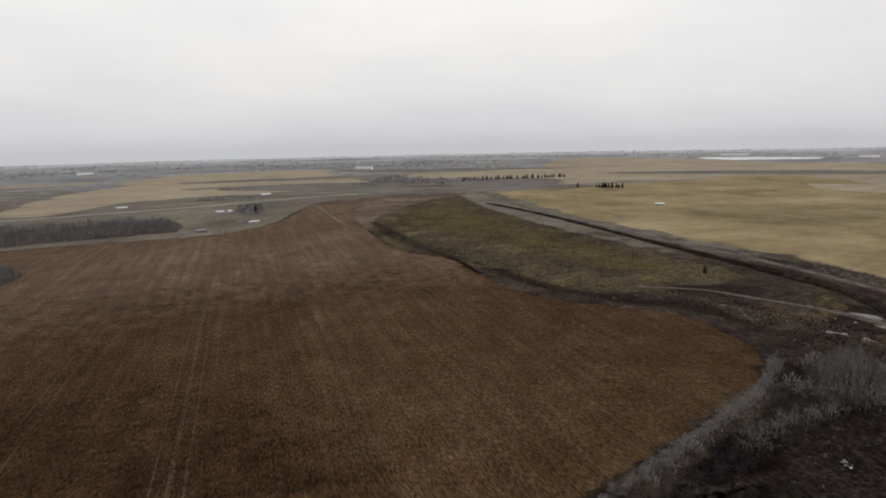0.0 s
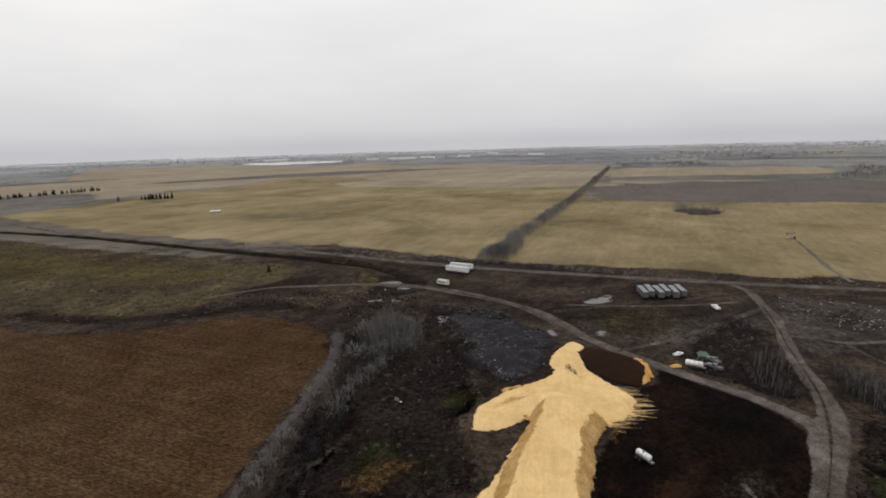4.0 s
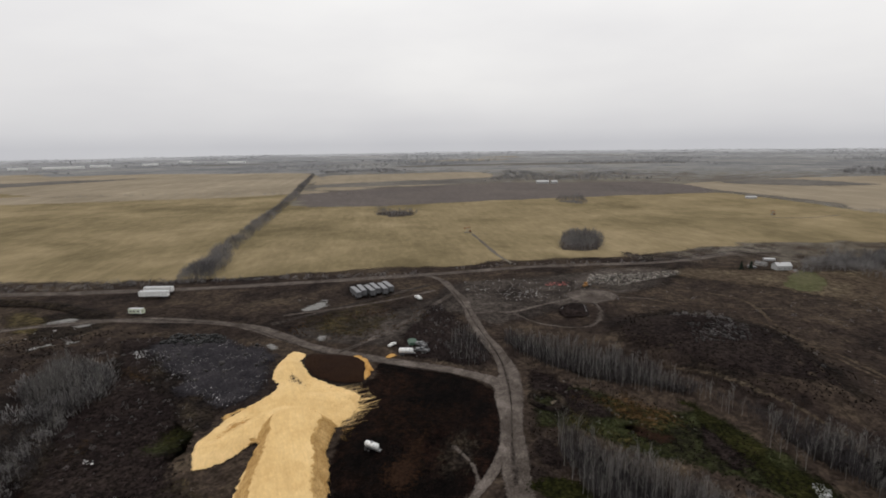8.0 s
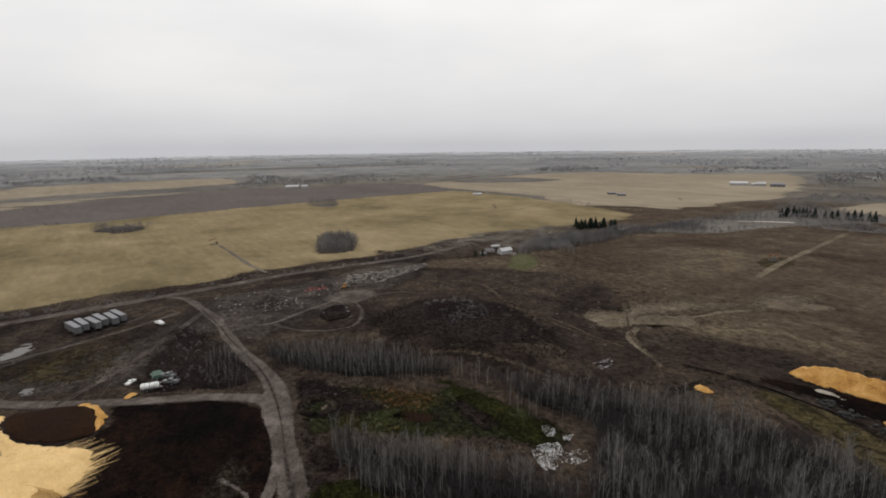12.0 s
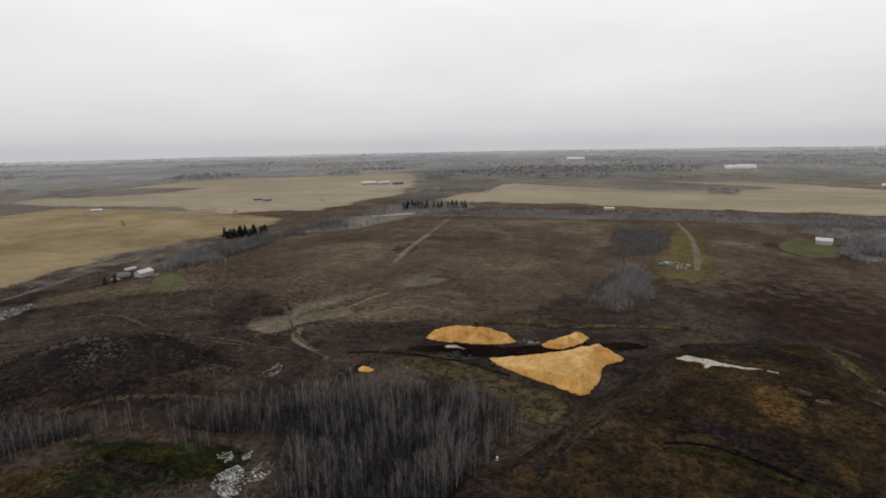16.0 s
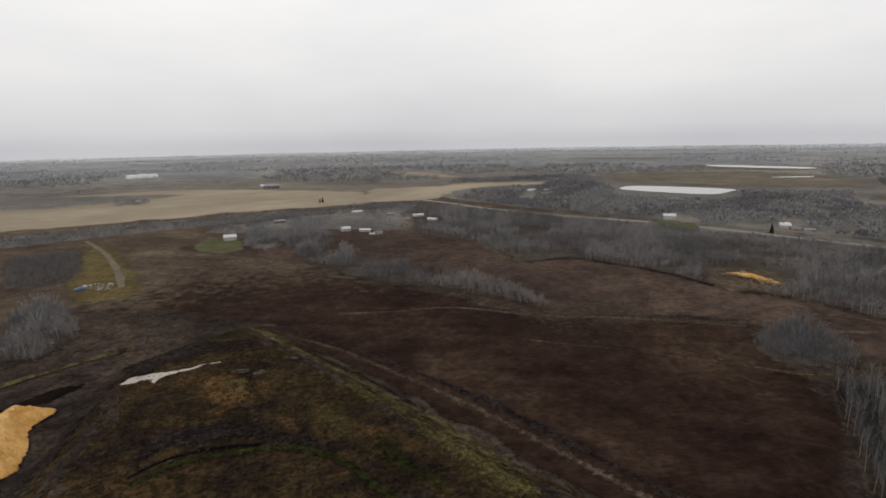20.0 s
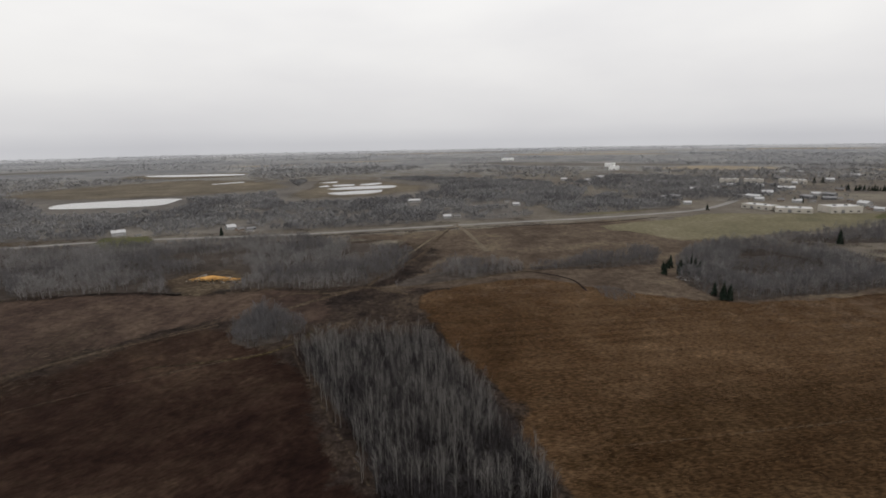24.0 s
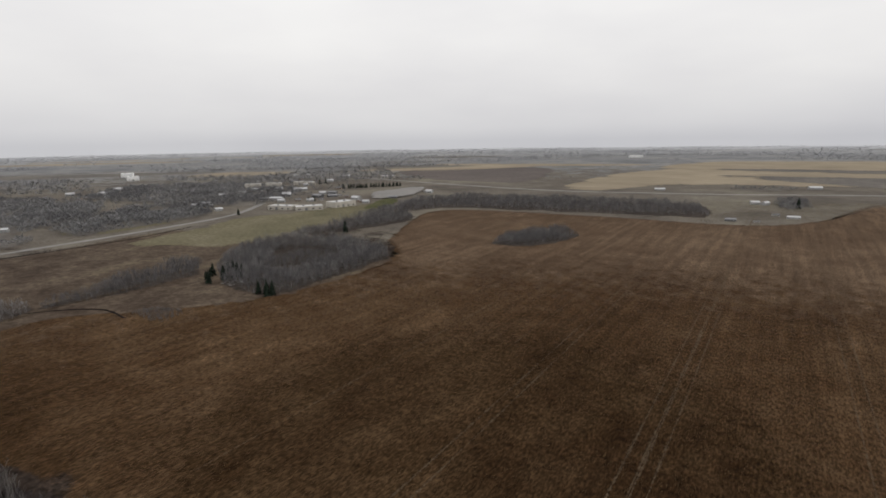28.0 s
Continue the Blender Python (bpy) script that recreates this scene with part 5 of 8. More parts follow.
        q, sizes = q[~pale], sizes[~pale]
    if lod == "far" and len(q):
        girth = 38 if spacing < 4.9 else 85
        dim = np.array([noise.fractal((x / girth, y / girth, 1.5), 1.0, 2.0, 3) for x, y in q]) + rng.normal(0, 0.10, len(q)) > 0.04
        stamp(name, kinds, q[dim], sizes[dim], (M["haze_dusk_twig" if spacing >= 5 else "far_dusk"],), "darker part of a " + label if not label.startswith(("the", "long")) else label, "trees", WOOD_SEED[0])
        q, sizes = q[~dim], sizes[~dim]
    return stamp(name, kinds, q, sizes, mats, label, "trees", WOOD_SEED[0])


wood([(-175, -100), (-140, -71), (-116, -50), (-97, -38), (-99, -14), (-108, 2), (-130, -10), (-161, -28), (-196, -52), (-193, -77), (-186, -92)], 2.2, 8.0, "dense grove of grey leafless aspens", "near", "aspen_grove", low=0.6)
wood([(135, -2), (124, -3), (109, -10), (100, -22), (92, -52), (95, -57), (103, -48), (111, -37), (119, -26), (128, -13)], 2.1, 8.0, "tall thin leafless aspens by the road", "near")
wood([(172, -41), (162, -53), (149, -60), (136, -64), (124, -72), (112, -71), (104, -64), (92, -56), (64, -80), (66, -98), (69, -115), (71, -126), (84, -127), (99, -123), (112, -114), (130, -98), (142, -80), (152, -64), (167, -49)], 2.3, 8.0, "dense leafless aspen wood", "near")
wood([(208, 20), (196, 18), (180, 2), (171, -16), (168, -34), (165, -46), (172, -46), (180, -36), (190, -26), (201, -2), (211, 18)], 2.2, 6.0, "belt of thin grey leafless trees", "mid", "tree_belt")
wood([(190, 40), (178, 34), (176, 27), (182, 22), (198, 26), (212, 36), (204, 41)], 2.6, 4.6, "leafless scrub by the road junction", "mid", "scrub")
wood([(116, 158), (112, 145), (121, 141), (136, 146), (144, 155), (147, 168), (140, 177), (126, 172)], 1.9, 7.5, "tall pale clump of leafless hedge trees", "mid", "tree_clump", low=0.75)
wood([(-177, -133), (-175, -119), (-186, -109), (-198, -106), (-203, -116), (-208, -132), (-204, -138), (-189, -138)], 2.2, 19.0, "round clump of leafless trees in grassland", "dusk", "tree_clump", dome=0.35)
wood([(97, -241), (80, -233), (72, -261), (81, -297), (104, -315), (107, -273)], 2.4, 11.5, "grey leafless tree clump in pasture", "far", "tree_clump", dome=0.4)
wood([(132, -360), (101, -382), (121, -476), (164, -463)], 3.5, 6.5, "dark leafless trees behind the junk yard", "dusk", "tree_clump")
wood([(401, -1), (389, -19), (407, -37), (443, -35), (454, -7)], 3.0, 12.0, "dark willow clump in the golden field", "far", "tree_clump")
wood([(573, 210), (549, 174), (585, 153), (609, 179), (606, 207)], 4, 8, "low willow clump in the golden field", "far", "tree_clump")
wood([(722, 4), (693, -39), (752, -38), (749, 1)], 4.5, 11, "willow clump in the golden field", "far", "tree_clump")
wood([(262, 222), (271, 205), (361, 245), (508, 300), (762, 402), (1300, 634), (1296, 642), (694, 390), (439, 290), (325, 246), (266, 224)], 3.3, 8.8, "long leafless hedge between golden fields", "far", "hedgerow", low=0.6, floor=False)
wood([(260, 222), (270, 203), (300, 214), (330, 228), (326, 240), (290, 234)], 2.7, 9.0, "bushy end of the hedge by the road", "far", "hedgerow", floor=False)
wood([(335, -138), (349, -161), (392, -280), (384, -340), (432, -382), (427, -287), (368, -155)], 3.6, 8.5, "leafless shelter wood behind the farmhouse", "far")
wood([(364, -165), (362, -202), (378, -261), (381, -246), (401, -218), (399, -182)], 3.4, 8, "leafless shelter wood by the pasture", "far")
wood([(400, -277), (368, -341), (377, -425), (372, -570), (498, -566), (456, -410), (414, -283)], 4.8, 7.5, "leafless tree belt along the fields", "far", "tree_belt")
wood([(453, -406), (273, -481), (-2, -584), (-154, -628), (-162, -663), (119, -608), (295, -522), (397, -449)], 5.5, 6.5, "far tree belt along a country road", "far", "tree_belt")
wood([(5, -433), (-18, -407), (-44, -475), (-24, -503), (2, -482)], 5, 7, "leafless trees round a farmhouse", "far", "tree_clump")
wood([(-266, 657), (-233, 626), (-225, 662), (-267, 759), (-292, 734)], 6, 7, "leafless farm shelter trees", "far", "tree_clump")
wood([(-389, 813), (-316, 869), (-337, 902), (-409, 867)], 8, 6, "leafless shelter belt by the highway", "far", "tree_belt")
wood([(645, 279), (635, 253), (652, 270), (651, 285)], 8, 5, "low willow clump in the golden field", "far", "tree_clump", floor=False)
wood([(169, -839), (119, -831), (137, -917), (178, -910)], 9, 8, "willow clump in the pale field", "far", "tree_clump")
wood([(544, -618), (462, -725), (519, -797), (586, -694)], 10, 8, "tree belt beside the pale field", "far", "tree_belt")
wood([(628, -463), (594, -486), (609, -493), (618, -460)], 9, 6, "willow strip in the pale field", "far", "tree_clump")
wood([(653, -329), (594, -351), (620, -359), (671, -338)], 9, 6, "creek-side willows", "far", "tree_clump")
wood([(376, -155), (330, -182), (392, -213), (376, -167)], 3.4, 8.5, "grey leafless wood behind the farmhouse", "far", floor=False)

wood([(-790, -16), (-702, 212), (-723, 355), (-1023, 520), (-1230, 368), (-1103, 2)], 17, 7, "leafless garden trees among the town's houses", "far", "garden_trees", floor=False)
# the woods between the grassland, the country road and the town
wood([(-28, -392), (-45, -349), (-65, -299), (-91, -270), (-112, -245), (-126, -216), (-133, -204), (-137, -208), (-131, -235), (-115, -270), (-99, -320), (-72, -380), (-44, -425)], 2.7, 9.5, "long belt of leafless trees", "far", "tree_belt")
wood([(-40, -400), (-18, -440), (10, -470), (-10, -520), (-60, -500), (-75, -440)], 3.5, 7.5, "leafless trees round the small farms", "far")
wood([(-143, -445), (-169, -385), (-170, -325), (-172, -293), (-206, -292), (-228, -248), (-234, -198), (-253, -162), (-255, -130), (-276, -100), (-304, -96), (-360, -104), (-388, -144), (-392, -187), (-392, -232), (-345, -340), (-300, -440), (-258, -530), (-238, -590), (-200, -600)], 3.3, 8.5, "grey leafless woods with clearings", "far")
wood([(-75, -485), (-143, -455), (-205, -610), (-225, -690), (-150, -640), (-20, -590), (40, -560), (20, -510)], 5.2, 7.0, "leafless woods round small farms", "far", avoid=(STRIP,))
wood([(-265, -92), (-282, -58), (-316, -22), (-330, -22), (-336, -46), (-322, -66), (-302, -84), (-284, -94)], 2.9, 8.0, "leafless wood beyond the grassland", "far")
wood([(-317, -19), (-322, 2), (-330, 26), (-346, 58), (-376, 68), (-396, 70), (-368, 35), (-349, 7), (-330, -17)], 2.8, 7.5, "leafless tree belt at the field's end", "dusk", "tree_belt")
wood([(-278, 74), (-272, 90), (-284, 122), (-310, 175), (-340, 190), (-376, 182), (-412, 162), (-424, 128), (-404, 92), (-356, 72), (-310, 66)], 2.9, 8.5, "leafless wood jutting into the stubble", "dusk", rim=34)
wood([(-322, 100), (-308, 116), (-320, 144), (-346, 152), (-366, 134), (-360, 108)], 3.2, 6.5, "dark wet thicket inside the wood", "dusk")
wood([(-440, 165), (-493, 262), (-511, 365), (-445, 413), (-364, 462), (-314, 492), (-270, 530), (-330, 615), (-415, 575), (-517, 520), (-595, 470), (-610, 400), (-556, 310), (-490, 225), (-455, 160)], 4.2, 8.5, "long leafless wood at the field's far side", "dusk")
wood([(-304, 263), (-278, 280), (-275, 316), (-286, 348), (-305, 352), (-331, 328), (-318, 282)], 2.3, 7.0, "willow clump alone in the stubble field", "dusk", "tree_clump", dome=0.4)
wood([(-284, 17), (-264, 22), (-260, 30), (-268, 38), (-280, 30)], 1.8, 4.6, "willow bush at the stubble's edge", "dusk", "tree_clump", floor=False)
wood([(-270, -760), (-300, -560), (-350, -452), (-436, -245), (-502, -110), (-545, -30), (-625, -35), (-690, 20), (-860, 40), (-1000, -40), (-1120, -300), (-960, -700), (-700, -960), (-420, -1000)], 5.4, 8.1, "leafless woods beyond the country road", "far", avoid=(STRIP,))
wood([(-560, 0), (-590, 60), (-632, 128), (-690, 145), (-735, 140), (-780, 60), (-690, 20), (-620, -20)], 5.2, 8.1, "leafless trees round meadows by the road", "far")
wood([(-735, 135), (-690, 185), (-720, 240), (-860, 330), (-1080, 300), (-1160, 100), (-1000, 0), (-860, 60)], 7.0, 8.1, "leafless woods among the town's houses", "far")
wood([(-408, 95), (-424, 134), (-433, 179), (-436, 234), (-455, 288), (-498, 310), (-492, 261), (-458, 187), (-426, 122)], 3.2, 7.5, "leafless belt linking the woods below the town", "dusk", "tree_belt")
# far belts of trees and fields on the plain
rng = np.random.RandomState(15)
for i in range(46):
    r, th, ln, wd = 950 * 4.2 ** rng.rand(), rng.uniform(0, 2 * np.pi), rng.uniform(160, 600), rng.uniform(50, 170)
    c, along = np.array([math.cos(th), math.sin(th)]) * r, th + math.pi / 2 + rng.uniform(-0.4, 0.4)
    u, v = np.array([math.cos(along), math.sin(along)]) * ln, np.array([-math.sin(along), math.cos(along)]) * wd
    wave = [tuple(c + u * math.cos(a) * rng.uniform(0.7, 1.1) + v * math.sin(a) * rng.uniform(0.6, 1.2)) for a in np.arange(9) * 2 * np.pi / 9]
    if i % 3:
        patch("far_thicket", wave, "thicket", 2, "grey leafless thicket on the far plain", "thicket", soft=70, step=60, wobble=12)
    else:
        patch("far_field", wave, "straw", 2, "pale harvested field on the far plain", soft=40, step=60, wobble=8)
# woods on the far plain, patch by patch between the fields
rng = np.random.RandomState(5)
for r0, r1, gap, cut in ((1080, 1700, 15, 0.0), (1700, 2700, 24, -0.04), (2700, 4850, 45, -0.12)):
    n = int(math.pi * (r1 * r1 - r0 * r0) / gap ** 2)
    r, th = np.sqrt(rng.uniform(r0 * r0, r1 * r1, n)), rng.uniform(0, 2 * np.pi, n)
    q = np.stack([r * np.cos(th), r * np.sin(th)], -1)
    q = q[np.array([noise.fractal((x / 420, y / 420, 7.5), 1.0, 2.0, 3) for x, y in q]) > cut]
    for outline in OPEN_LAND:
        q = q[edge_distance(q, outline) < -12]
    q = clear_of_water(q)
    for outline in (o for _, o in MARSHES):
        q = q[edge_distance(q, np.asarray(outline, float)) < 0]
    # Outer rings take the palest twigs, tinted as haze.
    stamp("far_woods", FARTHER, q, rng.uniform(0.6, 1.3, len(q)), (M["haze_twig" if r1 < 2000 else "far_haze_twig"],), "grey leafless woods on the far plain", "trees", int(r0))


def along(points, spacing, spread, seed):
    q = spline(points, spacing, False)
    return q + np.random.RandomState(seed).uniform(-spread, spread, q.shape)


def brush(name, points, spacing, spread, size, label, seed, material="midtwig"):
    q = along(points, spacing, spread, seed)
    stamp(name, THICKET, q, size * np.random.RandomState(seed).uniform(0.4, 1.2, len(q)), (M[material],), label, "shrubs", seed)


brush("roadside_scrub", [(233, 318), (248, 274), (265, 218), (279, 170), (292, 123), (306, 84)], 1.6, 3.0, 1.3, "grey roadside scrub beside the gravel road", 1)
brush("roadside_scrub", [(324, 66), (339, 30), (348, -6), (367, -63), (397, -117)], 2.0, 4.0, 0.9, "grey roadside scrub along the golden field", 2)
brush("roadside_scrub", [(217, 318), (236, 281), (252, 241), (268, 207)], 1.8, 4.0, 1.4, "grey scrub along the berm road", 3)
brush("roadside_scrub", [(803, 331), (796, 449), (772, 648), (713, 816), (680, 892)], 7, 6.0, 1.8, "thin hedge between straw fields", 4)
brush("roadside_scrub", [(919, -234), (775, -306), (639, -330), (567, -364), (503, -410)], 6, 6.0, 1.6, "scrub along a winding creek", 5)
brush("roadside_scrub", [(936, -197), (843, -255), (749, -307), (633, -340)], 6, 6.0, 1.6, "scrub along a field track", 6)

# ---- rough growth on the waste ground ----
def tuft(seed, n=12):
    rng = np.random.RandomState(seed)
    vs, fs = [], []
    for i in range(n):
        a = np.append(rng.uniform(-0.35, 0.35, 2), 0)
        b = a + np.append(rng.uniform(-0.45, 0.45, 2), rng.uniform(0.35, 0.9))
        v, f = blade(a, b, 0.28, rng)
        fs.append(f + 3 * i), vs.append(v)
    return np.concatenate(vs), np.concatenate(fs), np.zeros(n, int)


TUFT = [tuft(s) for s in range(5)]


def growth(name, points, spacing, size, material, label, seed):
    q = inside_points(points, spacing, seed)
    keep = np.array([noise.noise((x / 13, y / 13, seed)) for x, y in q]) > -0.12
    q = q[keep]
    stamp(name, TUFT, q, size * np.random.RandomState(seed).uniform(0.5, 1.4, len(q)), (M[material],), label, "weeds", seed, 0.03)


M["green_weed"] = paint("green_weeds", (0.036, 0.042, 0.015), 0.95, wear=0.3, scale=15, spec=0.05, vary=0.5)
M["rusty_weed"] = paint("rusty_weeds", (0.075, 0.042, 0.018), 0.95, wear=0.3, scale=15, spec=0.05, vary=0.5)
M["dark_weed"] = paint("dark_weeds", (0.023, 0.018, 0.015), 0.95, wear=0.3, scale=15, spec=0.05, vary=0.5)
growth("weeds", HILL, 2.3, 0.42, "dark_weed", "dark dead weeds on the spoil mound", 11)
growth("weeds", HILL, 2.30, 0.50, "green_weed", "low green weeds on the spoil mound", 12)
growth("weeds", HILL, 3.02, 0.50, "rusty_weed", "rusty weeds on the spoil mound", 13)
growth("weeds", [(45.1, 97.1), (68.3, 114.6), (99.3, 141.1), (144.2, 154.1), (150.3, 140.4), (114.5, 97.4), (94.0, 83.5), (85.2, 65.5)], 1.7, 0.6, "dark_weed", "dark tangled weeds on the bank", 14)
growth("weeds", [(47.2, 95.5), (67.7, 107.9), (90.2, 108.6), (93.7, 87.1), (83.2, 67.0)], 1.37, 0.44, "green_weed", "green weeds on the bank", 15)
growth("weeds", [(189.0, 9.7), (163.1, -26.1), (141.6, -58.0), (117.8, -69.2), (116.2, -48.0), (131.7, -5.1), (113.5, 4.1)], 1.44, 0.55, "dark_weed", "dead weeds in the clearing", 16)
growth("weeds", [(161.1, 8.9), (158.4, -29.2), (143.3, -58.7), (117.8, -69.2), (122.1, -44.0), (138.1, -2.2)], 1.58, 0.44, "green_weed", "green weeds in the clearing", 17)
growth("weeds", [(224.9, -20.8), (256, -42), (261, -67), (240, -97), (191.7, -102.1), (164.4, -95.8), (168.5, -60.0), (182.4, -40.2)], 1.87, 0.66, "dark_weed", "dark weeds on the earth heap", 18)
growth("weeds", [(106, 267), (133, 229), (139.4, 187.3), (174.1, 173.9), (188.3, 161.4), (184, 197), (163, 239), (123, 275)], 1.87, 0.72, "dark_weed", "dark weeds beside the dirt road", 19)
brush("willow_scrub", [(79, 126), (99, 138), (116, 144)], 0.7, 3.0, 1.3, "pale willow scrub below the hedge", 31)
brush("willow_scrub", [(114, 156), (122, 149), (134, 150), (143, 160), (140, 172), (128, 168)], 0.4, 4.0, 2.4, "tall pale willow scrub at the hedge's end", 34)
brush("willow_scrub", [(46, 104), (62, 114), (80, 124), (97, 133)], 0.8, 5.0, 1.0, "dark willow scrub below the hedge", 33, "dusk_twig")
brush("willow_scrub", [(238, -56), (250, -72), (225, -68), (212, -62)], 0.8, 5.0, 0.8, "thin grey willow scrub on dark heath", 32)
growth("weeds", [(195.1, 117.7), (219.4, 110.8), (245, 67), (228.7, 57.5), (189.3, 76.4)], 1.73, 0.55, "rusty_weed", "rusty weeds between the tracks", 20)
growth("weeds", [(-77, 557), (12, 801), (59, 661), (114, 489), (164, 360), (181, 306), (94, 271), (39, 312), (-31, 415)], 3.24, 0.72, "rusty_weed", "yellowing weeds on fallow ground", 21)
growth("weeds", [(129.8, -134.3), (109.7, -147.5), (71.0, -143.7), (52.3, -147.0), (60.4, -121.7), (85.7, -125.5)], 1.37, 0.44, "green_weed", "green weeds below the sawdust pile", 22)



def bushes(points, spacing, size, label, seed):
    """Low dead bushes over an outline."""
    q = inside_points(points, spacing, seed)
    q = q[np.array([noise.noise((x / 11, y / 11, seed)) for x, y in q]) > -0.05]
    stamp("dead_bushes", THICKET, q, size * np.random.RandomState(seed).uniform(0.3, 1.3, len(q)), (M["midtwig"],), label, "shrubs", seed)


def thicket(points, spacing, size, material, label, seed):
    """Close scrub all over an outline."""
    q = inside_points(points, spacing, seed)
    stamp("thicket", THICKET, q, size * np.random.RandomState(seed).uniform(0.5, 1.2, len(q)), (M[material],), label, "shrubs", seed)


brush("hedgerow", [(118, 180), (117.5, 175), (99, 156), (78, 138), (60, 124), (46, 113), (33, 103)], 0.55, 1.3, 1.15, "pale leafless hedge along the stubble field", 91)
brush("hedgerow", [(118, 176), (99, 153), (78, 135.5), (60, 121.5), (46, 110)], 2.4, 1.6, 1.9, "taller pale bushes in the hedge", 92)
thicket([(117, 172), (99, 153), (78, 135), (60, 121), (46, 110), (37, 103), (46, 98), (60, 104), (76, 116), (94, 128), (112, 138), (117, 150)], 1.7, 0.95, "dusk_twig", "dark purple-brown scrub behind the hedge", 93)
brush("ditch_scrub", [(-17, -222), (-28, -206), (-39, -187), (-50, -168), (-60, -148), (-68, -129), (-76, -106), (-83, -86)], 1.1, 1.2, 0.42, "low dark scrub along the mound's ditch", 94, "dusk_twig")
bushes([(46.0, 98.9), (69.9, 117.1), (100.9, 139.8), (139.8, 149.3), (149.2, 133.3), (115.8, 96.3), (92.6, 78.4), (85.9, 66.1)], 4.2, 0.5, "grey dead bushes on the weedy bank", 61)
bushes([(167, 234), (182, 190), (182.0, 152.7), (127.5, 126.4), (104.1, 117.8), (92.6, 137.4)], 4.2, 0.6, "grey dead bushes beside the slag", 62)
bushes([(235.1, 70.4), (247, 53), (198.3, 26.5), (177.0, 21.6), (177.8, 45.0)], 4.0, 0.7, "grey dead bushes between the dirt roads", 63)
bushes([(242.0, 4.7), (295, -48), (308, -123), (290, -208), (204, -191), (164.7, -121.6), (170.3, -91.2), (265, -74), (235.8, -27.3)], 8.0, 0.6, "grey dead bushes on waste ground", 64)
bushes([(188.8, 8.7), (160.3, -18.0), (151.8, -42.8), (129.2, -53.1), (123.7, -35.0), (131.7, -5.1), (153.3, 7.8)], 4.6, 0.5, "grey dead bushes in the hollow", 65)
bushes([(-77, 557), (12, 801), (59, 661), (114, 489), (164, 360), (181, 306), (129, 248), (82.0, 233.4), (37, 299), (-31, 415)], 11, 0.7, "grey dead bushes on fallow ground", 66)

# tufts of cut straw standing along the drill rows
M["straw_tuft"] = paint("cut_straw_tufts", (0.098, 0.062, 0.031), 0.95, wear=0.25, scale=15, spec=0.05, vary=0.5)
SHEAF = []
for k in range(6):
    rng = np.random.RandomState(300 + k)
    vs, fs = [], []
    for i in range(5):
        a = np.array([rng.uniform(-0.12, 0.12), rng.uniform(-0.7, 0.7), 0.0])
        b = a + np.array([rng.uniform(-0.15, 0.15), rng.uniform(-0.5, 0.5), rng.uniform(0.15, 0.34)])
        v, f = blade(a, b, 0.34, rng)
        fs.append(f + 3 * i), vs.append(v)
    c, d = math.cos(radians(ROW)), math.sin(radians(ROW))
    v = np.concatenate(vs)
    SHEAF.append((np.column_stack([v[:, 0] * c - v[:, 1] * d, v[:, 0] * d + v[:, 1] * c, v[:, 2]]), np.concatenate(fs), np.zeros(5, int)))
rng = np.random.RandomState(41)
r, th = 88 + 190 * rng.rand(60000) ** 0.8, rng.uniform(0.55, 3.6, 60000)
q = np.stack([r * np.cos(th), r * np.sin(th)], -1)
q = q[(edge_distance(q, spline(STUBBLE, 9)) > 2) & (np.array([noise.noise((x / 2.6, y / 2.6, 3.5)) + 0.5 * noise.noise((x / 17, y / 17, 3.5)) for x, y in q]) > 0.05)]
stamp("stubble_tufts", SHEAF, q, rng.uniform(0.5, 1.1, len(q)), (M["straw_tuft"],), "pale tufts of cut straw in the stubble", "straw", 41, 0.02, turned=False)

# wheel tracks in the stubble, along the drill rows
M["wheeling"] = earth("flattened_stubble", [(0.058, 0.041, 0.026), (0.085, 0.062, 0.041)], 20, 0.8, middle=3, speck=0.4, feather=True)
for x, y in ((-129.6, 144.7), (-126.7, 148.5), (-93.5, 166.5), (-90.3, 170.6), (-87.4, 161.4), (-83.1, 161.3), (-55.9, 211.7), (-51.5, 211.5), (-181, 233), (-168.8, 113.2)):
    d = Vector((-math.sin(radians(ROW)), math.cos(radians(ROW))))
    p = [Vector((x, y)) + d * k for k in (-110, -50, 0, 60, 120, 200, 300, 420)]
    ribbon("wheel_track", [tuple(v) for v in p], 1.2, "wheeling", 8, "paler wheel tracks in the stubble", "track", step=3, wobble=1.5, soft=0.9, cover=0.55, dip=True)


# ---- helpers for built things ----
def box(bm, x0, x1, y0, y1, z0, z1):
    v = [bm.verts.new((x, y, z)) for x in (x0, x1) for y in (y0, y1) for z in (z0, z1)]
    for f in ((0, 1, 3, 2), (4, 6, 7, 5), (0, 4, 5, 1), (2, 3, 7, 6), (0, 2, 6, 4), (1, 5, 7, 3)):
        bm.faces.new([v[i] for i in f])
    return v


def boxed(*boxes, bevel=0.0):
    bm = bmesh.new()
    for b in boxes:
        box(bm, *b)
    if bevel:
        bmesh.ops.bevel(bm, geom=bm.edges[:], offset=bevel, segments=2, affect="EDGES")
    return bm


def part(name, bm, material, parent, label="", smooth_faces=False):
    """Links a bmesh as one mesh object under a thing or a part."""
    me = bpy.data.meshes.new(name)
    bmesh.ops.recalc_face_normals(bm, faces=bm.faces[:])
    if smooth_faces:
        for f in bm.faces:
            f.smooth = True
    bm.to_mesh(me)
    bm.free()
    me.materials.append(M[material])
    ob = new(name, me)
    ob.parent = parent
    return tagged(ob, label)


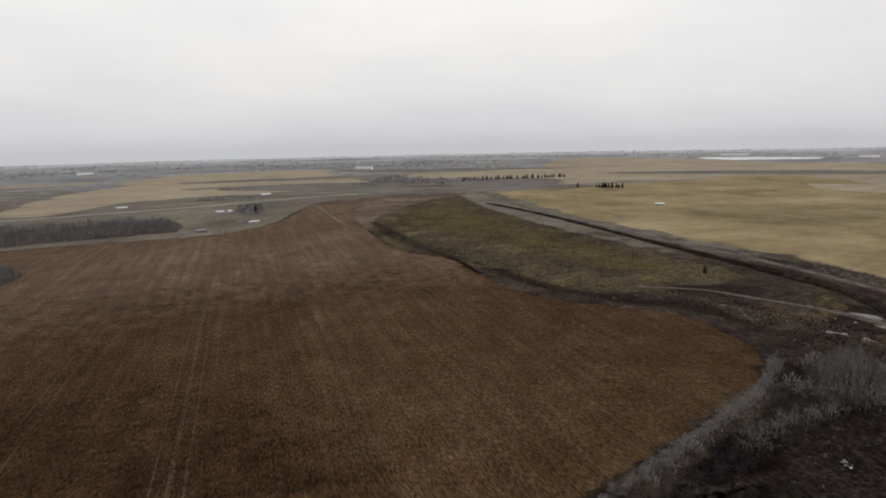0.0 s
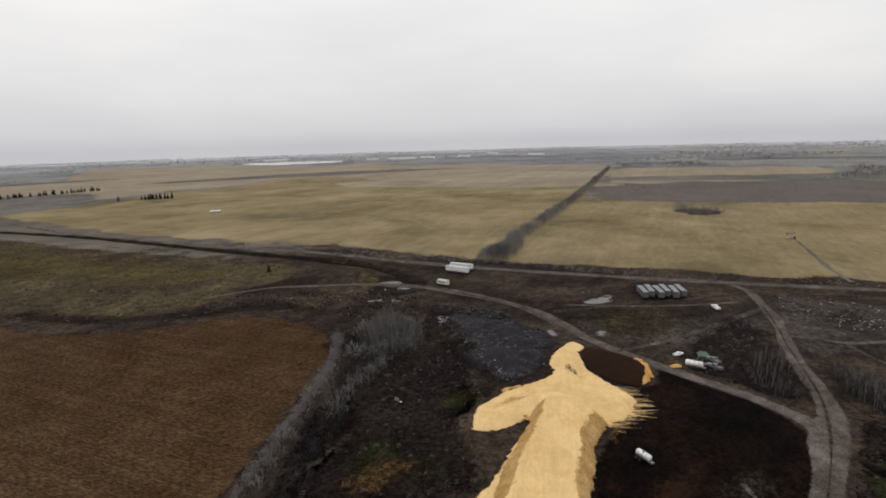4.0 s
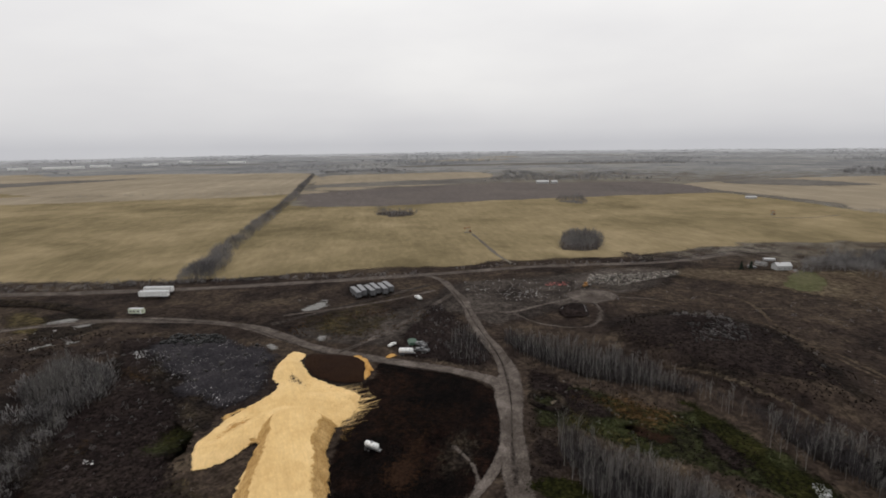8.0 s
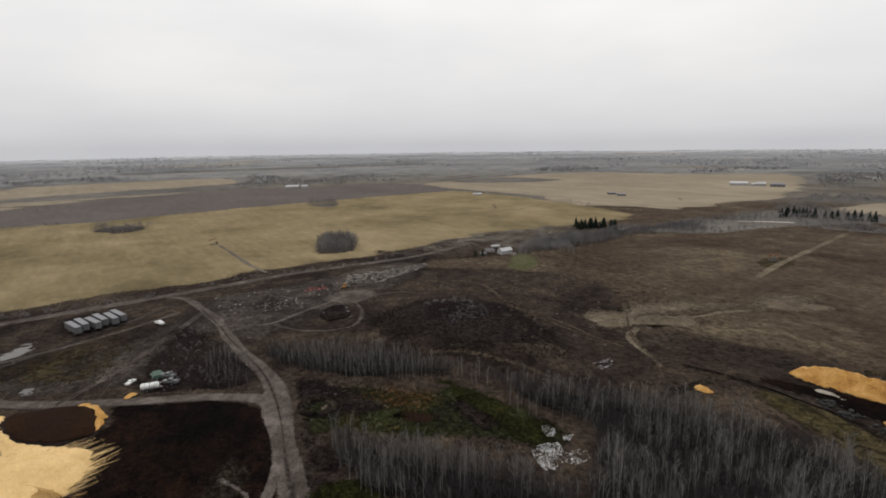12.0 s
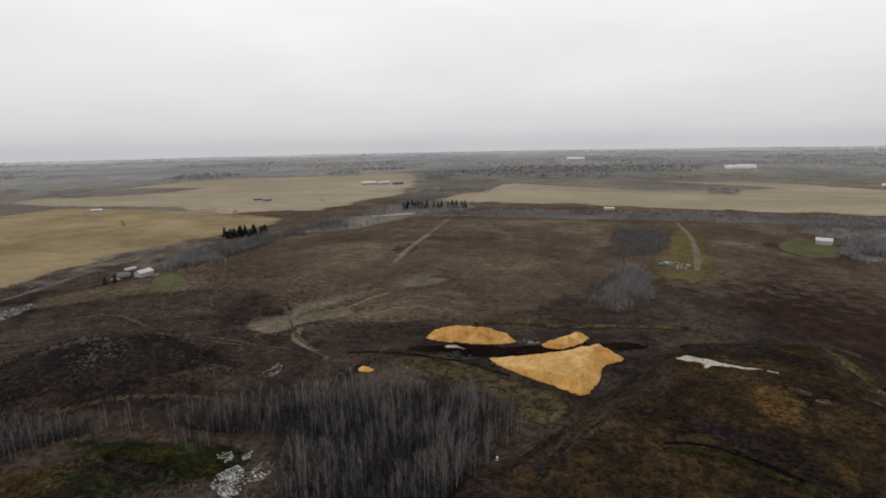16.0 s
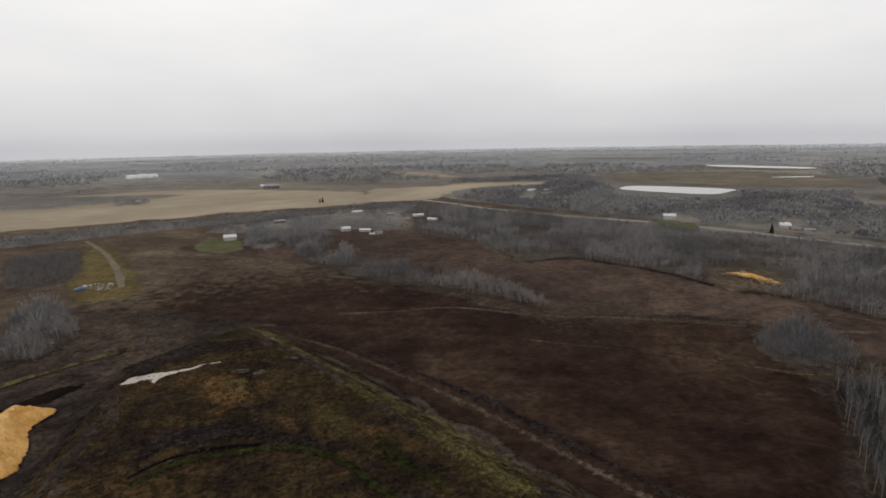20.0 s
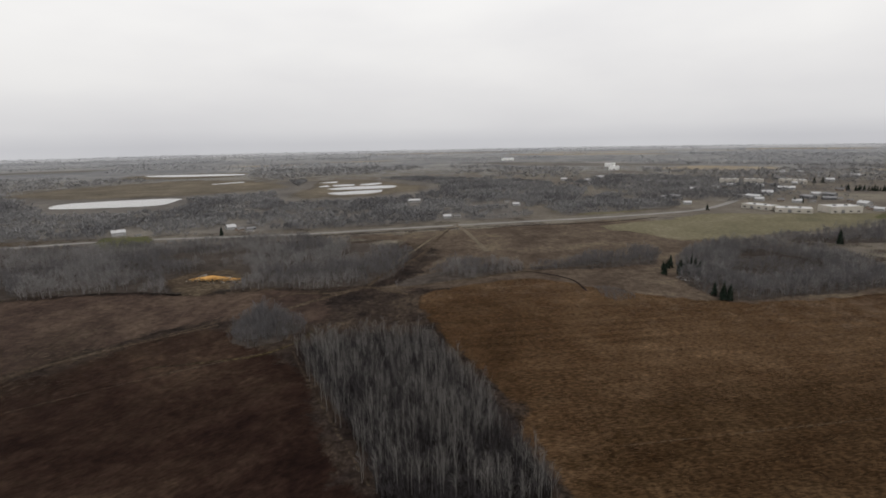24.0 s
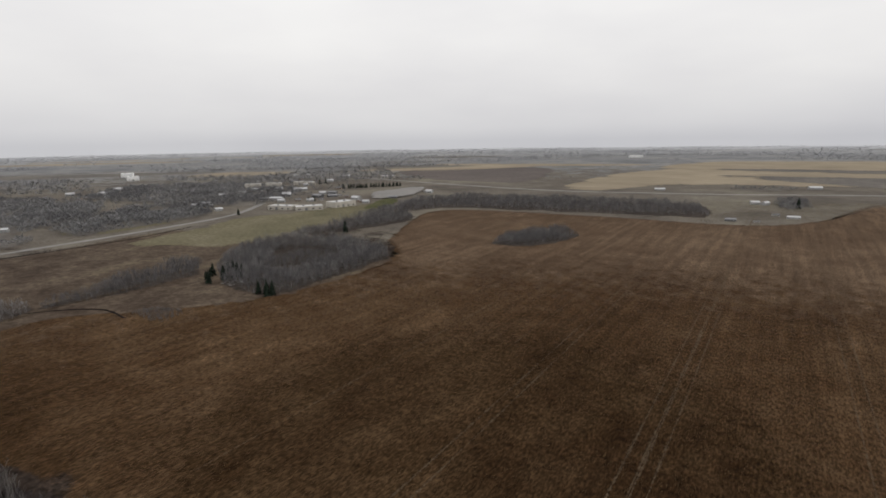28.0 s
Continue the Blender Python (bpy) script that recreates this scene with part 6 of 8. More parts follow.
def rod(a, b, r, sides=8, r2=None):
    bm = bmesh.new()
    a, b = Vector(a), Vector(b)
    bmesh.ops.create_cone(bm, cap_ends=True, segments=sides, radius1=r, radius2=r if r2 is None else r2, depth=(b - a).length,
                          matrix=Matrix.Translation((a + b) / 2) @ (b - a).to_track_quat("Z", "Y").to_matrix().to_4x4())
    return bm


def thing(name, label, category, group=""):
    return tagged(new(name), label, category, group, "thing")


def at(ob, xy, turn, z=None):
    """Sets a thing down on the ground."""
    h = float(relief([xy])[0]) + 0.12 if z is None else z
    ob.matrix_basis = pose(xy[0], xy[1], h, 0, 0, turn)
    return ob


def wheel(parent, x, y, r=0.5, w=0.28):
    t = part("wheel", rod((x, y - w / 2, r), (x, y + w / 2, r), r, 14), "blackrub", parent)
    part("rim", rod((x, y - w / 2 - 0.02, r), (x, y + w / 2 + 0.02, r), r * 0.55, 10), "steel", t, "steel rim")


def box_trailer(name, label, category, body="white", length=15.0, group=""):
    """A parked semi-trailer: box, roof, doors, chassis, wheels and legs."""
    e, h = thing(name, label, category, group), length / 2
    part("body", boxed((-h, h, -1.3, 1.3, 1.15, 3.9), bevel=0.04), body, e)
    part("roof", boxed((-h + 0.03, h - 0.03, -1.27, 1.27, 3.9, 3.96)), "roofgrey" if body == "grey" else "roofwhite", e, "pale aluminium roof")
    for y in (-0.65, 0.65):
        d = part("door", boxed((h, h + 0.05, y - 0.61, y + 0.61, 1.25, 3.8)), body, e)
        part("lock_bar", rod((h + 0.08, y, 1.3), (h + 0.08, y, 3.7), 0.03, 6), "steel", d)
    for i in range(9):
        x = -h + length * (i + 0.5) / 9
        for y in (-1.32, 1.32):
            part("rib", boxed((x - 0.04, x + 0.04, y - 0.02, y + 0.02, 1.2, 3.85)), "steel", e)
    part("chassis", boxed((-h, h, -0.5, -0.38, 0.85, 1.14), (-h, h, 0.38, 0.5, 0.85, 1.14)), "steel", e, "dark steel chassis beams")
    for x in (h - 1.4, h - 2.7):
        for y in (-1.05, 1.05):
            wheel(e, x, y)
    for y in (-0.9, 0.9):
        part("landing_leg", boxed((-h + 2.9, -h + 3.05, y - 0.07, y + 0.07, 0.02, 1.14), (-h + 2.8, -h + 3.15, y - 0.15, y + 0.15, 0, 0.06)), "steel", e)
    return e


def bearing(a, b):
    return math.degrees(math.atan2(b[1] - a[1], b[0] - a[0]))


# two white trailers and the caravan by the road
A, B = (231, 219), (234, 205)
C = ((A[0] + B[0]) / 2, (A[1] + B[1]) / 2)
office = box_trailer("white_trailer", "long white box trailer parked on dark ground", "trailer", length=15.5, group="white trailers by the road")
at(office, C, bearing(A, B))
away = Vector(C).normalized() * 10
shift = (Vector(B) - Vector(A)).normalized() * 3
copy_thing(office, pose(C[0] + away.x + shift.x, C[1] + away.y + shift.y, 0.12, 0, 0, bearing(A, B) + 2))

caravan = thing("caravan", "pale green caravan with a drawbar beside the road", "caravan")
part("body", boxed((-3.8, 3.8, -1.25, 1.25, 0.6, 3.0), bevel=0.25), "mint", caravan)
part("roof", boxed((-3.5, 3.5, -1.1, 1.1, 2.98, 3.1), bevel=0.05), "roofwhite", caravan)
for x in (-2.4, -0.6, 1.6):
    w = part("window", boxed((x - 0.5, x + 0.5, -1.29, -1.24, 1.6, 2.3)), "white", caravan)
    part("pane", boxed((x - 0.43, x + 0.43, -1.31, -1.285, 1.66, 2.24)), "pane", w)
part("door", boxed((2.5, 3.2, -1.29, -1.24, 0.75, 2.5)), "white", caravan)
part("drawbar", boxed((-5.2, -3.7, -0.08, 0.08, 0.55, 0.7), (-5.3, -5.1, -0.15, 0.15, 0.5, 0.75)), "steel", caravan)
for y in (-1.1, 1.1):
    wheel(caravan, 0.3, y, 0.38, 0.22)
A, B = (206, 204), (207, 195)
at(caravan, ((A[0] + B[0]) / 2, (A[1] + B[1]) / 2), bearing(A, B))

# the row of parked grey trailers
A, B = (248, 100), (261, 86)
row = Vector(B) - Vector(A)
TIP, TAIL = (261, 86), (284, 103)
lie = bearing(TAIL, TIP)
parked = box_trailer("semi_trailer", "grey box semi-trailer parked in a tight row", "trailer", "grey", 13.0, "semi-trailers parked in a row")
for i in range(6):
    p = Vector(A) + row * (i / 5) - Vector((math.cos(radians(lie)), math.sin(radians(lie)))) * (7.2 + (0, 1.6, -0.8, 1.3, -1.2, 0.6)[i])
    m = pose(p.x, p.y, 0.12, 0, 0, lie + (1.5, -1.0, 2.5, 0.5, -1.5, 1.0)[i])
    if i:
        copy_thing(parked, m)
    else:
        parked.matrix_basis = m


def pickup(name, label, category, body="white", group=""):
    e = thing(name, label, category, group)
    bm = boxed((-2.8, 2.8, -0.98, 0.98, 0.5, 1.08), bevel=0.08)
    part("body", bm, body, e)
    part("bonnet", boxed((1.2, 2.72, -0.9, 0.9, 1.05, 1.22), bevel=0.06), body, e)
    cab = boxed((-0.7, 1.3, -0.9, 0.9, 1.05, 1.85))
    for v in cab.verts:
        if v.co.z > 1.5:
            v.co.x = -0.55 if v.co.x < 0 else 0.55
            v.co.y *= 0.86
    part("cab", cab, body, e)
    part("windscreen", boxed((0.85, 0.9, -0.72, 0.72, 1.3, 1.72)), "pane", e, "dark windscreen")
    for y in (-0.87, 0.87):
        part("side_window", boxed((-0.5, 0.5, y - 0.02, y + 0.02, 1.32, 1.7)), "pane", e)
    part("bed", boxed((-2.7, -0.75, -0.92, -0.85, 1.05, 1.35), (-2.7, -0.75, 0.85, 0.92, 1.05, 1.35), (-2.76, -2.7, -0.92, 0.92, 1.05, 1.35)), body, e)
    for x in (-1.75, 1.75):
        for y in (-0.88, 0.88):
            wheel(e, x, y, 0.38, 0.24)
    for y in (-0.65, 0.65):
        part("headlight", boxed((2.78, 2.83, y - 0.15, y + 0.15, 0.85, 1.0)), "roofwhite", e)
    return e


truck = pickup("pickup_truck", "white pickup truck parked in the yard", "pickup", group="pickup trucks")
at(truck, (255, 70), 40)
small = copy_thing(truck, pose(*(189.8, 63.5), 0.12, 0, 0, -20))
small.scale = (0.72, 0.72, 0.72)
dark_car = pickup("pickup_truck", "dark old pickup among scrap", "pickup", "steel", "pickup trucks")
at(dark_car, (191.8, 52.0), 60)
copy_thing(dark_car, pose(*(186.3, 49.9), 0.12, 0, 0, 75))


def tank_trailer(name, label, length, r, body="white"):
    e, h = thing(name, label, "tank trailer"), length / 2
    z = 1.0 + r
    bm = rod((-h + 0.3, 0, z), (h - 0.3, 0, z), r, 20)
    part("tank", bm, body, e, "", True)
    for s in (-1, 1):
        part("end_cap", rod((s * (h - 0.3), 0, z), (s * h, 0, z), r, 20, r * 0.6), body, e)
    part("hatch", rod((0, 0, z + r - 0.05), (0, 0, z + r + 0.25), 0.35, 12), "steel", e, "round steel hatch")
    for x in (-h * 0.5, 0, h * 0.5):
        part("band", rod((x - 0.04, 0, z), (x + 0.04, 0, z), r + 0.015, 20), "steel", e)
    part("chassis", boxed((-h, h + 0.8, -0.5, 0.5, 0.75, 1.0)), "steel", e)
    for x in (-h * 0.7, -h * 0.7 + 1.05):
        for y in (-0.9, 0.9):
            wheel(e, x, y, 0.45)
    return e


A, B = (181.4, 58.1), (182.4, 52.5)
at(tank_trailer("tank_trailer", "white tank trailer parked among scrap", 5.6, 0.95), ((A[0] + B[0]) / 2, (A[1] + B[1]) / 2), bearing(A, B))
A, B = (119.0, 48.1), (117.8, 44.4)
at(tank_trailer("tank_trailer", "small white tank trailer on black soil", 4.2, 0.75), ((A[0] + B[0]) / 2, (A[1] + B[1]) / 2), bearing(A, B))


# ---- buildings ----
def house(name, label, category, length=12.0, width=8.0, height=3.0, wall="siding", roof="shingle", pitch=0.45, group="", windows=3, chimney=True):
    """A gabled building: walls, two roof slopes, doors, windows with panes, chimney."""
    e, h, w, top = thing(name, label, category, group), length / 2, width / 2, height + width / 2 * pitch
    bm = boxed((-h, h, -w, w, 0, height))
    for s in (-h, h):
        v = [bm.verts.new(c) for c in ((s, -w, height), (s, w, height), (s, 0, top))]
        bm.faces.new(v)
    part("wall", bm, wall, e)
    for s in (-1, 1):
        bm = bmesh.new()
        o = 0.45
        low = height - o * pitch
        v = [bm.verts.new(c) for c in ((-h - o, s * (w + o), low), (h + o, s * (w + o), low), (h + o, 0, top + 0.03), (-h - o, 0, top + 0.03))]
        f = bm.faces.new(v)
        ext = bmesh.ops.extrude_face_region(bm, geom=[f])
        for q in ext["geom"]:
            if isinstance(q, bmesh.types.BMVert):
                q.co.z += 0.16
        part("roof", bm, roof, e)
    for s in (-1, 1):
        for i in range(windows):
            x = -h + length * (i + 0.5) / windows
            if s < 0 and i == windows // 2:
                part("door", boxed((x - 0.5, x + 0.5, -w - 0.06, -w, 0.1, 2.15)), "brick", e)
                continue
            f = part("window", boxed((x - 0.65, x + 0.65, s * w - 0.05, s * w + 0.05, 0.95, 2.15)), "white", e)
            part("pane", boxed((x - 0.55, x + 0.55, s * w - 0.07, s * w + 0.07, 1.05, 2.05)), "pane", f)
    if chimney:
        part("chimney", boxed((h * 0.3, h * 0.3 + 0.7, 0.5, 1.2, height, top + 0.9)), "brick", e)
    return e


def hall(name, label, length, width, height, wall="concrete", roof="roofwhite", group=""):
    """A flat-roofed commercial building with parapet, doors and window strips."""
    e, h, w = thing(name, label, "building", group), length / 2, width / 2
    part("wall", boxed((-h, h, -w, w, 0, height)), wall, e)
    part("roof", boxed((-h + 0.4, h - 0.4, -w + 0.4, w - 0.4, height, height + 0.1)), roof, e, "pale flat roof")
    part("parapet", boxed((-h, h, -w, -w + 0.35, height, height + 0.5), (-h, h, w - 0.35, w, height, height + 0.5), (-h, -h + 0.35, -w + 0.35, w - 0.35, height, height + 0.5), (h - 0.35, h, -w + 0.35, w - 0.35, height, height + 0.5)), wall, e)
    n = max(3, int(length / 7))
    for i in range(n):
        x = -h + length * (i + 0.5) / n
        for s in (-1, 1):
            if i % 3 == 1:
                part("loading_door", boxed((x - 1.6, x + 1.6, s * w - 0.08, s * w + 0.08, 0.1, min(3.4, height - 0.5))), "steel", e)
            else:
                part("window", boxed((x - 1.4, x + 1.4, s * w - 0.08, s * w + 0.08, 1.2, 2.4)), "pane", e)
    for x in (-h * 0.4, h * 0.35):
        part("roof_unit", boxed((x - 1.2, x + 1.2, -1, 1, height + 0.1, height + 1.3)), "steel", e)
    return e


def facing(p):
    return math.degrees(math.atan2(p[1], p[0])) + 90


HOMES = [house("house", "small pale house with a grey shingle roof", "house", 12, 8, 3.0, group="houses"),
         house("house", "white farmhouse with a pale metal roof", "house", 14, 9, 4.2, "clad", "roofwhite", 0.55, "houses"),
         house("house", "brown house with a dark shingle roof", "house", 11, 9, 3.0, "brick", "shingle", 0.5, "houses"),
         house("barn", "white metal-clad farm shed", "barn", 22, 11, 3.6, "clad", "roofwhite", 0.35, "barns", chimney=False),
         house("barn", "grey metal-clad farm shed", "barn", 18, 10, 3.6, "grey", "roofgrey", 0.35, "barns", chimney=False)]
USED = [False] * len(HOMES)


def put(kind, p, turn=0.0, size=1.0):
    h = HOMES[kind]
    size *= 0.66
    m = pose(p[0], p[1], float(relief([p])[0]) + 0.1, 0, 0, facing(p) + turn)
    if USED[kind]:
        c = copy_thing(h, m)
    else:
        c, USED[kind] = h, True
        h.matrix_basis = m
    c.scale = (size, size, size)


# the farm by the golden field, seen with its yard
put(1, (354, -138), 35)
put(0, (364, -130), -20, 0.8)
put(3, (380, -140), 20, 0.45)
put(4, (414, -275), 10, 0.7)
put(2, (347, -142), 60, 0.5)
put(4, (356, -122), -15, 0.4)
# farms behind the pasture
for k, p, a, z in ((3, (222, -600), 5, 0.8), (0, (192, -580), 40, 0.7), (1, (12, -480), 0, 1.1), (4, (-35, -565), 15, 0.9), (0, (-111, -450), 25, 0.9), (3, (-106, -450), -20, 0.35), (3, (-126, -604), 20, 0.7), (4, (-155, -563), -10, 0.7), (4, (-55, -1027), 3, 2.2), (4, (696, -458), 20, 1.0),):
    put(k, p, a, z)
# farms between the woods
for k, p, a, z in ((3, (-179, -539), 15, 0.8), (0, (-162, -525), 40, 0.7), (3, (-183, -504), -30, 0.7), (4, (-154, -564), 20, 0.6), (3, (-124, -602), 15, 0.7), (2, (-103, -598), 30, 0.8), (3, (-50, -1042), 3, 1.9), (1, (-88, -480), 20, 0.9), (3, (-104, -469), -15, 0.7)):
    put(k, p, a, z)
# farms along the country road
for k, p, a, z in ((1, (-395, -398), 5, 1.2), (0, (-394, -376), 40, 0.6), (1, (-445, -316), 30, 0.9), (0, (-440, -301), -30, 0.8), (4, (-441, -291), 20, 0.7), (2, (-369, -321), 20, 0.6), (3, (-675, -195), 10, 1.1), (1, (-533, -118), 10, 0.9), (0, (-539, -109), 20, 1.0), (0, (-677, -71), 30, 0.9), (1, (-644, -55), -20, 0.9), (3, (-426, -718), 10, 1.0), (4, (-448, -709), 30, 0.9),):
    put(k, p, a, z)
# farmstead at the stubble field
for k, p, a, z in ((1, (-288, 666), 15, 1.0), (1, (-278, 670), 60, 1.0), (0, (-231, 583), 30, 0.8), (3, (-212, 576), 5, 0.75), (4, (-244, 517), 5, 0.8), (3, (-314, 919), 20, 1.2), (0, (-224, 526), 30, 0.6), (3, (-462, 745), 5, 1.0), (3, (276, 666), 5, 0.8),):
    put(k, p, a, z)
# farms beyond the pale fields
for k, p, a, z in ((4, (719, -456), 20, 1.0), (3, (789, -260), 10, 0.9), (3, (780, -751), 5, 1.9), (1, (758, -778), 20, 1.5), (4, (732, -787), 5, 1.8), (1, (762, -766), 40, 1.2),):
    put(k, p, a, z)
# farm beyond the golden field
for k, p, a, z in ((3, (1054, 29), 5, 1.6), (1, (1055, 7), 25, 1.3),):
    put(k, p, a, z)
# houses by the country road
for k, p, a, z in ((2, (-435, -299), 30, 0.9), (0, (-429, -284), -20, 0.8), (1, (-441, -312), 10, 0.9),):
    put(k, p, a, z)

# the town
rng = np.random.RandomState(9)
for i, p in enumerate(((-968, 28), (-952, 48), (-959, 12), (-1009, 148), (-978, 164), (-1025, 139), (-960, 187), (-728, 131), (-712, 143), (-846, 192), (-855, 199), (-966, 219), (-892, 226), (-890, 235),
                       (-899, 247), (-908, 259), (-906, 268), (-966, -81), (-960, -55), (-712, 237), (-709, 259), (-693, 271), (-697, 288), (-728, 319), (-734, 333), (-776, 324), (-711, 334),
                       (-1124, 325), (-1226, 380), (-1256, 429), (-1167, 441), (-1190, 500), (-1081, 483), (-624, 321), (-671, 375), (-652, 378), (-691, 462), (-678, 460))):
    put((0, 1, 2, 1, 0, 4)[i % 6], p, rng.uniform(-50, 50), rng.uniform(0.85, 1.3))
for i, p in enumerate(((-1041, 2), (-982, 23), (-1031, 49), (-1086, 72), (-1001, 179), (-1054, 205), (-990, 229), (-727, 134), (-748, 146), (-672, 146), (-929, 328), (-987, 364), (-958, 368), (-1214, 490), (-1259, 489), (-1228, 445), (-773, 339), (-840, 381), (-1105, 522), (-751, 226), (-748, 242), (-785, 270), (-739, 301), (-636, 320), (-665, 327), (-820, 290), (-860, 320), (-905, 300), (-1060, 380), (-1120, 420), (-1010, 440))):
    put((1, 0, 3, 1, 4, 2)[i % 6], p, rng.uniform(-50, 50), rng.uniform(0.9, 1.5))
for p, q, d, t in (((-955, 255), (-945, 280), 14, 9.0), ((-948, 290), (-938, 315), 14, 9.0), ((-985, 355), (-970, 380), 14, 6.0), ((-640, 200), (-615, 220), 16, 4.5), ((-605, 217), (-597, 248), 18, 4.5), ((-600, 260), (-607, 291), 20, 6.5), ((-959, 367), (-956, 383), 25, 6), ((-999, 555), (-992, 582), 30, 6)):
    ln = (Vector(q) - Vector(p)).length
    c = (Vector(p) + Vector(q)) / 2 + ((Vector(p) + Vector(q)) / 2).normalized() * d / 2
    at(hall("commercial_hall", "pale flat-roofed commercial building at the town's edge", ln, d, t, group="commercial halls"), (c.x, c.y), bearing(p, q))
patch("gravel_pad", [(-693, 361), (-746, 405), (-762, 500), (-705, 469), (-648, 400), (-655, 356)], "asphalt", 9, "pale gravel stockpile pad by the town", "pad", soft=9, step=10, rise=rise_to(3.5, 0.4, 2.2, 16.0))

# far works on the horizon
for i, (p, ln) in enumerate(WORKS):
    at(hall("far_hall", "large pale industrial hall on the far plain", ln, 24, 9, "white", "white", "far halls"), p, facing(p) + (i * 37) % 50 - 25, 0.3)

# ---- spruces ----
def spruce(seed, height=12.0):
    rng = np.random.RandomState(seed)
    e = thing("spruce", "dark green spruce with drooping branches", "tree", "spruces")
    part("trunk", rod((0, 0, -0.1), (0, 0, height * 0.95), height * 0.014, 6, 0.02), "log", e)
    vs, fs = [], []
    for i in range(170):
        s = rng.rand() ** 0.85
        z, r = height * (0.08 + 0.9 * s), height * 0.26 * (1 - s) ** 0.8 + 0.15
        th = rng.uniform(0, 2 * np.pi)
        out, side = np.array([math.cos(th), math.sin(th), 0]), np.array([-math.sin(th), math.cos(th), 0])
        a, b = out * 0.05 + [0, 0, z + 0.15 * r], out * r * rng.uniform(0.75, 1.15) + [0, 0, z - 0.25 * r]
        m = (a + b) / 2
        w = r * rng.uniform(0.22, 0.38)
        n = len(vs)
        vs += [a, m + side * w, b, m - side * w, m + [0, 0, -0.35 * r]]
        fs += [(n, n + 1, n + 2), (n, n + 2, n + 3), (n, n + 4, n + 2)]
    crown = new("crown", mesh_from("crown", vs, fs, [M["needle"]]))
    crown.parent = e
    return e


SPRUCE = [spruce(s) for s in range(3)]
PLANTED = [0]


def plant(p, height):
    k = PLANTED[0] % 3
    PLANTED[0] += 1
    m = pose(p[0], p[1], float(relief([p])[0]) + 0.02, 0, 0, PLANTED[0] * 67 % 360)
    if PLANTED[0] <= 3:
        c = SPRUCE[k]
        c.matrix_basis = m
    else:
        c = copy_thing(SPRUCE[k], m)
    c.scale = (height / 12,) * 3


def plant_row(a, b, n, height, seed):
    rng = np.random.RandomState(seed)
    for i in range(n):
        s = (i + rng.uniform(0.2, 0.8)) / n
        plant((a[0] + (b[0] - a[0]) * s + rng.uniform(-4, 4), a[1] + (b[1] - a[1]) * s + rng.uniform(-4, 4)), height * rng.uniform(0.75, 1.15))


plant_row((435, -238), (431, -282), 16, 10, 1)
plant_row((439, -475), (436, -502), 5, 12, 2)
plant_row((441, -489), (382, -533), 18, 12, 3)
plant_row((451, -250), (418, -275), 12, 10, 4)
plant_row((39, 1217), (300, 1281), 46, 10, 5)
plant_row((277, 953), (320, 928), 12, 10, 6)
plant_row((-850, 385), (-818, 494), 34, 9, 7)
plant_row((-276, 75), (-276, 86), 6, 9, 8)
plant_row((-330, 60), (-344, 80), 5, 8, 9)
plant_row((-318, 66), (-324, 80), 4, 9, 10)
for p, h in (((-320, 60), 9), ((-323, 77), 11), ((-430, 199), 12), ((-618, 155), 8), ((-241, 664), 13), ((249, 974), 9), ((-406, -298), 9), ((-105, -734), 8), ((-101, -733), 6), ((350, -114), 6), ((352, -120), 6),
             ((-693, 268), 9), ((-692, 276), 9), ((-978, 404), 11), ((-975, 415), 11), ((159, 311), 6)):
    plant(p, h)


# ---- pump jacks ----
def pump_jack(name, label):
    e = thing(name, label, "pump jack")
    part("skid", boxed((-3.5, 3.2, -0.8, -0.5, 0, 0.3), (-3.5, 3.2, 0.5, 0.8, 0, 0.3), (-3.5, -3.2, -0.8, 0.8, 0.02, 0.28)), "steel", e)
    for y in (-0.7, 0.7):
        part("leg", rod((0.9, y, 0.3), (0, y * 0.3, 4.2), 0.12, 6), "steel", e)
        part("leg", rod((-0.9, y, 0.3), (0, y * 0.3, 4.2), 0.12, 6), "steel", e)
    bm = boxed((-2.8, 2.6, -0.2, 0.2, 4.2, 4.7))
    bmesh.ops.rotate(bm, verts=bm.verts[:], cent=(0, 0, 4.3), matrix=Matrix.Rotation(radians(12), 3, "Y"))
    beam = part("walking_beam", bm, "rustplate", e)
    part("horse_head", boxed((2.4, 3.2, -0.22, 0.22, 2.8, 4.6), bevel=0.15), "rustplate", beam)
    for y in (-0.55, 0.55):
        part("pitman", rod((-2.5, y, 4.7), (-2.2, y, 1.6), 0.08, 6), "steel", e)
        part("counterweight", boxed((-2.9, -1.6, y - 0.15, y + 0.15, 0.8, 2.2), bevel=0.1), "rustplate", e)
    part("gearbox", boxed((-2.4, -1.5, -0.35, 0.35, 0.3, 1.8), bevel=0.05), "steel", e)
    part("motor", boxed((-3.3, -2.7, -0.35, 0.35, 0.3, 0.9), bevel=0.1), "blackrub", e)
    part("polished_rod", rod((2.95, 0, 0.1), (2.95, 0, 2.8), 0.04, 6), "steel", e)
    return e


at(pump_jack("pump_jack", "rusty pump jack on a grassy well pad"), (276, -301), 60)
far_jack = at(pump_jack("pump_jack", "dark pump jack in the golden field"), (617, -226), 20)
at(pump_jack("pump_jack", "small pump jack beside a field track"), (464, 79), 100)
patch("well_pad", [(284, -295), (281, -321), (259, -300), (261, -276)], "olive", 8, "grassy well pad round the pump jack", "pad", soft=5, step=6)
ribbon("road_15", [(458, 74), (405, 54), (370, 41), (346, 29)], 4.5, "pasture", 8, "worn brown track from the well to the road", soft=0.8, cover=0.85)
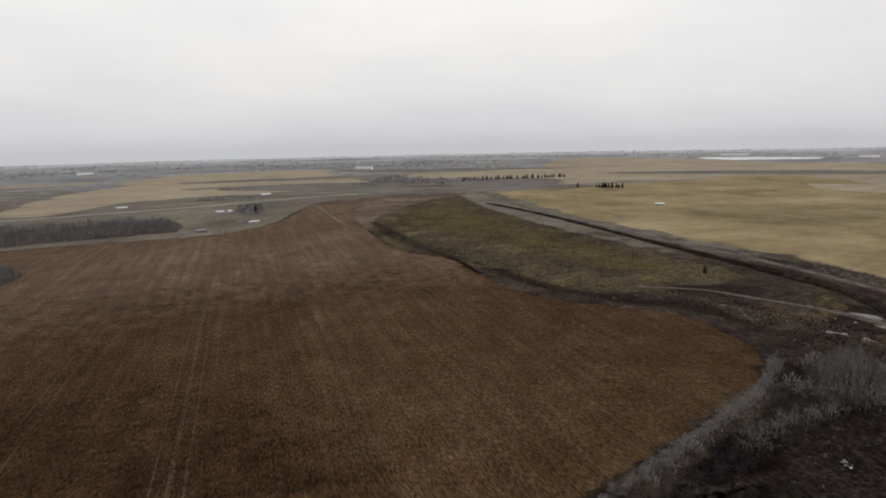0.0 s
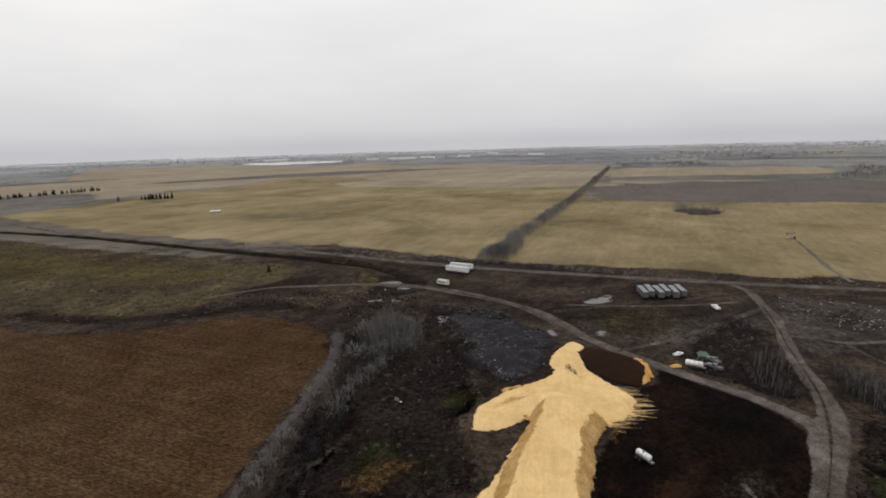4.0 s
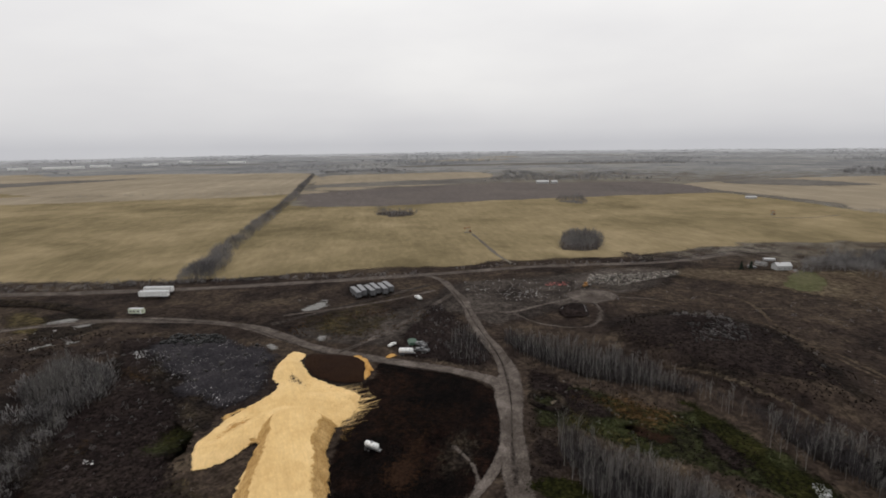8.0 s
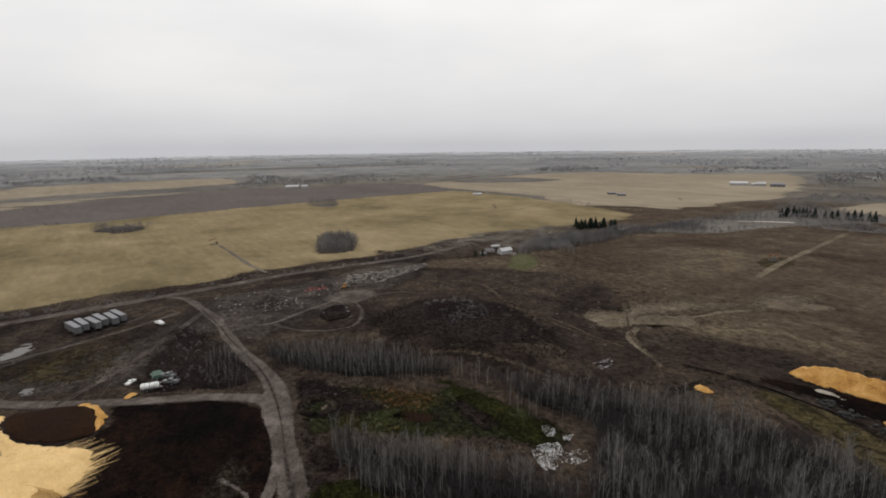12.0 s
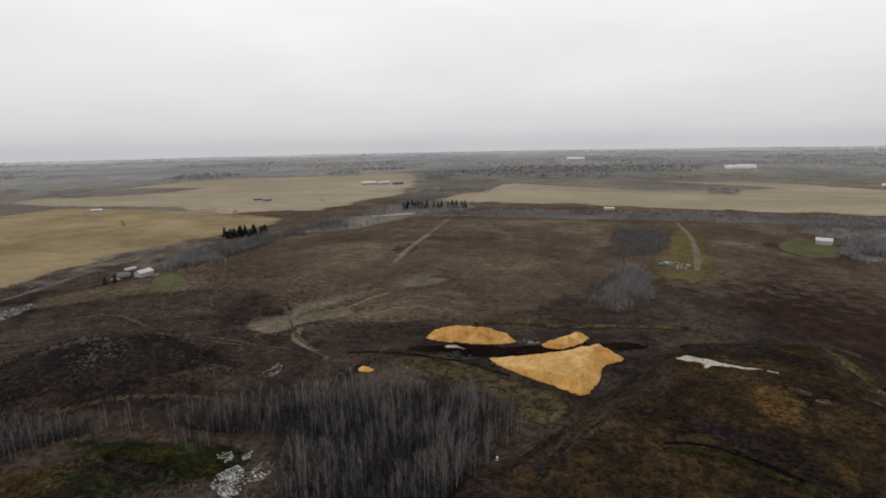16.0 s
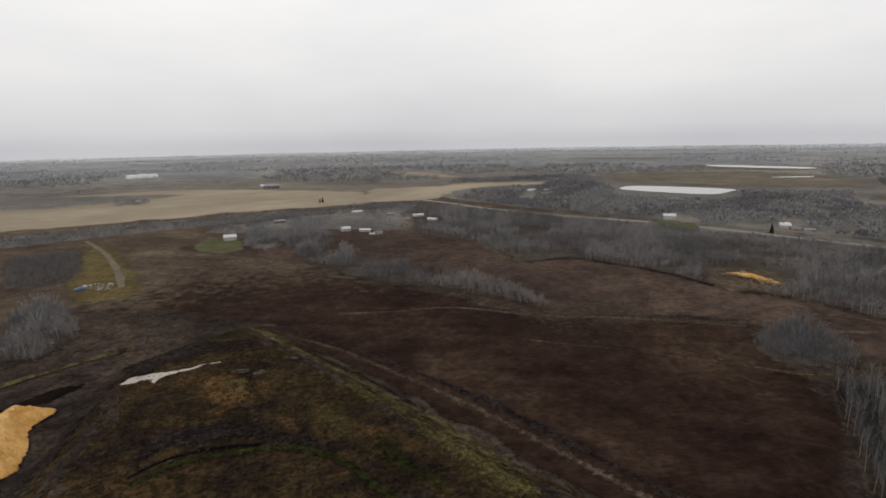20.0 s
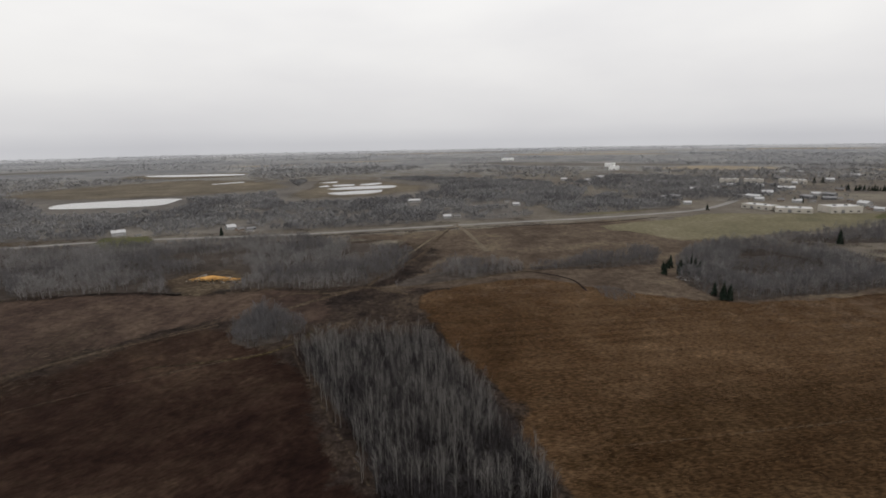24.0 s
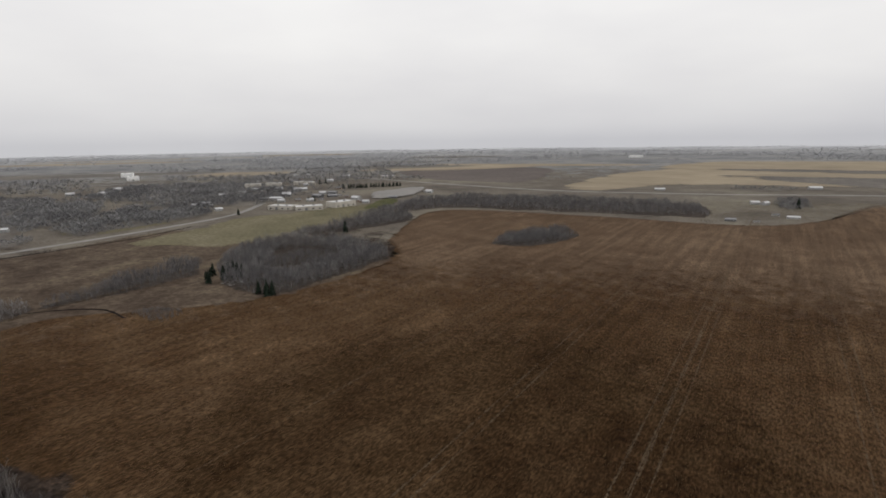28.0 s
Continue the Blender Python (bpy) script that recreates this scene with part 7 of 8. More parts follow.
ribbon("road_16", [(596, -218), (598, -251), (623, -292)], 4.5, "pasture", 8, "worn brown track to the well", soft=0.8, cover=0.85)
ribbon("road_17", [(428, -415), (416, -438), (403, -460)], 6, "silt", 8, "pale farm lane")


# ---- scrap, rubble and litter ----
def chunk(seed, flatness):
    rng = np.random.RandomState(seed)
    bm = boxed((-0.5, 0.5, -0.5 * rng.uniform(0.5, 1), 0.5 * rng.uniform(0.5, 1), 0, flatness))
    v = np.array([tuple(q.co) for q in bm.verts]) + rng.uniform(-0.13, 0.13, (8, 3))
    bm.free()
    quads = ((0, 1, 3, 2), (4, 6, 7, 5), (0, 4, 5, 1), (2, 3, 7, 6), (0, 2, 6, 4), (1, 5, 7, 3))
    return v, np.array([t for a, b, c, d in quads for t in ((a, b, c), (a, c, d))]), np.zeros(12, int)


LUMP = [chunk(s, 0.6) for s in range(5)]
PLATE = [chunk(9 + s, 0.12) for s in range(5)]


def strew(name, points, n, size, kinds, material, label, category, seed, lift=0.05):
    """n loose pieces over the outline."""
    poly = np.asarray(points, float)
    area = 0.5 * abs(np.dot(poly[:, 0], np.roll(poly[:, 1], 1)) - np.dot(poly[:, 1], np.roll(poly[:, 0], 1)))
    q = inside_points(poly, math.sqrt(max(area, 1) / n) * 0.75, seed)
    rng = np.random.RandomState(seed)
    q = q[np.array([noise.noise((x / 4, y / 4, seed)) for x, y in q]) + rng.normal(0, 0.35, len(q)) > 0] if len(q) else q
    stamp(name, kinds, q, size * np.exp(rng.normal(0, 0.45, len(q))), (M[material],), label, category, seed, -lift - 0.05)


strew("rubble_pile", [(300, -18), (321, -21), (324, -40), (340, -75), (331, -75), (308, -47), (299, -37)], 1500, 0.42, LUMP, "rubble", "long heap of broken pale concrete", "rubble", 31)
strew("rubble_pile", [(300, -18), (317, -21), (320, -39), (329, -60), (307, -41)], 200, 0.7, LUMP, "rubble", "large broken concrete slabs", "rubble", 32, 0.7)
strew("scrap_heap", [(292, 6), (300, 4), (302, -8), (294, -7)], 90, 0.5, PLATE, "red", "red scrap machinery parts", "scrap", 33)
strew("scrap_heap", [(272, 30), (284, 10), (270, 6), (260, 23)], 90, 0.4, PLATE, "scrap", "scattered pale scrap in the yard", "scrap", 34)
strew("scrap_heap", [(245.9, -2.6), (253, -7), (254, -15), (245.7, -16.2), (239.6, -5.2)], 160, 0.4, PLATE, "scrap", "timber and scrap on a low heap", "scrap", 35, 1.2)
strew("scrap_heap", [(291, 59), (306, 27), (309, -16), (280, -17), (260, 9), (260, 38)], 260, 0.35, PLATE, "scrap", "scattered scrap over the yard", "scrap", 57)
strew("scrap_heap", [(237.4, 26.3), (243.7, 20.2), (239.0, 17.1), (234.6, 23.3)], 50, 0.6, PLATE, "silt", "pale slabs in the yard", "slabs", 58)
strew("scrap_heap", [(239.2, 36.1), (243.3, 33.1), (238.3, 31.3), (235.2, 34.2)], 24, 0.6, PLATE, "silt", "pale slabs in the yard", "slabs", 59)
strew("scrap_heap", [(159.5, -96.3), (162.6, -105.7), (157.0, -104.4), (153.8, -97.2)], 240, 0.26, PLATE, "scrap", "heap of black and white scrap", "scrap", 36, 0.5)
strew("scrap_heap", [(157.9, 153.6), (174.0, 154.4), (180.7, 148.9), (179.4, 113.9), (157.9, 98.8), (133.2, 96.2), (137.6, 113.6)], 320, 0.5, LUMP, "darkstone", "dark lumps on the slag", "scrap", 56, 0.9)
strew("scrap_heap", [(172.2, 157.0), (182.3, 158.5), (186.2, 136.6), (178.2, 131.1), (173.5, 143.4)], 420, 0.55, LUMP, "blackrub", "dark scrap on the slag heap", "scrap", 37, 1.3)
strew("scrap_heap", [(163.4, 159.9), (180.8, 151.8), (180.0, 114.2), (145.6, 92.7), (127.9, 96.5), (136.9, 117.4)], 1100, 0.2, PLATE, "scrap", "small litter strewn over the slag", "litter", 38, 1.1)
strew("scrap_heap", [(120.7, -148.5), (116.6, -153.6), (96.1, -152.9), (96.2, -149.2), (109.1, -146.6)], 140, 0.5, LUMP, "blackrub", "dark tyres and scrap by the sawdust", "scrap", 39)
strew("scrap_heap", [(101.9, -176.1), (99.7, -181.7), (91.4, -180.9), (96.1, -175.0)], 60, 0.4, PLATE, "scrap", "pale scrap between the piles", "scrap", 40)
strew("scrap_heap", [(196.0, 60.1), (198.4, 50.1), (183.0, 46.3), (181.0, 51.4)], 60, 0.4, PLATE, "scrap", "scrap round the parked vehicles", "scrap", 41)
strew("litter", [(125.3, -60.4), (126.6, -63.0), (123.6, -63.9), (120.3, -62.6), (120.2, -59.5)], 220, 0.13, PLATE, "litter", "white plastic litter in the grass of a hollow", "litter", 42)
strew("litter", [(115.1, -52.8), (117.5, -56.3), (116.9, -61.4), (113.8, -61.8), (108.5, -58.6), (105.7, -54.9), (106.9, -52.3), (111.2, -52.4)], 900, 0.13, PLATE, "litter", "white plastic litter at a wet hollow", "litter", 60)
strew("litter", [(111.7, -60.7), (112.9, -66.2), (110.1, -68.0), (107.1, -65.9), (106.5, -60.9), (108.1, -58.9)], 240, 0.13, PLATE, "litter", "torn white plastic sheets under bare trees", "litter", 61)
strew("litter", [(119.6, -64.3), (119.3, -67.2), (116.7, -65.3), (117.5, -63.5)], 24, 0.2, PLATE, "litter", "a few white plastic scraps in a hollow", "litter", 62)
strew("litter", [(65.6, -102.4), (65.4, -104.0), (63.8, -103.6), (64.0, -102.2)], 8, 0.4, PLATE, "litter", "white plastic sack on the mound's flank", "litter", 63)
strew("litter", [(164.0, 163.0), (167.1, 158.7), (162.1, 154.8), (157.5, 155.8)], 40, 0.3, PLATE, "litter", "white litter by the slag heap", "litter", 43, 0.5)
strew("litter", [(100.0, 119.9), (101.0, 117.4), (98.3, 114.6), (98.0, 117.3)], 14, 0.3, PLATE, "litter", "white litter in the weeds", "litter", 44)
strew("litter", [(146, 211), (168, 192), (164.1, 187.4), (143, 207)], 40, 0.5, PLATE, "silt", "pale slabs beside the mud", "slabs", 45)
strew("litter", [(130, 261), (196, 209), (182, 199), (133, 229)], 60, 0.4, PLATE, "scrap", "pale debris along the muddy track", "debris", 46)
strew("scrap_heap", [(95, -349), (88, -361), (74, -354), (76, -338)], 90, 0.8, PLATE, "scrap", "junk pile in a yellow yard", "scrap", 47)
strew("scrap_heap", [(-317, 63), (-317, 79), (-308, 78), (-306, 64)], 40, 0.6, PLATE, "scrap", "pale junk under spruces", "scrap", 48)
patch("clearing", [(-262, -240), (-300, -216), (-274, -182), (-240, -180), (-232, -206)], "sorrel", 11, "dark brown grass in a woodland clearing", "grass", soft=16, step=5, wobble=5)
strew("rubble_pile", [(-261, -221), (-276, -217), (-272, -192), (-265, -181), (-258, -198)], 60, 0.8, LUMP, "rubble", "broken timber on a sawdust heap", "heap", 49)
patch("sawdust_heap", [(-257, -221), (-274, -214), (-273, -191), (-266, -180), (-257, -197)], "amber", 12, "orange sawdust heap in a woodland clearing", "heap", soft=9, step=3, wobble=4, jag=3.0, cover=0.85, rise=rise_to(2.0, 0.3, 0.3))
strew("rubble_pile", [(225.8, -55.1), (233.8, -80.3), (210.7, -75.1), (203.9, -53.3)], 260, 0.45, LUMP, "darkstone", "broken lumps on the dark heap", "rubble", 50)

at(pickup("pickup_truck", "blue-tarped wreck in the junk yard", "wreck", "blue"), (91, -346), 20)
tarp = thing("tarpaulin", "green tarpaulin over a scrap heap", "tarpaulin")
bm = boxed((-3, 3, -1.8, 1.8, 0, 1.1), bevel=0.5)
part("sheet", bm, "green", tarp)
at(tarp, (194.2, 56.2), 20)
loader = thing("wheel_loader", "old yellow wheel loader by the rubble", "loader")
part("body", boxed((-2.2, 1.0, -0.9, 0.9, 0.7, 1.7), bevel=0.08), "ochre", loader)
cab = part("cab", boxed((-0.6, 0.8, -0.75, 0.75, 1.7, 2.9), bevel=0.08), "ochre", loader)
part("pane", boxed((0.8, 0.83, -0.6, 0.6, 1.9, 2.75)), "pane", cab)
part("arm", boxed((0.9, 3.0, -0.7, -0.5, 0.8, 1.1), (0.9, 3.0, 0.5, 0.7, 0.8, 1.1)), "ochre", loader)
part("bucket", boxed((2.9, 3.9, -1.3, 1.3, 0.15, 1.0), bevel=0.1), "steel", loader)
for x in (-1.4, 1.4):
    for y in (-1.0, 1.0):
        wheel(loader, x, y, 0.65, 0.45)
at(loader, (292, -17), -30)
ring_bank = ribbon("earth_ring", [(154.7, 6.6), (159.1, 5.5), (160.2, 2.0), (158.5, -1.6), (154.4, -3.9), (149.8, -2.5), (149.7, 1.7), (152.0, 5.2), (154.7, 6.6)], 2.4, "dark", 9, "ring of earth and logs round a puddle", "bank", step=2, crown=1.0)
patch("puddle_4", [(154.3, 0.6), (157.4, -1.6), (153.5, -2.9), (150.9, -0.8)], "track", 10, "small pale muddy puddle inside an earth ring", "puddle", soft=0.8, step=1.5, wobble=0.3)

# spills and stains
FOOT_LINE = spline(FOOT, 1.0)
over_heap = lambda q, d: np.maximum(heap(q, np.maximum(edge_distance(q, FOOT_LINE), 0)), 0) + 0.05
patch("sawdust_traces", [(155.2, 92.9), (157.6, 89.8), (155.0, 84.1), (150.6, 79.4), (149.1, 74.0), (146.0, 75.5), (146.0, 81.6), (146.6, 87.1)], "slag", 10, "grey dirt trodden into the sawdust", "dirt", soft=5, step=1.0, wobble=1.0, rise=over_heap, cover=0.75)
patch("sawdust_traces", [(148.9, 70.8), (146.9, 64.0), (143.3, 58.7), (137.6, 58.4), (138.7, 63.5), (143.9, 69.6)], "slag", 10, "grey dirt trodden into the sawdust", "dirt", soft=6, step=1.0, wobble=1.0, rise=over_heap, cover=0.6)
patch("sawdust_traces", [(124.9, 94.5), (129.2, 89.7), (128.6, 83.7), (120.6, 84.2), (110.2, 86.1), (108.2, 89.8), (115.8, 93.6)], "amber", 10, "orange older sawdust on the heap's arm", "spill", soft=7, step=1.0, wobble=1.0, rise=over_heap, cover=0.8)
patch("sawdust_spill", [(125.3, 97.6), (128.8, 97.2), (132.7, 94.9), (132.6, 91.9), (125.1, 93.7), (122.4, 95.6)], "flank", 8, "brown sawdust at the heap's foot", "spill", soft=2.5, step=1.2, wobble=0.8, jag=0.6)
patch("soil_7", [(106.2, 44.5), (125.4, 43.6), (138.8, 39.0), (138.3, 32.8), (124.4, 27.3), (101.0, 28.9), (99.0, 39.1)], "rust", 7, "red-brown churned soil on the working ground", "soil", soft=8, step=5, wobble=3, cover=0.75)
patch("sawdust_spill", [(128.9, 62.0), (130.6, 59.9), (131.6, 54.3), (129.6, 51.8), (123.7, 52.6), (116.5, 53.9), (109.2, 52.9), (115.9, 56.9)], "flank", 8, "thin streaks of spilled sawdust on black soil", "spill", soft=6, step=1.5, wobble=1.2, cover=0.7)
patch("sawdust_spill", [(175.6, 75.5), (176.8, 70.2), (169.0, 64.2), (160.0, 62.2), (158.4, 64.2), (166.0, 66.6), (171.8, 69.8), (173.2, 74.5)], "amber", 30, "orange sawdust on the bark pile's end", "spill", soft=1.0, step=1.0, wobble=0.8, jag=0.8, rise=rise_to(1.9, 0.6, 0.1))
patch("sawdust_spill", [(177.8, 62.8), (182.0, 60.8), (180.3, 58.2), (176.6, 60.2)], "amber", 9, "small heap of yellow sawdust by the road", "heap", soft=1, step=1.2, wobble=0.2, rise=rise_to(1.0, 0.7, 0.1))
patch("stain_1", [(196.0, -114.5), (215, -136), (212, -169), (203, -176), (190.8, -142.3), (187.4, -124.7)], "dry", 6, "bleached grass on uneven ground", "grass", soft=18, step=6, wobble=5)
patch("stain_39", [(217, -123), (216, -140), (204, -151), (197, -168), (186, -176), (183, -156), (188, -138), (192, -121), (205, -118)], "dry", 7, "bleached grass in a shallow hollow", "grass", soft=7, step=4, wobble=3)
patch("stain_40", [(206, -210), (210, -229), (200, -238), (183, -245), (179, -228), (189, -213)], "dry", 7, "bleached grass on uneven ground", "grass", soft=7, step=4, wobble=3, cover=0.95)
ribbon("track_22", [(189, -136), (181, -127), (170, -123), (160, -122)], 4, "dry", 8, "bleached dry gully", "ditch", step=3, soft=0.8, wobble=0.9)
ribbon("track_23", [(262, -302), (252, -253), (222, -200), (217, -166)], 15, "heath", 7, "soft dark band across the grazing", "ditch", step=5, soft=0.97, wobble=0.9, cover=0.3)
ribbon("track_24", [(293, -77), (278, -94), (240, -95), (229, -97), (207, -107), (186, -112)], 2.8, "tan", 9, "bleached edge of the dark heap", "verge", step=4, soft=0.8, wobble=0.9, cover=0.9)
ribbon("bank_4", [(128, -184), (114, -195), (96, -202), (80, -213), (64, -223), (46, -232)], 5, "olive", 9, "low grassy bank behind the piles", "bank", step=3, soft=0.6, crown=1.0, wobble=0.8)
ribbon("bank_5", [(150, -128), (136, -138), (119, -144), (103, -148), (87, -147)], 4, "dark", 9, "dark weedy bank below the piles", "bank", step=3, soft=0.9, crown=0.4, wobble=1.0, cover=0.8)
patch("stain_2", [(208, -213), (210, -249), (189, -226), (196, -213)], "dry", 6, "bleached grass on uneven ground", "grass", soft=18, step=6, wobble=5)
patch("stain_3", [(283, -6), (290, -24), (277, -35), (260, -22), (267, -6)], "gravel", 6, "pale bare gravel by the rubble", "gravel", soft=5, step=5)
patch("stain_4", [(-114, -243), (-163, -259), (-213, -250), (-232, -212), (-217, -174), (-180.7, -148.8), (-146.5, -144.4), (-119.5, -153.4), (-103.4, -176.5), (-101.0, -208.6)], "tan", 6, "pale dead tussocks in brown grassland", "grass", soft=60, step=8, cover=0.5)
patch("stain_6", [(-105, -251), (-139, -233), (-158.3, -175.1), (-146.8, -142.5), (-112.9, -151.0), (-95.9, -193.0)], "tan", 6, "pale dead tussocks in brown grassland", "grass", soft=30, step=8, cover=0.5)
patch("stain_10", [(215.0, -14.9), (251, -41), (259, -66), (236, -95), (195.2, -101.3), (169.6, -95.3), (169.9, -60.5), (184.0, -40.6)], "heath", 8, "dark heather on the earth heap", "grass", soft=22, step=4, cover=1.0)
patch("stain_11", [(231, -122), (220, -145), (217, -176), (200, -171), (191.2, -140.0), (203.4, -121.3)], "dry", 7, "bleached grass on uneven ground", "grass", soft=18, step=6, cover=0.85)
patch("stain_12", [(198, 273), (203, 258), (197, 238), (177, 218), (170, 228), (167, 234)], "olive", 7, "olive grass beside the berm's end", "grass", soft=9, step=5, cover=0.9)
patch("stain_13", [(245, 69), (252, 54), (232.1, 37.7), (198.8, 23.8), (177.4, 19.5), (172.8, 31.2), (176.1, 49.0), (192.4, 59.3)], "heath", 5, "dark soil between the dirt roads", "soil", soft=14, step=5, cover=0.9)
patch("stain_14", [(216, 132), (248, 105), (281, 77), (266, 66), (225.4, 76.0), (193.6, 88.1), (195.5, 115.3)], "olive", 5, "olive weeds between the tracks", "grass", soft=18, step=6, cover=0.5)
patch("stain_15", [(176, 184), (186.7, 164.9), (184.2, 140.6), (159.9, 142.8), (127.5, 126.4), (106.4, 120.1), (102.3, 126.9), (135.4, 146.9)], "heath", 5, "dark rusty heath beside the slag", "grass", soft=9, step=5, cover=1.0)
patch("stain_16", [(155.9, 164.5), (154.6, 143.3), (128.9, 119.2), (115.3, 119.3), (125.5, 137.1)], "ginger", 6, "rusty weeds beside the slag", "grass", soft=9, step=4, cover=0.6)
patch("stain_17", [(156.2, -18.8), (158.0, -31.0), (150.6, -38.8), (139.6, -34.2), (140.3, -22.3), (147.0, -17.3)], "ginger", 8, "rusty patch in the green hollow", "grass", soft=7, step=3, cover=0.5)
patch("stain_18", [(166.8, -35.8), (165.5, -42.6), (150.2, -51.8), (134.2, -56.9), (120.6, -61.0), (112.5, -66.4), (111.7, -59.8), (117.8, -53.4), (131.8, -47.3), (150.3, -40.5)], "lush", 8, "green grass in the wet hollow", "grass", soft=5, step=3, cover=1.0)
patch("stain_21", [(164.4, 4.3), (170.1, -7.3), (160.3, -18.0), (147.7, -23.6), (142.7, -12.5), (145.1, 0.9)], "heath", 8, "dark brown growth in the hollow", "grass", soft=7, step=3, cover=0.75)
patch("stain_22", [(150.6, -38.8), (143.1, -49.4), (129.2, -53.1), (124.8, -44.9), (134.9, -38.2)], "heath", 8, "dark brown growth in the hollow", "grass", soft=7, step=3, cover=0.9)
patch("stain_23", [(139.7, 6.6), (134.8, -3.7), (121.9, -7.4), (114.7, -1.3), (120.5, 5.6)], "heath", 7, "rusty dark bank by the road", "grass", soft=7, step=3, cover=0.9)
ribbon("track_16", [(202, -150), (194, -168), (196, -187), (194, -201)], 5, "dry", 9, "bleached dry ditch", "ditch", step=4, soft=0.8, wobble=1.0, cover=0.85)
patch("stain_24", [(212, -226), (208, -241), (186, -250), (176, -242), (183, -229), (200, -221)], "dry", 8, "bleached grass patch", "grass", soft=16, step=5, cover=0.85)
patch("puddle", [(125.2, -154.3), (120.3, -158.7), (113.3, -160.2), (113.1, -157.9), (120.0, -154.6)], "silt", 9, "pale puddle on the black soil", "puddle", soft=2.5, step=1.2, wobble=1.0, jag=0.8)
patch("stain_25", [(139.2, 64.7), (148.3, 56.8), (155.6, 39.6), (154.4, 24.3), (135.1, 16.4), (122.1, 25.3), (119.2, 40.0), (120.0, 49.8)], "rust", 7, "rusty churned soil", "soil", soft=10, step=4, wobble=3, cover=0.35)
patch("stain_26", [(132.1, 32.2), (140.7, 20.4), (127.1, 13.1), (111.8, 16.2), (103.9, 24.3), (113.2, 32.2)], "dark", 7, "brown soil by the road", "soil", soft=12, step=4, wobble=3, cover=0.9)
ribbon("track_17", [(124.7, 25.8), (119.2, 20.2), (111.7, 16.9), (103.4, 17.0)], 3, "gravel", 8, "pale scrape in the black soil", "track", step=2, soft=0.85, wobble=1.0, cover=0.6)
# Flat tonal patches in place of the bank's modelled humps and hollows.
patch("stain_27", [(72.2, 113.3), (82.8, 112.6), (87.8, 104.5), (79.9, 96.4), (71.0, 102.0)], "lush", 8, "green grass on the bank", "grass", soft=10, step=3, cover=0.9)
patch("stain_28", [(45.1, 97.1), (53.9, 106.3), (63.3, 106.5), (67.5, 98.4), (58.3, 86.7)], "ginger", 8, "rusty weeds on the bank", "grass", soft=12, step=3, cover=0.8)
patch("stain_29", [(55.5, 99.3), (68.6, 103.8), (75.2, 95.4), (63.3, 82.7), (51.2, 92.3)], "citron", 8, "yellow-green grass on the bank", "grass", soft=16, step=3, cover=0.75)
patch("stain_30", [(86.8, 103.4), (101.8, 99.2), (102.7, 83.2), (90.5, 71.4), (80.0, 79.8), (79.7, 91.7)], "olive", 8, "olive weeds on the bank", "grass", soft=14, step=3, cover=0.8)
patch("stain_31", [(44.0, 100.5), (59.2, 111.4), (78.3, 127.0), (90.3, 131.8), (84.4, 122.0), (67.7, 107.9), (53.3, 98.3), (47.2, 95.5)], "black", 8, "black patch behind the hedge", "soil", soft=8, step=3, cover=1.0)
patch("stain_32", [(90.8, 126.3), (110.0, 138.4), (118.6, 131.2), (106.2, 113.6), (91.3, 109.8)], "ginger", 8, "brown tussocks on the bank", "grass", soft=14, step=3, cover=0.6)
patch("stain_33", [(121.1, 135.5), (130.2, 121.5), (114.5, 97.4), (101.8, 99.2), (104.8, 114.7)], "black", 8, "black patch on the bank", "soil", soft=14, step=3, cover=0.8)
patch("stain_34", [(-80, 579), (-23, 826), (56, 700), (117, 503), (163, 376), (178, 312), (118, 292), (73, 309), (32, 403), (-24, 462)], "straw_grass", 5, "yellow dead grass on fallow ground", "grass", soft=45, step=10, cover=0.55)
patch("stain_41", [(-30, 405), (2, 362), (30, 308), (64, 262), (104, 240), (122, 214), (136, 200), (146, 216), (138, 245), (112, 266), (84, 284), (52, 322), (16, 380)], "dark", 4, "dark weeds along the stubble field's edge", "weeds", soft=20, step=6, wobble=5, cover=1.0)
patch("stain_42", [(-20, 540), (0, 640), (30, 660), (70, 520), (110, 420), (140, 370), (110, 360), (70, 420), (20, 480)], "straw_grass", 6, "yellow dead grass on fallow ground", "grass", soft=30, step=8, wobble=6, cover=0.7)
patch("stain_35", [(-19.0, -147.0), (-26.4, -182.1), (-38.1, -166.3), (-49.9, -130.7), (-55.5, -108.3), (-55.6, -96.7)], "citron", 10, "yellow-green grass on the mound's shoulder", "grass", soft=14, step=4, cover=0.85)
patch("stain_36", [(183.6, -130.5), (191.9, -153.0), (180, -179), (160.4, -185.8), (139.3, -159.8), (144.5, -133.2), (156.4, -118.7)], "heath", 7, "dark heath on the grazing land", "grass", soft=32, step=6, cover=0.55)
patch("stain_37", [(166, -191), (168, -221), (159, -237), (132.5, -200.5), (139.2, -177.6)], "ginger", 7, "rusty grass on the grazing land", "grass", soft=26, step=6, cover=0.5)
patch("stain_38", [(222, -208), (223, -242), (204, -266), (184, -248), (187, -218), (201, -195)], "dry", 7, "bleached grass on the grazing land", "grass", soft=22, step=6, cover=0.75)
ribbon("track_19", [(228, -154), (200.3, -138.4), (177.9, -126.6), (150.9, -119.8)], 4, "tan", 8, "worn pale trail", "track", step=4, soft=0.85, wobble=1.0, cover=0.7)
patch("stain_19", [(154.4, -178.0), (136, -248), (103, -312), (64, -268), (81.6, -193.5), (112.0, -162.7)], "heath", 6, "dark heath on grazing land", "grass", soft=45, step=8, cover=0.35)
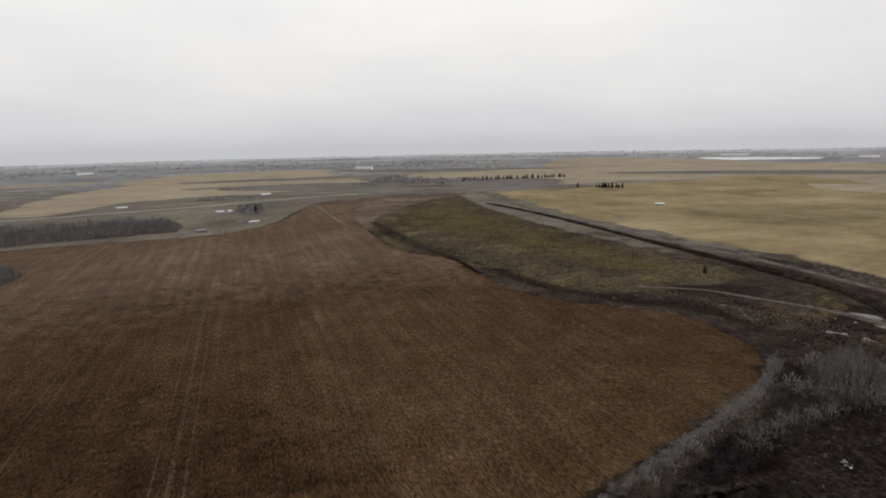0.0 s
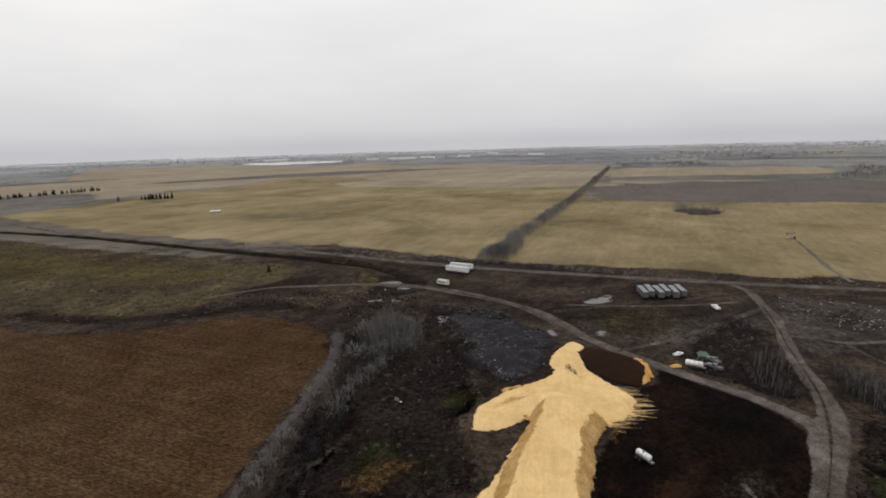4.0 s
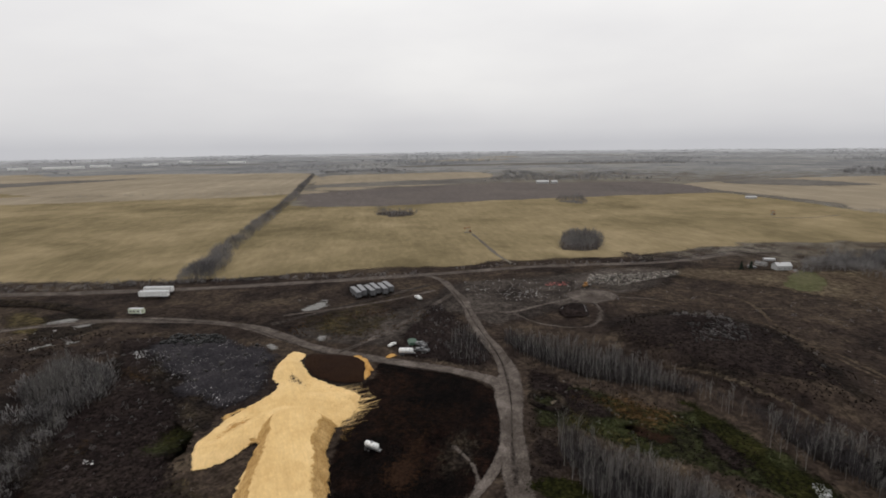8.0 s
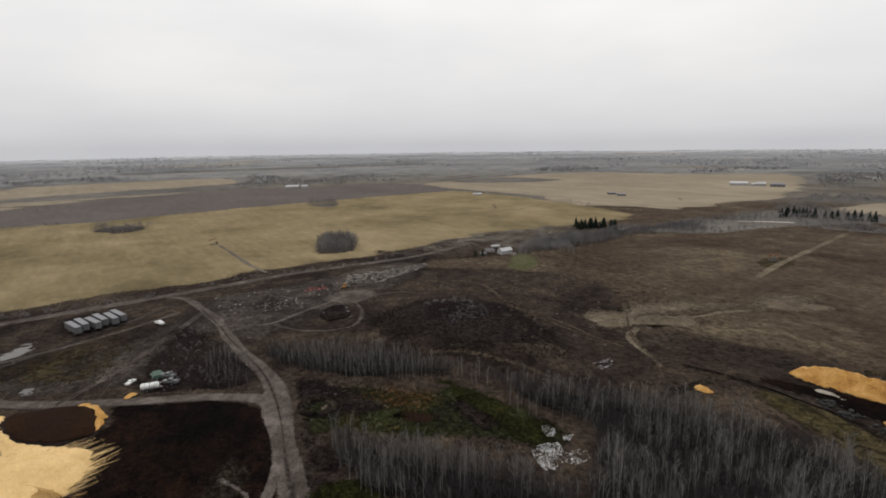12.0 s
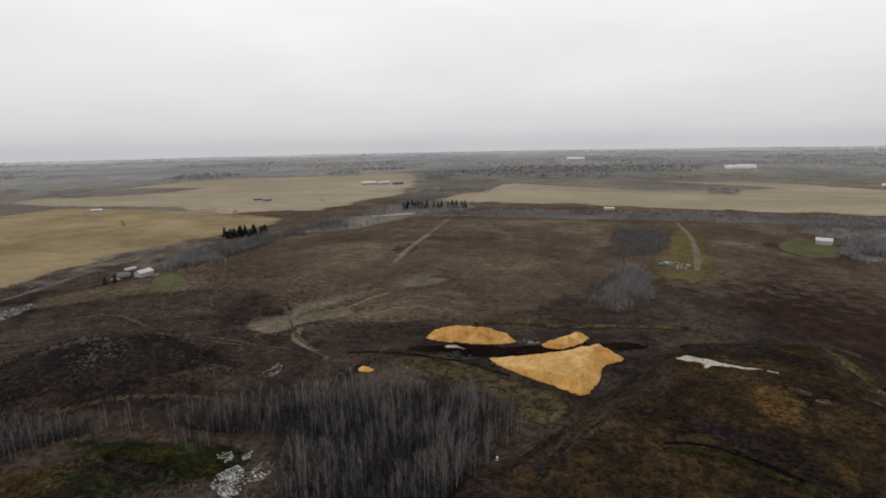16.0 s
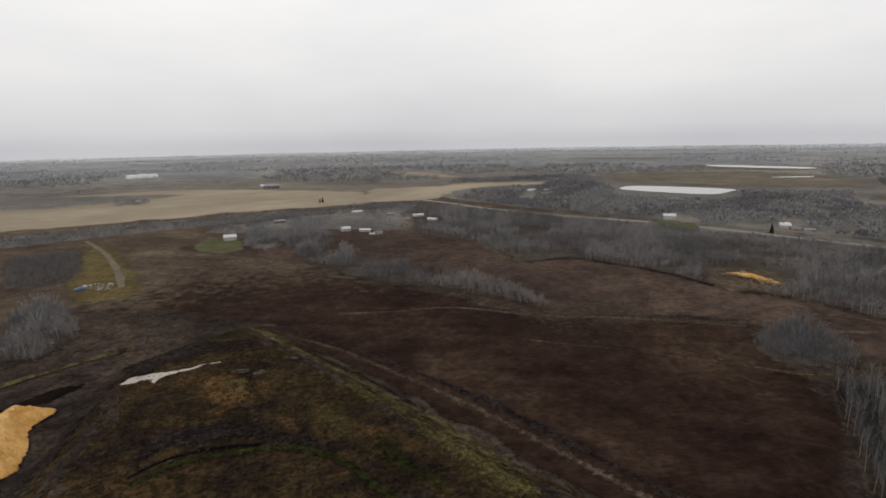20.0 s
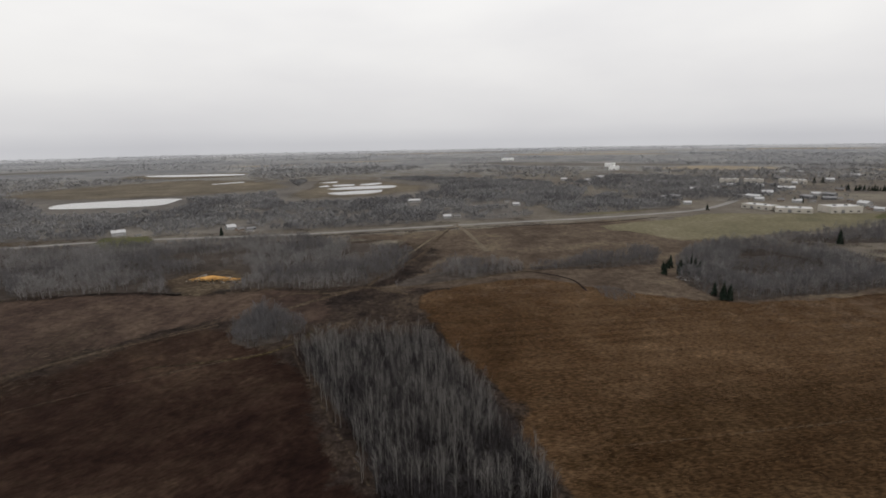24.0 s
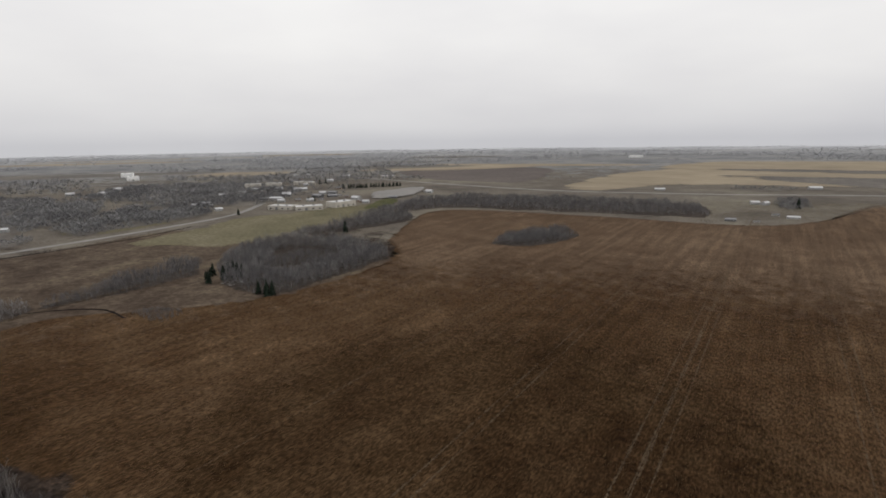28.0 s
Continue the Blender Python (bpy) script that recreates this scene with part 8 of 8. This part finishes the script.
patch("heap_1", [(245.6, -1.0), (256, -5), (259, -14), (250, -17), (239.7, -15.4), (237.1, -5.2)], "heath", 9, "low dark heap of soil and scrap", "heap", soft=2, step=2, wobble=0.8, rise=rise_to(1.8, 0.5, 0.4))
patch("stain_5", [(143.2, -19.4), (145.1, -28.4), (138.6, -35.7), (135.1, -28.1)], "rust", 7, "rusty patch in the grass", "grass", soft=4, step=3)

# the mound's foot, ditch and banks
ribbon("bank_8", [(-6, -234), (-16, -216), (-30, -196), (-40.5, -175), (-51, -152), (-59, -134), (-66, -116), (-73, -95), (-79, -79), (-84, -62)], 17, "umber", 8, "red-brown grass at the mound's foot", "grass", step=3, soft=0.6, wobble=1.0)
ribbon("bank_1", [(-8, -234), (-16.5, -217), (-30.5, -197), (-41, -176), (-52, -153), (-60, -135), (-67, -117), (-74, -96), (-80, -80)], 6, "tan", 8, "bleached weedy strip at the mound's foot", "verge", step=3, soft=0.98, wobble=1.0, cover=0.6)
ribbon("bank_6", [(-11, -235), (-17, -222), (-28, -206), (-39, -187), (-50, -168), (-60, -148), (-68, -129), (-76, -106), (-83, -86), (-90, -68)], 5.5, "heath", 8, "dark overgrown ditch beside the mound", "ditch", step=3, soft=0.9, wobble=1.6, cover=0.8)
ribbon("bank_7", [(3, -226), (-12.5, -196), (-25.5, -168), (-34.5, -149), (-44, -130), (-51, -113), (-58, -95)], 13, "olive", 8, "olive grass along the mound's shoulder", "grass", step=3, soft=0.95, wobble=0.8, cover=0.85)
ribbon("bank_2", [(-21, -170), (-29.5, -157), (-34.5, -141), (-41, -128), (-46.5, -113), (-53, -96)], 2.2, "heath", 10, "dark narrow ditch along the mound", "ditch", step=3, soft=0.9, wobble=1.0, cover=0.5)
patch("growth_1", [(5.0, -224.4), (-4.9, -229.8), (-15.0, -215.4), (-18.2, -200.2), (-9.7, -199.6), (2.4, -212.7)], "citron", 9, "yellow-olive grass at the mound's tip", "grass", soft=11, step=3, wobble=2)
patch("growth_4", [(19.6, -176.9), (10.3, -182.1), (0.5, -174.0), (1.2, -154.7), (9.8, -151.2), (17.7, -159.3)], "ginger", 9, "orange weeds on the mound", "weeds", soft=6, step=3, wobble=2, cover=0.9)
patch("growth_5", [(-16.1, -153.0), (-26.5, -152.6), (-26.0, -134.2), (-18.3, -126.6), (-12.6, -133.5)], "citron", 9, "yellow-green grass on the mound", "weeds", soft=12, step=3, wobble=3, cover=0.55)
patch("growth_6", [(31.0, -149.1), (9.7, -147.8), (-13.2, -132.6), (-22.4, -117.9), (-11.0, -116.4), (4.1, -129.1), (22.3, -131.7), (33.9, -129.5)], "heath", 9, "dark brown growth across the mound", "weeds", soft=9, step=3, wobble=2, cover=1.0)
patch("growth_7", [(-28.3, -161.8), (-36.8, -150.2), (-47.9, -120.2), (-56.8, -96.2), (-60.3, -83.0), (-51.4, -86.8), (-44.3, -111.6), (-35.4, -138.4)], "citron", 9, "yellow-green strip along the mound's shoulder", "grass", soft=9, step=3, wobble=2, cover=0.45)
patch("growth_8", [(52.7, -211.0), (31.5, -219.2), (6.6, -214.6), (2.7, -197.3), (23.4, -192.8), (38.8, -181.0)], "heath", 8, "dark growth round the silty pond", "weeds", soft=10, step=3, wobble=2, cover=0.7)
patch("growth_9", [(-26.0, -134.2), (-34.4, -118.3), (-39.1, -98.8), (-31.7, -93.6), (-24.7, -104.8), (-22.9, -120.4)], "lush", 8, "green grass on the mound's slope", "grass", soft=7, step=3, wobble=2, cover=0.8)
patch("growth_10", [(11.8, -122.5), (-0.9, -121.9), (-10.8, -115.3), (-7.2, -106.9), (6.8, -110.7)], "olive", 8, "yellowed weeds on the mound", "weeds", soft=12, step=3, wobble=2, cover=0.8)
ribbon("ditch", [(29.4, -123.7), (22.4, -128.1), (12.8, -128.9), (0.7, -127.2), (-7.2, -124.1), (-15.9, -115.6), (-20.9, -105.8), (-24.7, -95.6)], 4.5, "lush", 11, "green grassy ditch across the mound", "ditch", step=2, soft=0.9, wobble=1.2, cover=0.95)
ribbon("ditch_edge", [(30.6, -127.0), (23.2, -131.1), (13.4, -131.8), (1.1, -129.8)], 1.8, "black", 11, "dark cut edge above the ditch", "ditch", step=2, soft=0.8, wobble=1.0)
patch("growth_2", [(15.8, -177.8), (-0.3, -179.2), (-3.9, -163.0), (10.3, -157.3)], "citron", 9, "yellow-orange weeds on the mound", "weeds", soft=8, step=3, wobble=2, cover=0.6)
patch("growth_3", [(131.5, -136.2), (111.2, -149.6), (86.1, -147.7), (58.4, -142.5), (60.4, -121.7), (86.7, -127.0), (106.1, -129.6)], "olive", 6, "olive grass below the sawdust pile", "grass", soft=7, step=4, wobble=2)
patch("growth_11", [(-27, -182), (-36, -161), (-44, -139), (-52, -116), (-60, -92), (-62, -84), (-55, -76), (-42, -84), (-38, -104), (-31, -126), (-25, -151)], "citron", 10, "yellow-green grass down the mound's flank", "grass", soft=9, step=3, wobble=2, cover=0.7)
patch("growth_12", [(-38, -165), (-47, -142), (-57, -118), (-64, -100), (-68, -86), (-63, -85), (-58, -105), (-50, -130), (-42, -152)], "ginger", 10, "rusty grass at the mound's foot", "grass", soft=4, step=3, wobble=1.5, cover=1.0)
patch("growth_13", [(49, -205), (39, -217), (20, -223), (3, -229), (2, -219), (28, -212), (43, -204)], "lush", 10, "green grass along the mound's far edge", "grass", soft=4, step=3, wobble=1.5, cover=0.9)
patch("growth_14", [(-12, -160), (-27, -139), (-28, -116), (-11, -129)], "citron", 10, "olive grass on the mound", "grass", soft=10, step=3, wobble=3, cover=0.7)
patch("growth_15", [(-32, -114), (-42, -102), (-44, -84), (-29, -92)], "lush", 10, "green grass on the mound", "grass", soft=8, step=3, wobble=3, cover=0.9)
patch("growth_16", [(18, -156), (3, -164), (-3, -172), (-1, -157), (12, -148)], "ginger", 10, "orange weeds on the mound", "weeds", soft=5, step=3, wobble=2, cover=0.7)
# the weedy bank beside the sawdust heap
patch("growth_36", [(126, 158), (152, 148), (131, 110), (105, 91), (86, 67), (66, 76), (45, 99), (70, 115), (96, 134)], "heath", 8, "dark rusty growth over the weedy bank", "weeds", soft=9, step=3, wobble=4, cover=0.85)
patch("growth_17", [(69, 113), (81, 112), (84, 104), (91, 93), (98, 82), (92, 74), (78, 74), (56, 88), (54, 99)], "lush", 9, "green grass on the bank", "grass", soft=14, step=3, wobble=5, cover=0.7)
patch("growth_18", [(51, 98), (64, 104), (77, 101), (84, 92), (83, 83), (74, 79), (50, 91)], "ginger", 10, "orange-brown weeds on the bank's crest", "weeds", soft=7, step=3, wobble=5, cover=0.6)
patch("growth_19", [(79, 135), (92, 128), (82, 112), (64, 107), (42, 98), (34, 100), (54, 116)], "black", 9, "black ground under the hedge", "ground", soft=7, step=3, wobble=2, cover=0.9)
patch("growth_20", [(101, 128), (121, 122), (117, 99), (96, 93), (87, 107)], "heath", 9, "dark rusty growth beside the slag", "weeds", soft=10, step=3, wobble=3, cover=0.8)
patch("growth_21", [(99, 129), (116, 132), (111, 122), (95, 117)], "ginger", 10, "rusty weeds by the hedge", "weeds", soft=7, step=3, wobble=2, cover=0.5)
patch("growth_22", [(109, 111), (124, 108), (117, 96), (102, 96)], "lush", 10, "green weeds below the slag heap", "weeds", soft=8, step=3, wobble=2, cover=0.7)
for n, o in enumerate(([(74, 110), (86, 108), (86, 94), (73, 92), (67, 102)], [(108, 112), (123, 105), (113, 94), (100, 99)], [(69, 92), (85, 84), (85, 73), (74, 77), (64, 85)])):
    patch("growth_%d" % (37 + n), o, "grass", 9, "green grass among rusty weeds", "grass", soft=7, step=2.5, wobble=4, cover=0.7)
patch("growth_23", [(160, -45), (150, -53), (137, -60), (130, -52), (137, -44), (149, -41)], "lush", 9, "green grass beside the wood", "grass", soft=6, step=3, wobble=2, cover=0.9)
patch("growth_24", [(114, 8), (118, -1), (112, -6), (107, 6)], "lush", 9, "green grass at the road's edge", "grass", soft=4, step=3, wobble=2, cover=0.9)
for n, o in enumerate(([(-62, -188), (-78, -180), (-92, -184), (-104, -176), (-92, -170), (-74, -172)], [(-112, -168), (-126, -158), (-140, -146), (-132, -144), (-116, -156)], [(-70, -150), (-84, -146), (-98, -150), (-88, -140), (-74, -142)])):
    patch("stain_%d" % (50 + n), o, "olive", 8, "yellowed streaks of grass in red-brown grassland", "grass", soft=8, step=3, wobble=4, cover=0.4)
patch("growth_25", [(156, -44), (150, -51), (136, -53), (129, -65), (121, -67), (116, -60), (118, -52), (119, -47), (131, -49), (144, -47)], "lush", 9, "green grass in the hollow", "grass", soft=5, step=2.5, wobble=2, cover=0.85)
patch("growth_26", [(147, -21), (147, -31), (139, -32), (139, -24)], "rust", 9, "rusty patch in the hollow's grass", "grass", soft=4, step=2.5, wobble=2, cover=0.7)
patch("growth_33", [(-33, 555), (48, 588), (104, 420), (114, 337), (53, 332), (2, 431)], "straw_grass", 8, "yellow grass on fallow ground", "grass", soft=40, step=10, wobble=8, cover=0.35)
patch("growth_34", [(-106, 632), (-44, 532), (10, 384), (61, 297), (80, 272), (38, 300), (-15, 374), (-71, 480)], "dark", 8, "dark brown growth along the stubble's edge", "weeds", soft=22, step=8, wobble=8, cover=0.65)
patch("growth_35", [(120, 300), (160, 285), (182, 262), (150, 255), (118, 268)], "dark", 8, "dark brown growth beside the muddy track", "weeds", soft=14, step=5, wobble=5, cover=0.6)
patch("growth_30", [(163, -2), (168, -26), (158, -43), (144, -44), (138, -33), (147, -13)], "ginger", 9, "rusty and yellow weeds in the hollow", "weeds", soft=9, step=3, wobble=5, cover=0.5)
patch("growth_31", [(141, 9), (156, -9), (143, -21), (136, -32), (129, -36), (128, -21), (134, -8), (133, 6)], "citron", 9, "yellow-green grass in the hollow", "grass", soft=7, step=3, wobble=4, cover=0.45)
patch("growth_32", [(180, 11), (170, -10), (156, -5), (155, 7)], "heath", 9, "dark growth by the belt of trees", "weeds", soft=6, step=3, wobble=3, cover=0.9)
patch("stain_53", [(200, 65), (222, 63), (249, 57), (238, 48), (209, 33), (187, 22), (177, 26), (176, 41), (181, 60)], "heath", 10, "dark growth between the forking roads", "weeds", soft=6, step=3, wobble=3, cover=1.0)
patch("stain_54", [(215, 115), (226, 97), (236, 75), (241, 67), (212, 68), (192, 73), (190, 92), (197, 106)], "olive", 10, "olive grass between the wheel tracks", "grass", soft=9, step=3, wobble=4, cover=0.55)
patch("growth_27", [(152, -40), (149, -46), (134, -49), (124, -47), (126, -43), (139, -39)], "heath", 9, "dark rusty growth in the hollow", "weeds", soft=4, step=2.5, wobble=2, cover=0.9)
patch("growth_28", [(134, -141), (117, -147), (97, -149), (71, -150), (58, -147), (60, -136), (80, -137), (99, -133), (118, -128)], "citron", 9, "olive grass below the sawdust piles", "grass", soft=8, step=3, wobble=2, cover=0.5)
patch("growth_29", [(216, -129), (232, -154), (227, -188), (214, -215), (190, -250), (176, -234), (188, -188), (189, -154), (185, -129), (196, -121)], "dry", 9, "bleached grass in brown grazing", "grass", soft=18, step=4, wobble=3, cover=0.62)
patch("yard_pale", [(297, -3), (334, -16), (353, -46), (348, -78), (331, -80), (303, -50), (290, -25), (264, -9)], "gravel", 9, "pale trodden ground round the rubble", "ground", soft=10, step=4, wobble=3, cover=0.55)
ribbon("track_26", [(32, -142), (40, -139), (45, -134), (48.5, -122), (50, -109), (49, -95)], 3.2, "dark", 10, "dark curved wheel track on the mound", "track", step=2.5, soft=0.8, wobble=0.6, cover=0.8)
ribbon("track_25", [(188, -36), (183, -46), (178, -56), (170, -65), (162, -73), (150, -80)], 4.5, "tan", 9, "pale track along the wood", "track", step=3, soft=0.8, wobble=0.8, cover=0.55)
ribbon("track_1", [(59.8, -85.5), (57.9, -103.3), (54.9, -125.2), (51.9, -151.4), (50.2, -171.5)], 4, "dark", 9, "dark vehicle track up the mound", "track", step=3, soft=0.6, wobble=0.6)
ribbon("track_2", [(136.9, -142.1), (137.5, -131.2), (134.7, -118.1), (132.3, -106.6)], 5, "dark", 7, "dark track beside the wood", "track", step=4, soft=0.6)
ribbon("track_3", [(302, -15), (278, -39), (265, -74), (268, -107)], 3, "tan", 7, "pale track across the waste ground", "track", step=4, soft=0.85, cover=0.7)
ribbon("track_4", [(252, -88), (215.9, -100.1), (190.4, -108.9), (170.7, -118.3)], 3, "tan", 9, "pale worn bank edge", "track", step=4, soft=0.85, cover=0.7)
ribbon("track_5", [(204.6, 126.0), (234, 105), (263, 85), (282, 71)], 4, "yard", 7, "wheel track by the parked trailers", "track", step=4, soft=0.6)
ribbon("track_6", [(340, -444), (302, -368), (270, -302), (244, -255)], 6, "dry", 7, "pale track to the pump jack", "track", step=8, soft=0.7)
ribbon("track_7", [(-111, -236), (-119.8, -218.7), (-126.2, -198.8), (-156.2, -181.6), (-199, -153)], 3, "tan", 7, "faint trail over grassland", "track", step=5, soft=0.8, wobble=0.6, cover=0.75, ends=(1.6, 0.6))
ribbon("track_8", [(-103.8, -175.0), (-131.7, -151.0), (-151.9, -132.2), (-169.1, -114.3), (-180.4, -107.8)], 2.6, "tan", 7, "faint trail over grassland", "track", step=5, soft=0.85, wobble=0.8, cover=0.65)
ribbon("track_9", [(-491, -100), (-429, -105), (-366, -107), (-316, -109)], 5, "dry", 7, "faint trail over pasture", "track", step=6, soft=0.7, cover=0.6)
ribbon("track_10", [(-197.2, -104.3), (-181.6, -105.5), (-167.3, -114.2), (-156.8, -132.9), (-149.2, -149.6)], 3.5, "olive", 8, "grassy trail past the tree clump", "track", step=5, soft=0.85, wobble=0.8, cover=0.65)
ribbon("track_11", [(-219, -133), (-252, -116), (-266, -103), (-255, -76)], 5, "tan", 8, "pale lane at the wood's edge", "track", step=6, soft=0.7, wobble=0.6)
ribbon("track_20", [(-236, -150), (-248, -140), (-252, -121), (-264, -107), (-295, -106), (-351, -98), (-420, -100), (-471, -101)], 4, "tan", 8, "pale trail through the woods to the road", "track", step=6, soft=0.7, wobble=0.6, cover=0.9)
ribbon("track_21", [(-262, -96), (-285, -62), (-305, -36), (-320, -12), (-333, 14), (-350, 38), (-368, 58)], 4, "tan", 8, "pale lane along the stubble field's end", "track", step=6, soft=0.7, wobble=0.6)
ribbon("bank_3", [(-318, -30), (-311, -8), (-299, 7), (-278, 14)], 2.4, "heath", 9, "dark curved ditch at the stubble's edge", "ditch", step=4, soft=0.8, wobble=0.8, cover=0.9)
ribbon("track_12", [(108, 284), (124, 280), (142, 273), (158, 258), (179, 237), (190, 216), (196, 203)], 5, "gravel", 7, "muddy pale track beside the berm", "track", step=4, soft=0.7, wobble=0.8)

ribbon("track_13", [(241.1, 19.9), (229.1, 8.7), (224.8, -1.1), (225.3, -12.3), (232.4, -19.0), (252, -22), (274, -19), (275, -32), (275, -51)], 5, "gravel", 9, "worn grey lane round a soil heap", "track", step=3, soft=0.9, wobble=1.0, cover=0.6)
ribbon("track_14", [(235.4, 38.3), (240.4, 29.4), (241.1, 19.9), (255, 6), (268, -8)], 4, "gravel", 9, "worn grey lane across the yard", "track", step=3, soft=0.8, wobble=0.8, cover=0.7)
ribbon("track_15", [(217, 127), (226, 114), (236, 100), (252, 82), (272, 65)], 5, "gravel", 8, "pale worn lane before the parked trailers", "track", step=3, soft=0.85, wobble=1.0, cover=0.7)

# weedy strips between the wheel tracks of the dirt roads
for name, line_points in (("road_crown_1", [(111.4, 7.4), (127.7, 9.8), (149.2, 12.0), (164.5, 14.4), (182.7, 18.7), (201.5, 25.8), (224.4, 35.5), (244.4, 42.8), (273, 55)]), ("road_crown_2", [(176, 245), (191, 224), (199, 203), (201, 180), (200.5, 140.6), (188.1, 111.2), (179.3, 91.5), (174.6, 68.5), (171.4, 52.0), (168.8, 34.6)]), ("road_crown_3", [(179.3, 82.0), (190.4, 76.8), (211.0, 68.7), (241.3, 60.6), (268, 54)])):
    ribbon(name, line_points, 1.7, "yard", 11, "darker strip between the wheel tracks", "road", step=3, soft=0.85, wobble=1.2, cover=0.65)


# ---- single aspens at the edges of the woods ----
PROTO = []
for k, (tr, tw, li) in enumerate(NEAR):
    e = thing("aspen", "pale-barked leafless aspen at the wood's edge", "tree", "aspens at the wood edges")
    o = new("trunk", mesh_from("trunk", *tr, [M["bark"]]))
    o.parent = e
    v, f = np.concatenate([tw[0], li[0]]), np.concatenate([tw[1], li[1] + len(tw[0])])
    o = new("crown", mesh_from("crown", v, f, [M["twig"], M["bark"]], slots=[0] * len(tw[1]) + [1] * len(li[1])))
    o.parent = e
    PROTO.append(e)
GROWN = [0]


def aspens(points, n, height, spread, seed):
    line = spline(points, 0.5, False)
    rng = np.random.RandomState(seed)
    for i in range(n):
        p = line[rng.randint(len(line))] + rng.uniform(-spread, spread, 2)
        m = pose(p[0], p[1], float(relief([p])[0]) - 0.05, 0, 0, rng.uniform(0, 360))
        k = GROWN[0] % len(PROTO)
        GROWN[0] += 1
        c = PROTO[k] if GROWN[0] <= len(PROTO) else copy_thing(PROTO[k], m)
        c.matrix_basis = m
        c.scale = (height / 9 * rng.uniform(0.65, 1.15),) * 3


aspens([(-173, -99), (-140, -71), (-116, -50), (-99, -39)], 34, 9, 2.5, 1)
aspens([(-104.2, -42.2), (-103.9, -16.0), (-104.1, 1.3)], 26, 10, 3.0, 2)
aspens([(-105.6, 0.7), (-138.8, -16.2), (-169.0, -36.1), (-191.9, -51.2)], 26, 9, 2.5, 3)
aspens([(133, -3), (123, -4), (110, -10.5), (102, -20)], 22, 8.0, 2.0, 4)
aspens([(131, -6), (119, -24), (107, -40), (96, -53)], 26, 8.5, 2.0, 5)
aspens([(124.8, -61.3), (138.0, -58.4), (154.4, -55.5), (167.6, -41.0), (166.6, -26.7), (171.9, -7.4)], 30, 7, 2.5, 6)
aspens([(67.6, -122.3), (66.3, -97.9), (66.2, -82.5)], 26, 9, 2.5, 7)
aspens([(116.1, 173.7), (97.6, 153.8), (76.9, 136.7), (59.3, 122.6), (44.6, 111.3)], 24, 3.6, 1.5, 8)
aspens([(136.4, 145.7), (118.7, 142.3), (100.2, 135.6), (81.4, 125.4)], 30, 7, 2.0, 9)

# streaks of sawdust dragged over the black soil
rng = np.random.RandomState(77)
EDGE = spline([(151.2, 69.0), (149.8, 65.4), (147.0, 61.8), (142.0, 59.6), (136.0, 58.6), (131.0, 59.0), (128.4, 59.8)], 0.5, False)
DRAG = np.array((147.8, 48.9)) - np.array((137.2, 65.7))
DRAG = DRAG / np.linalg.norm(DRAG)
for i in range(90):
    a = EDGE[rng.randint(len(EDGE))] + rng.uniform(-0.8, 0.8, 2)
    d = DRAG + rng.normal(0, 0.16, 2)
    b = a + d * rng.uniform(0.5, 7.0)
    ribbon("sawdust_streak", [tuple(a - d * 2.0), tuple((a + b) / 2 + rng.uniform(-0.5, 0.5, 2)), tuple(b)], rng.uniform(0.2, 0.6), "sawdust", 9, "thin streak of spilled sawdust", "spill", step=0.8, soft=0.7, wobble=1.4, ends=(1.0, 0.15), cover=0.85)
# dark soil dragged in thin streaks over the heap's right arm and neck
LIP = spline([(160.0, 86.6), (156.0, 81.0), (152.0, 72.6), (148.8, 66.4), (144.0, 61.6)], 0.5, False)
for i in range(30):
    a = LIP[rng.randint(len(LIP))] + rng.uniform(-2.5, 0.2, 2)
    d = DRAG + rng.normal(0, 0.14, 2)
    n, ln = np.array((-d[1], d[0])), rng.uniform(1.2, 4.5)
    w = rng.uniform(0.12, 0.3)
    patch("soil_streak", [tuple(a + d * 0.6), tuple(a - n * w), tuple(a - d * ln), tuple(a + n * w)], "rust", 14, "thin streak of dark soil on sawdust", "spill", soft=0.25, step=0.6, wobble=0.3, rise=over_heap, cover=0.7)
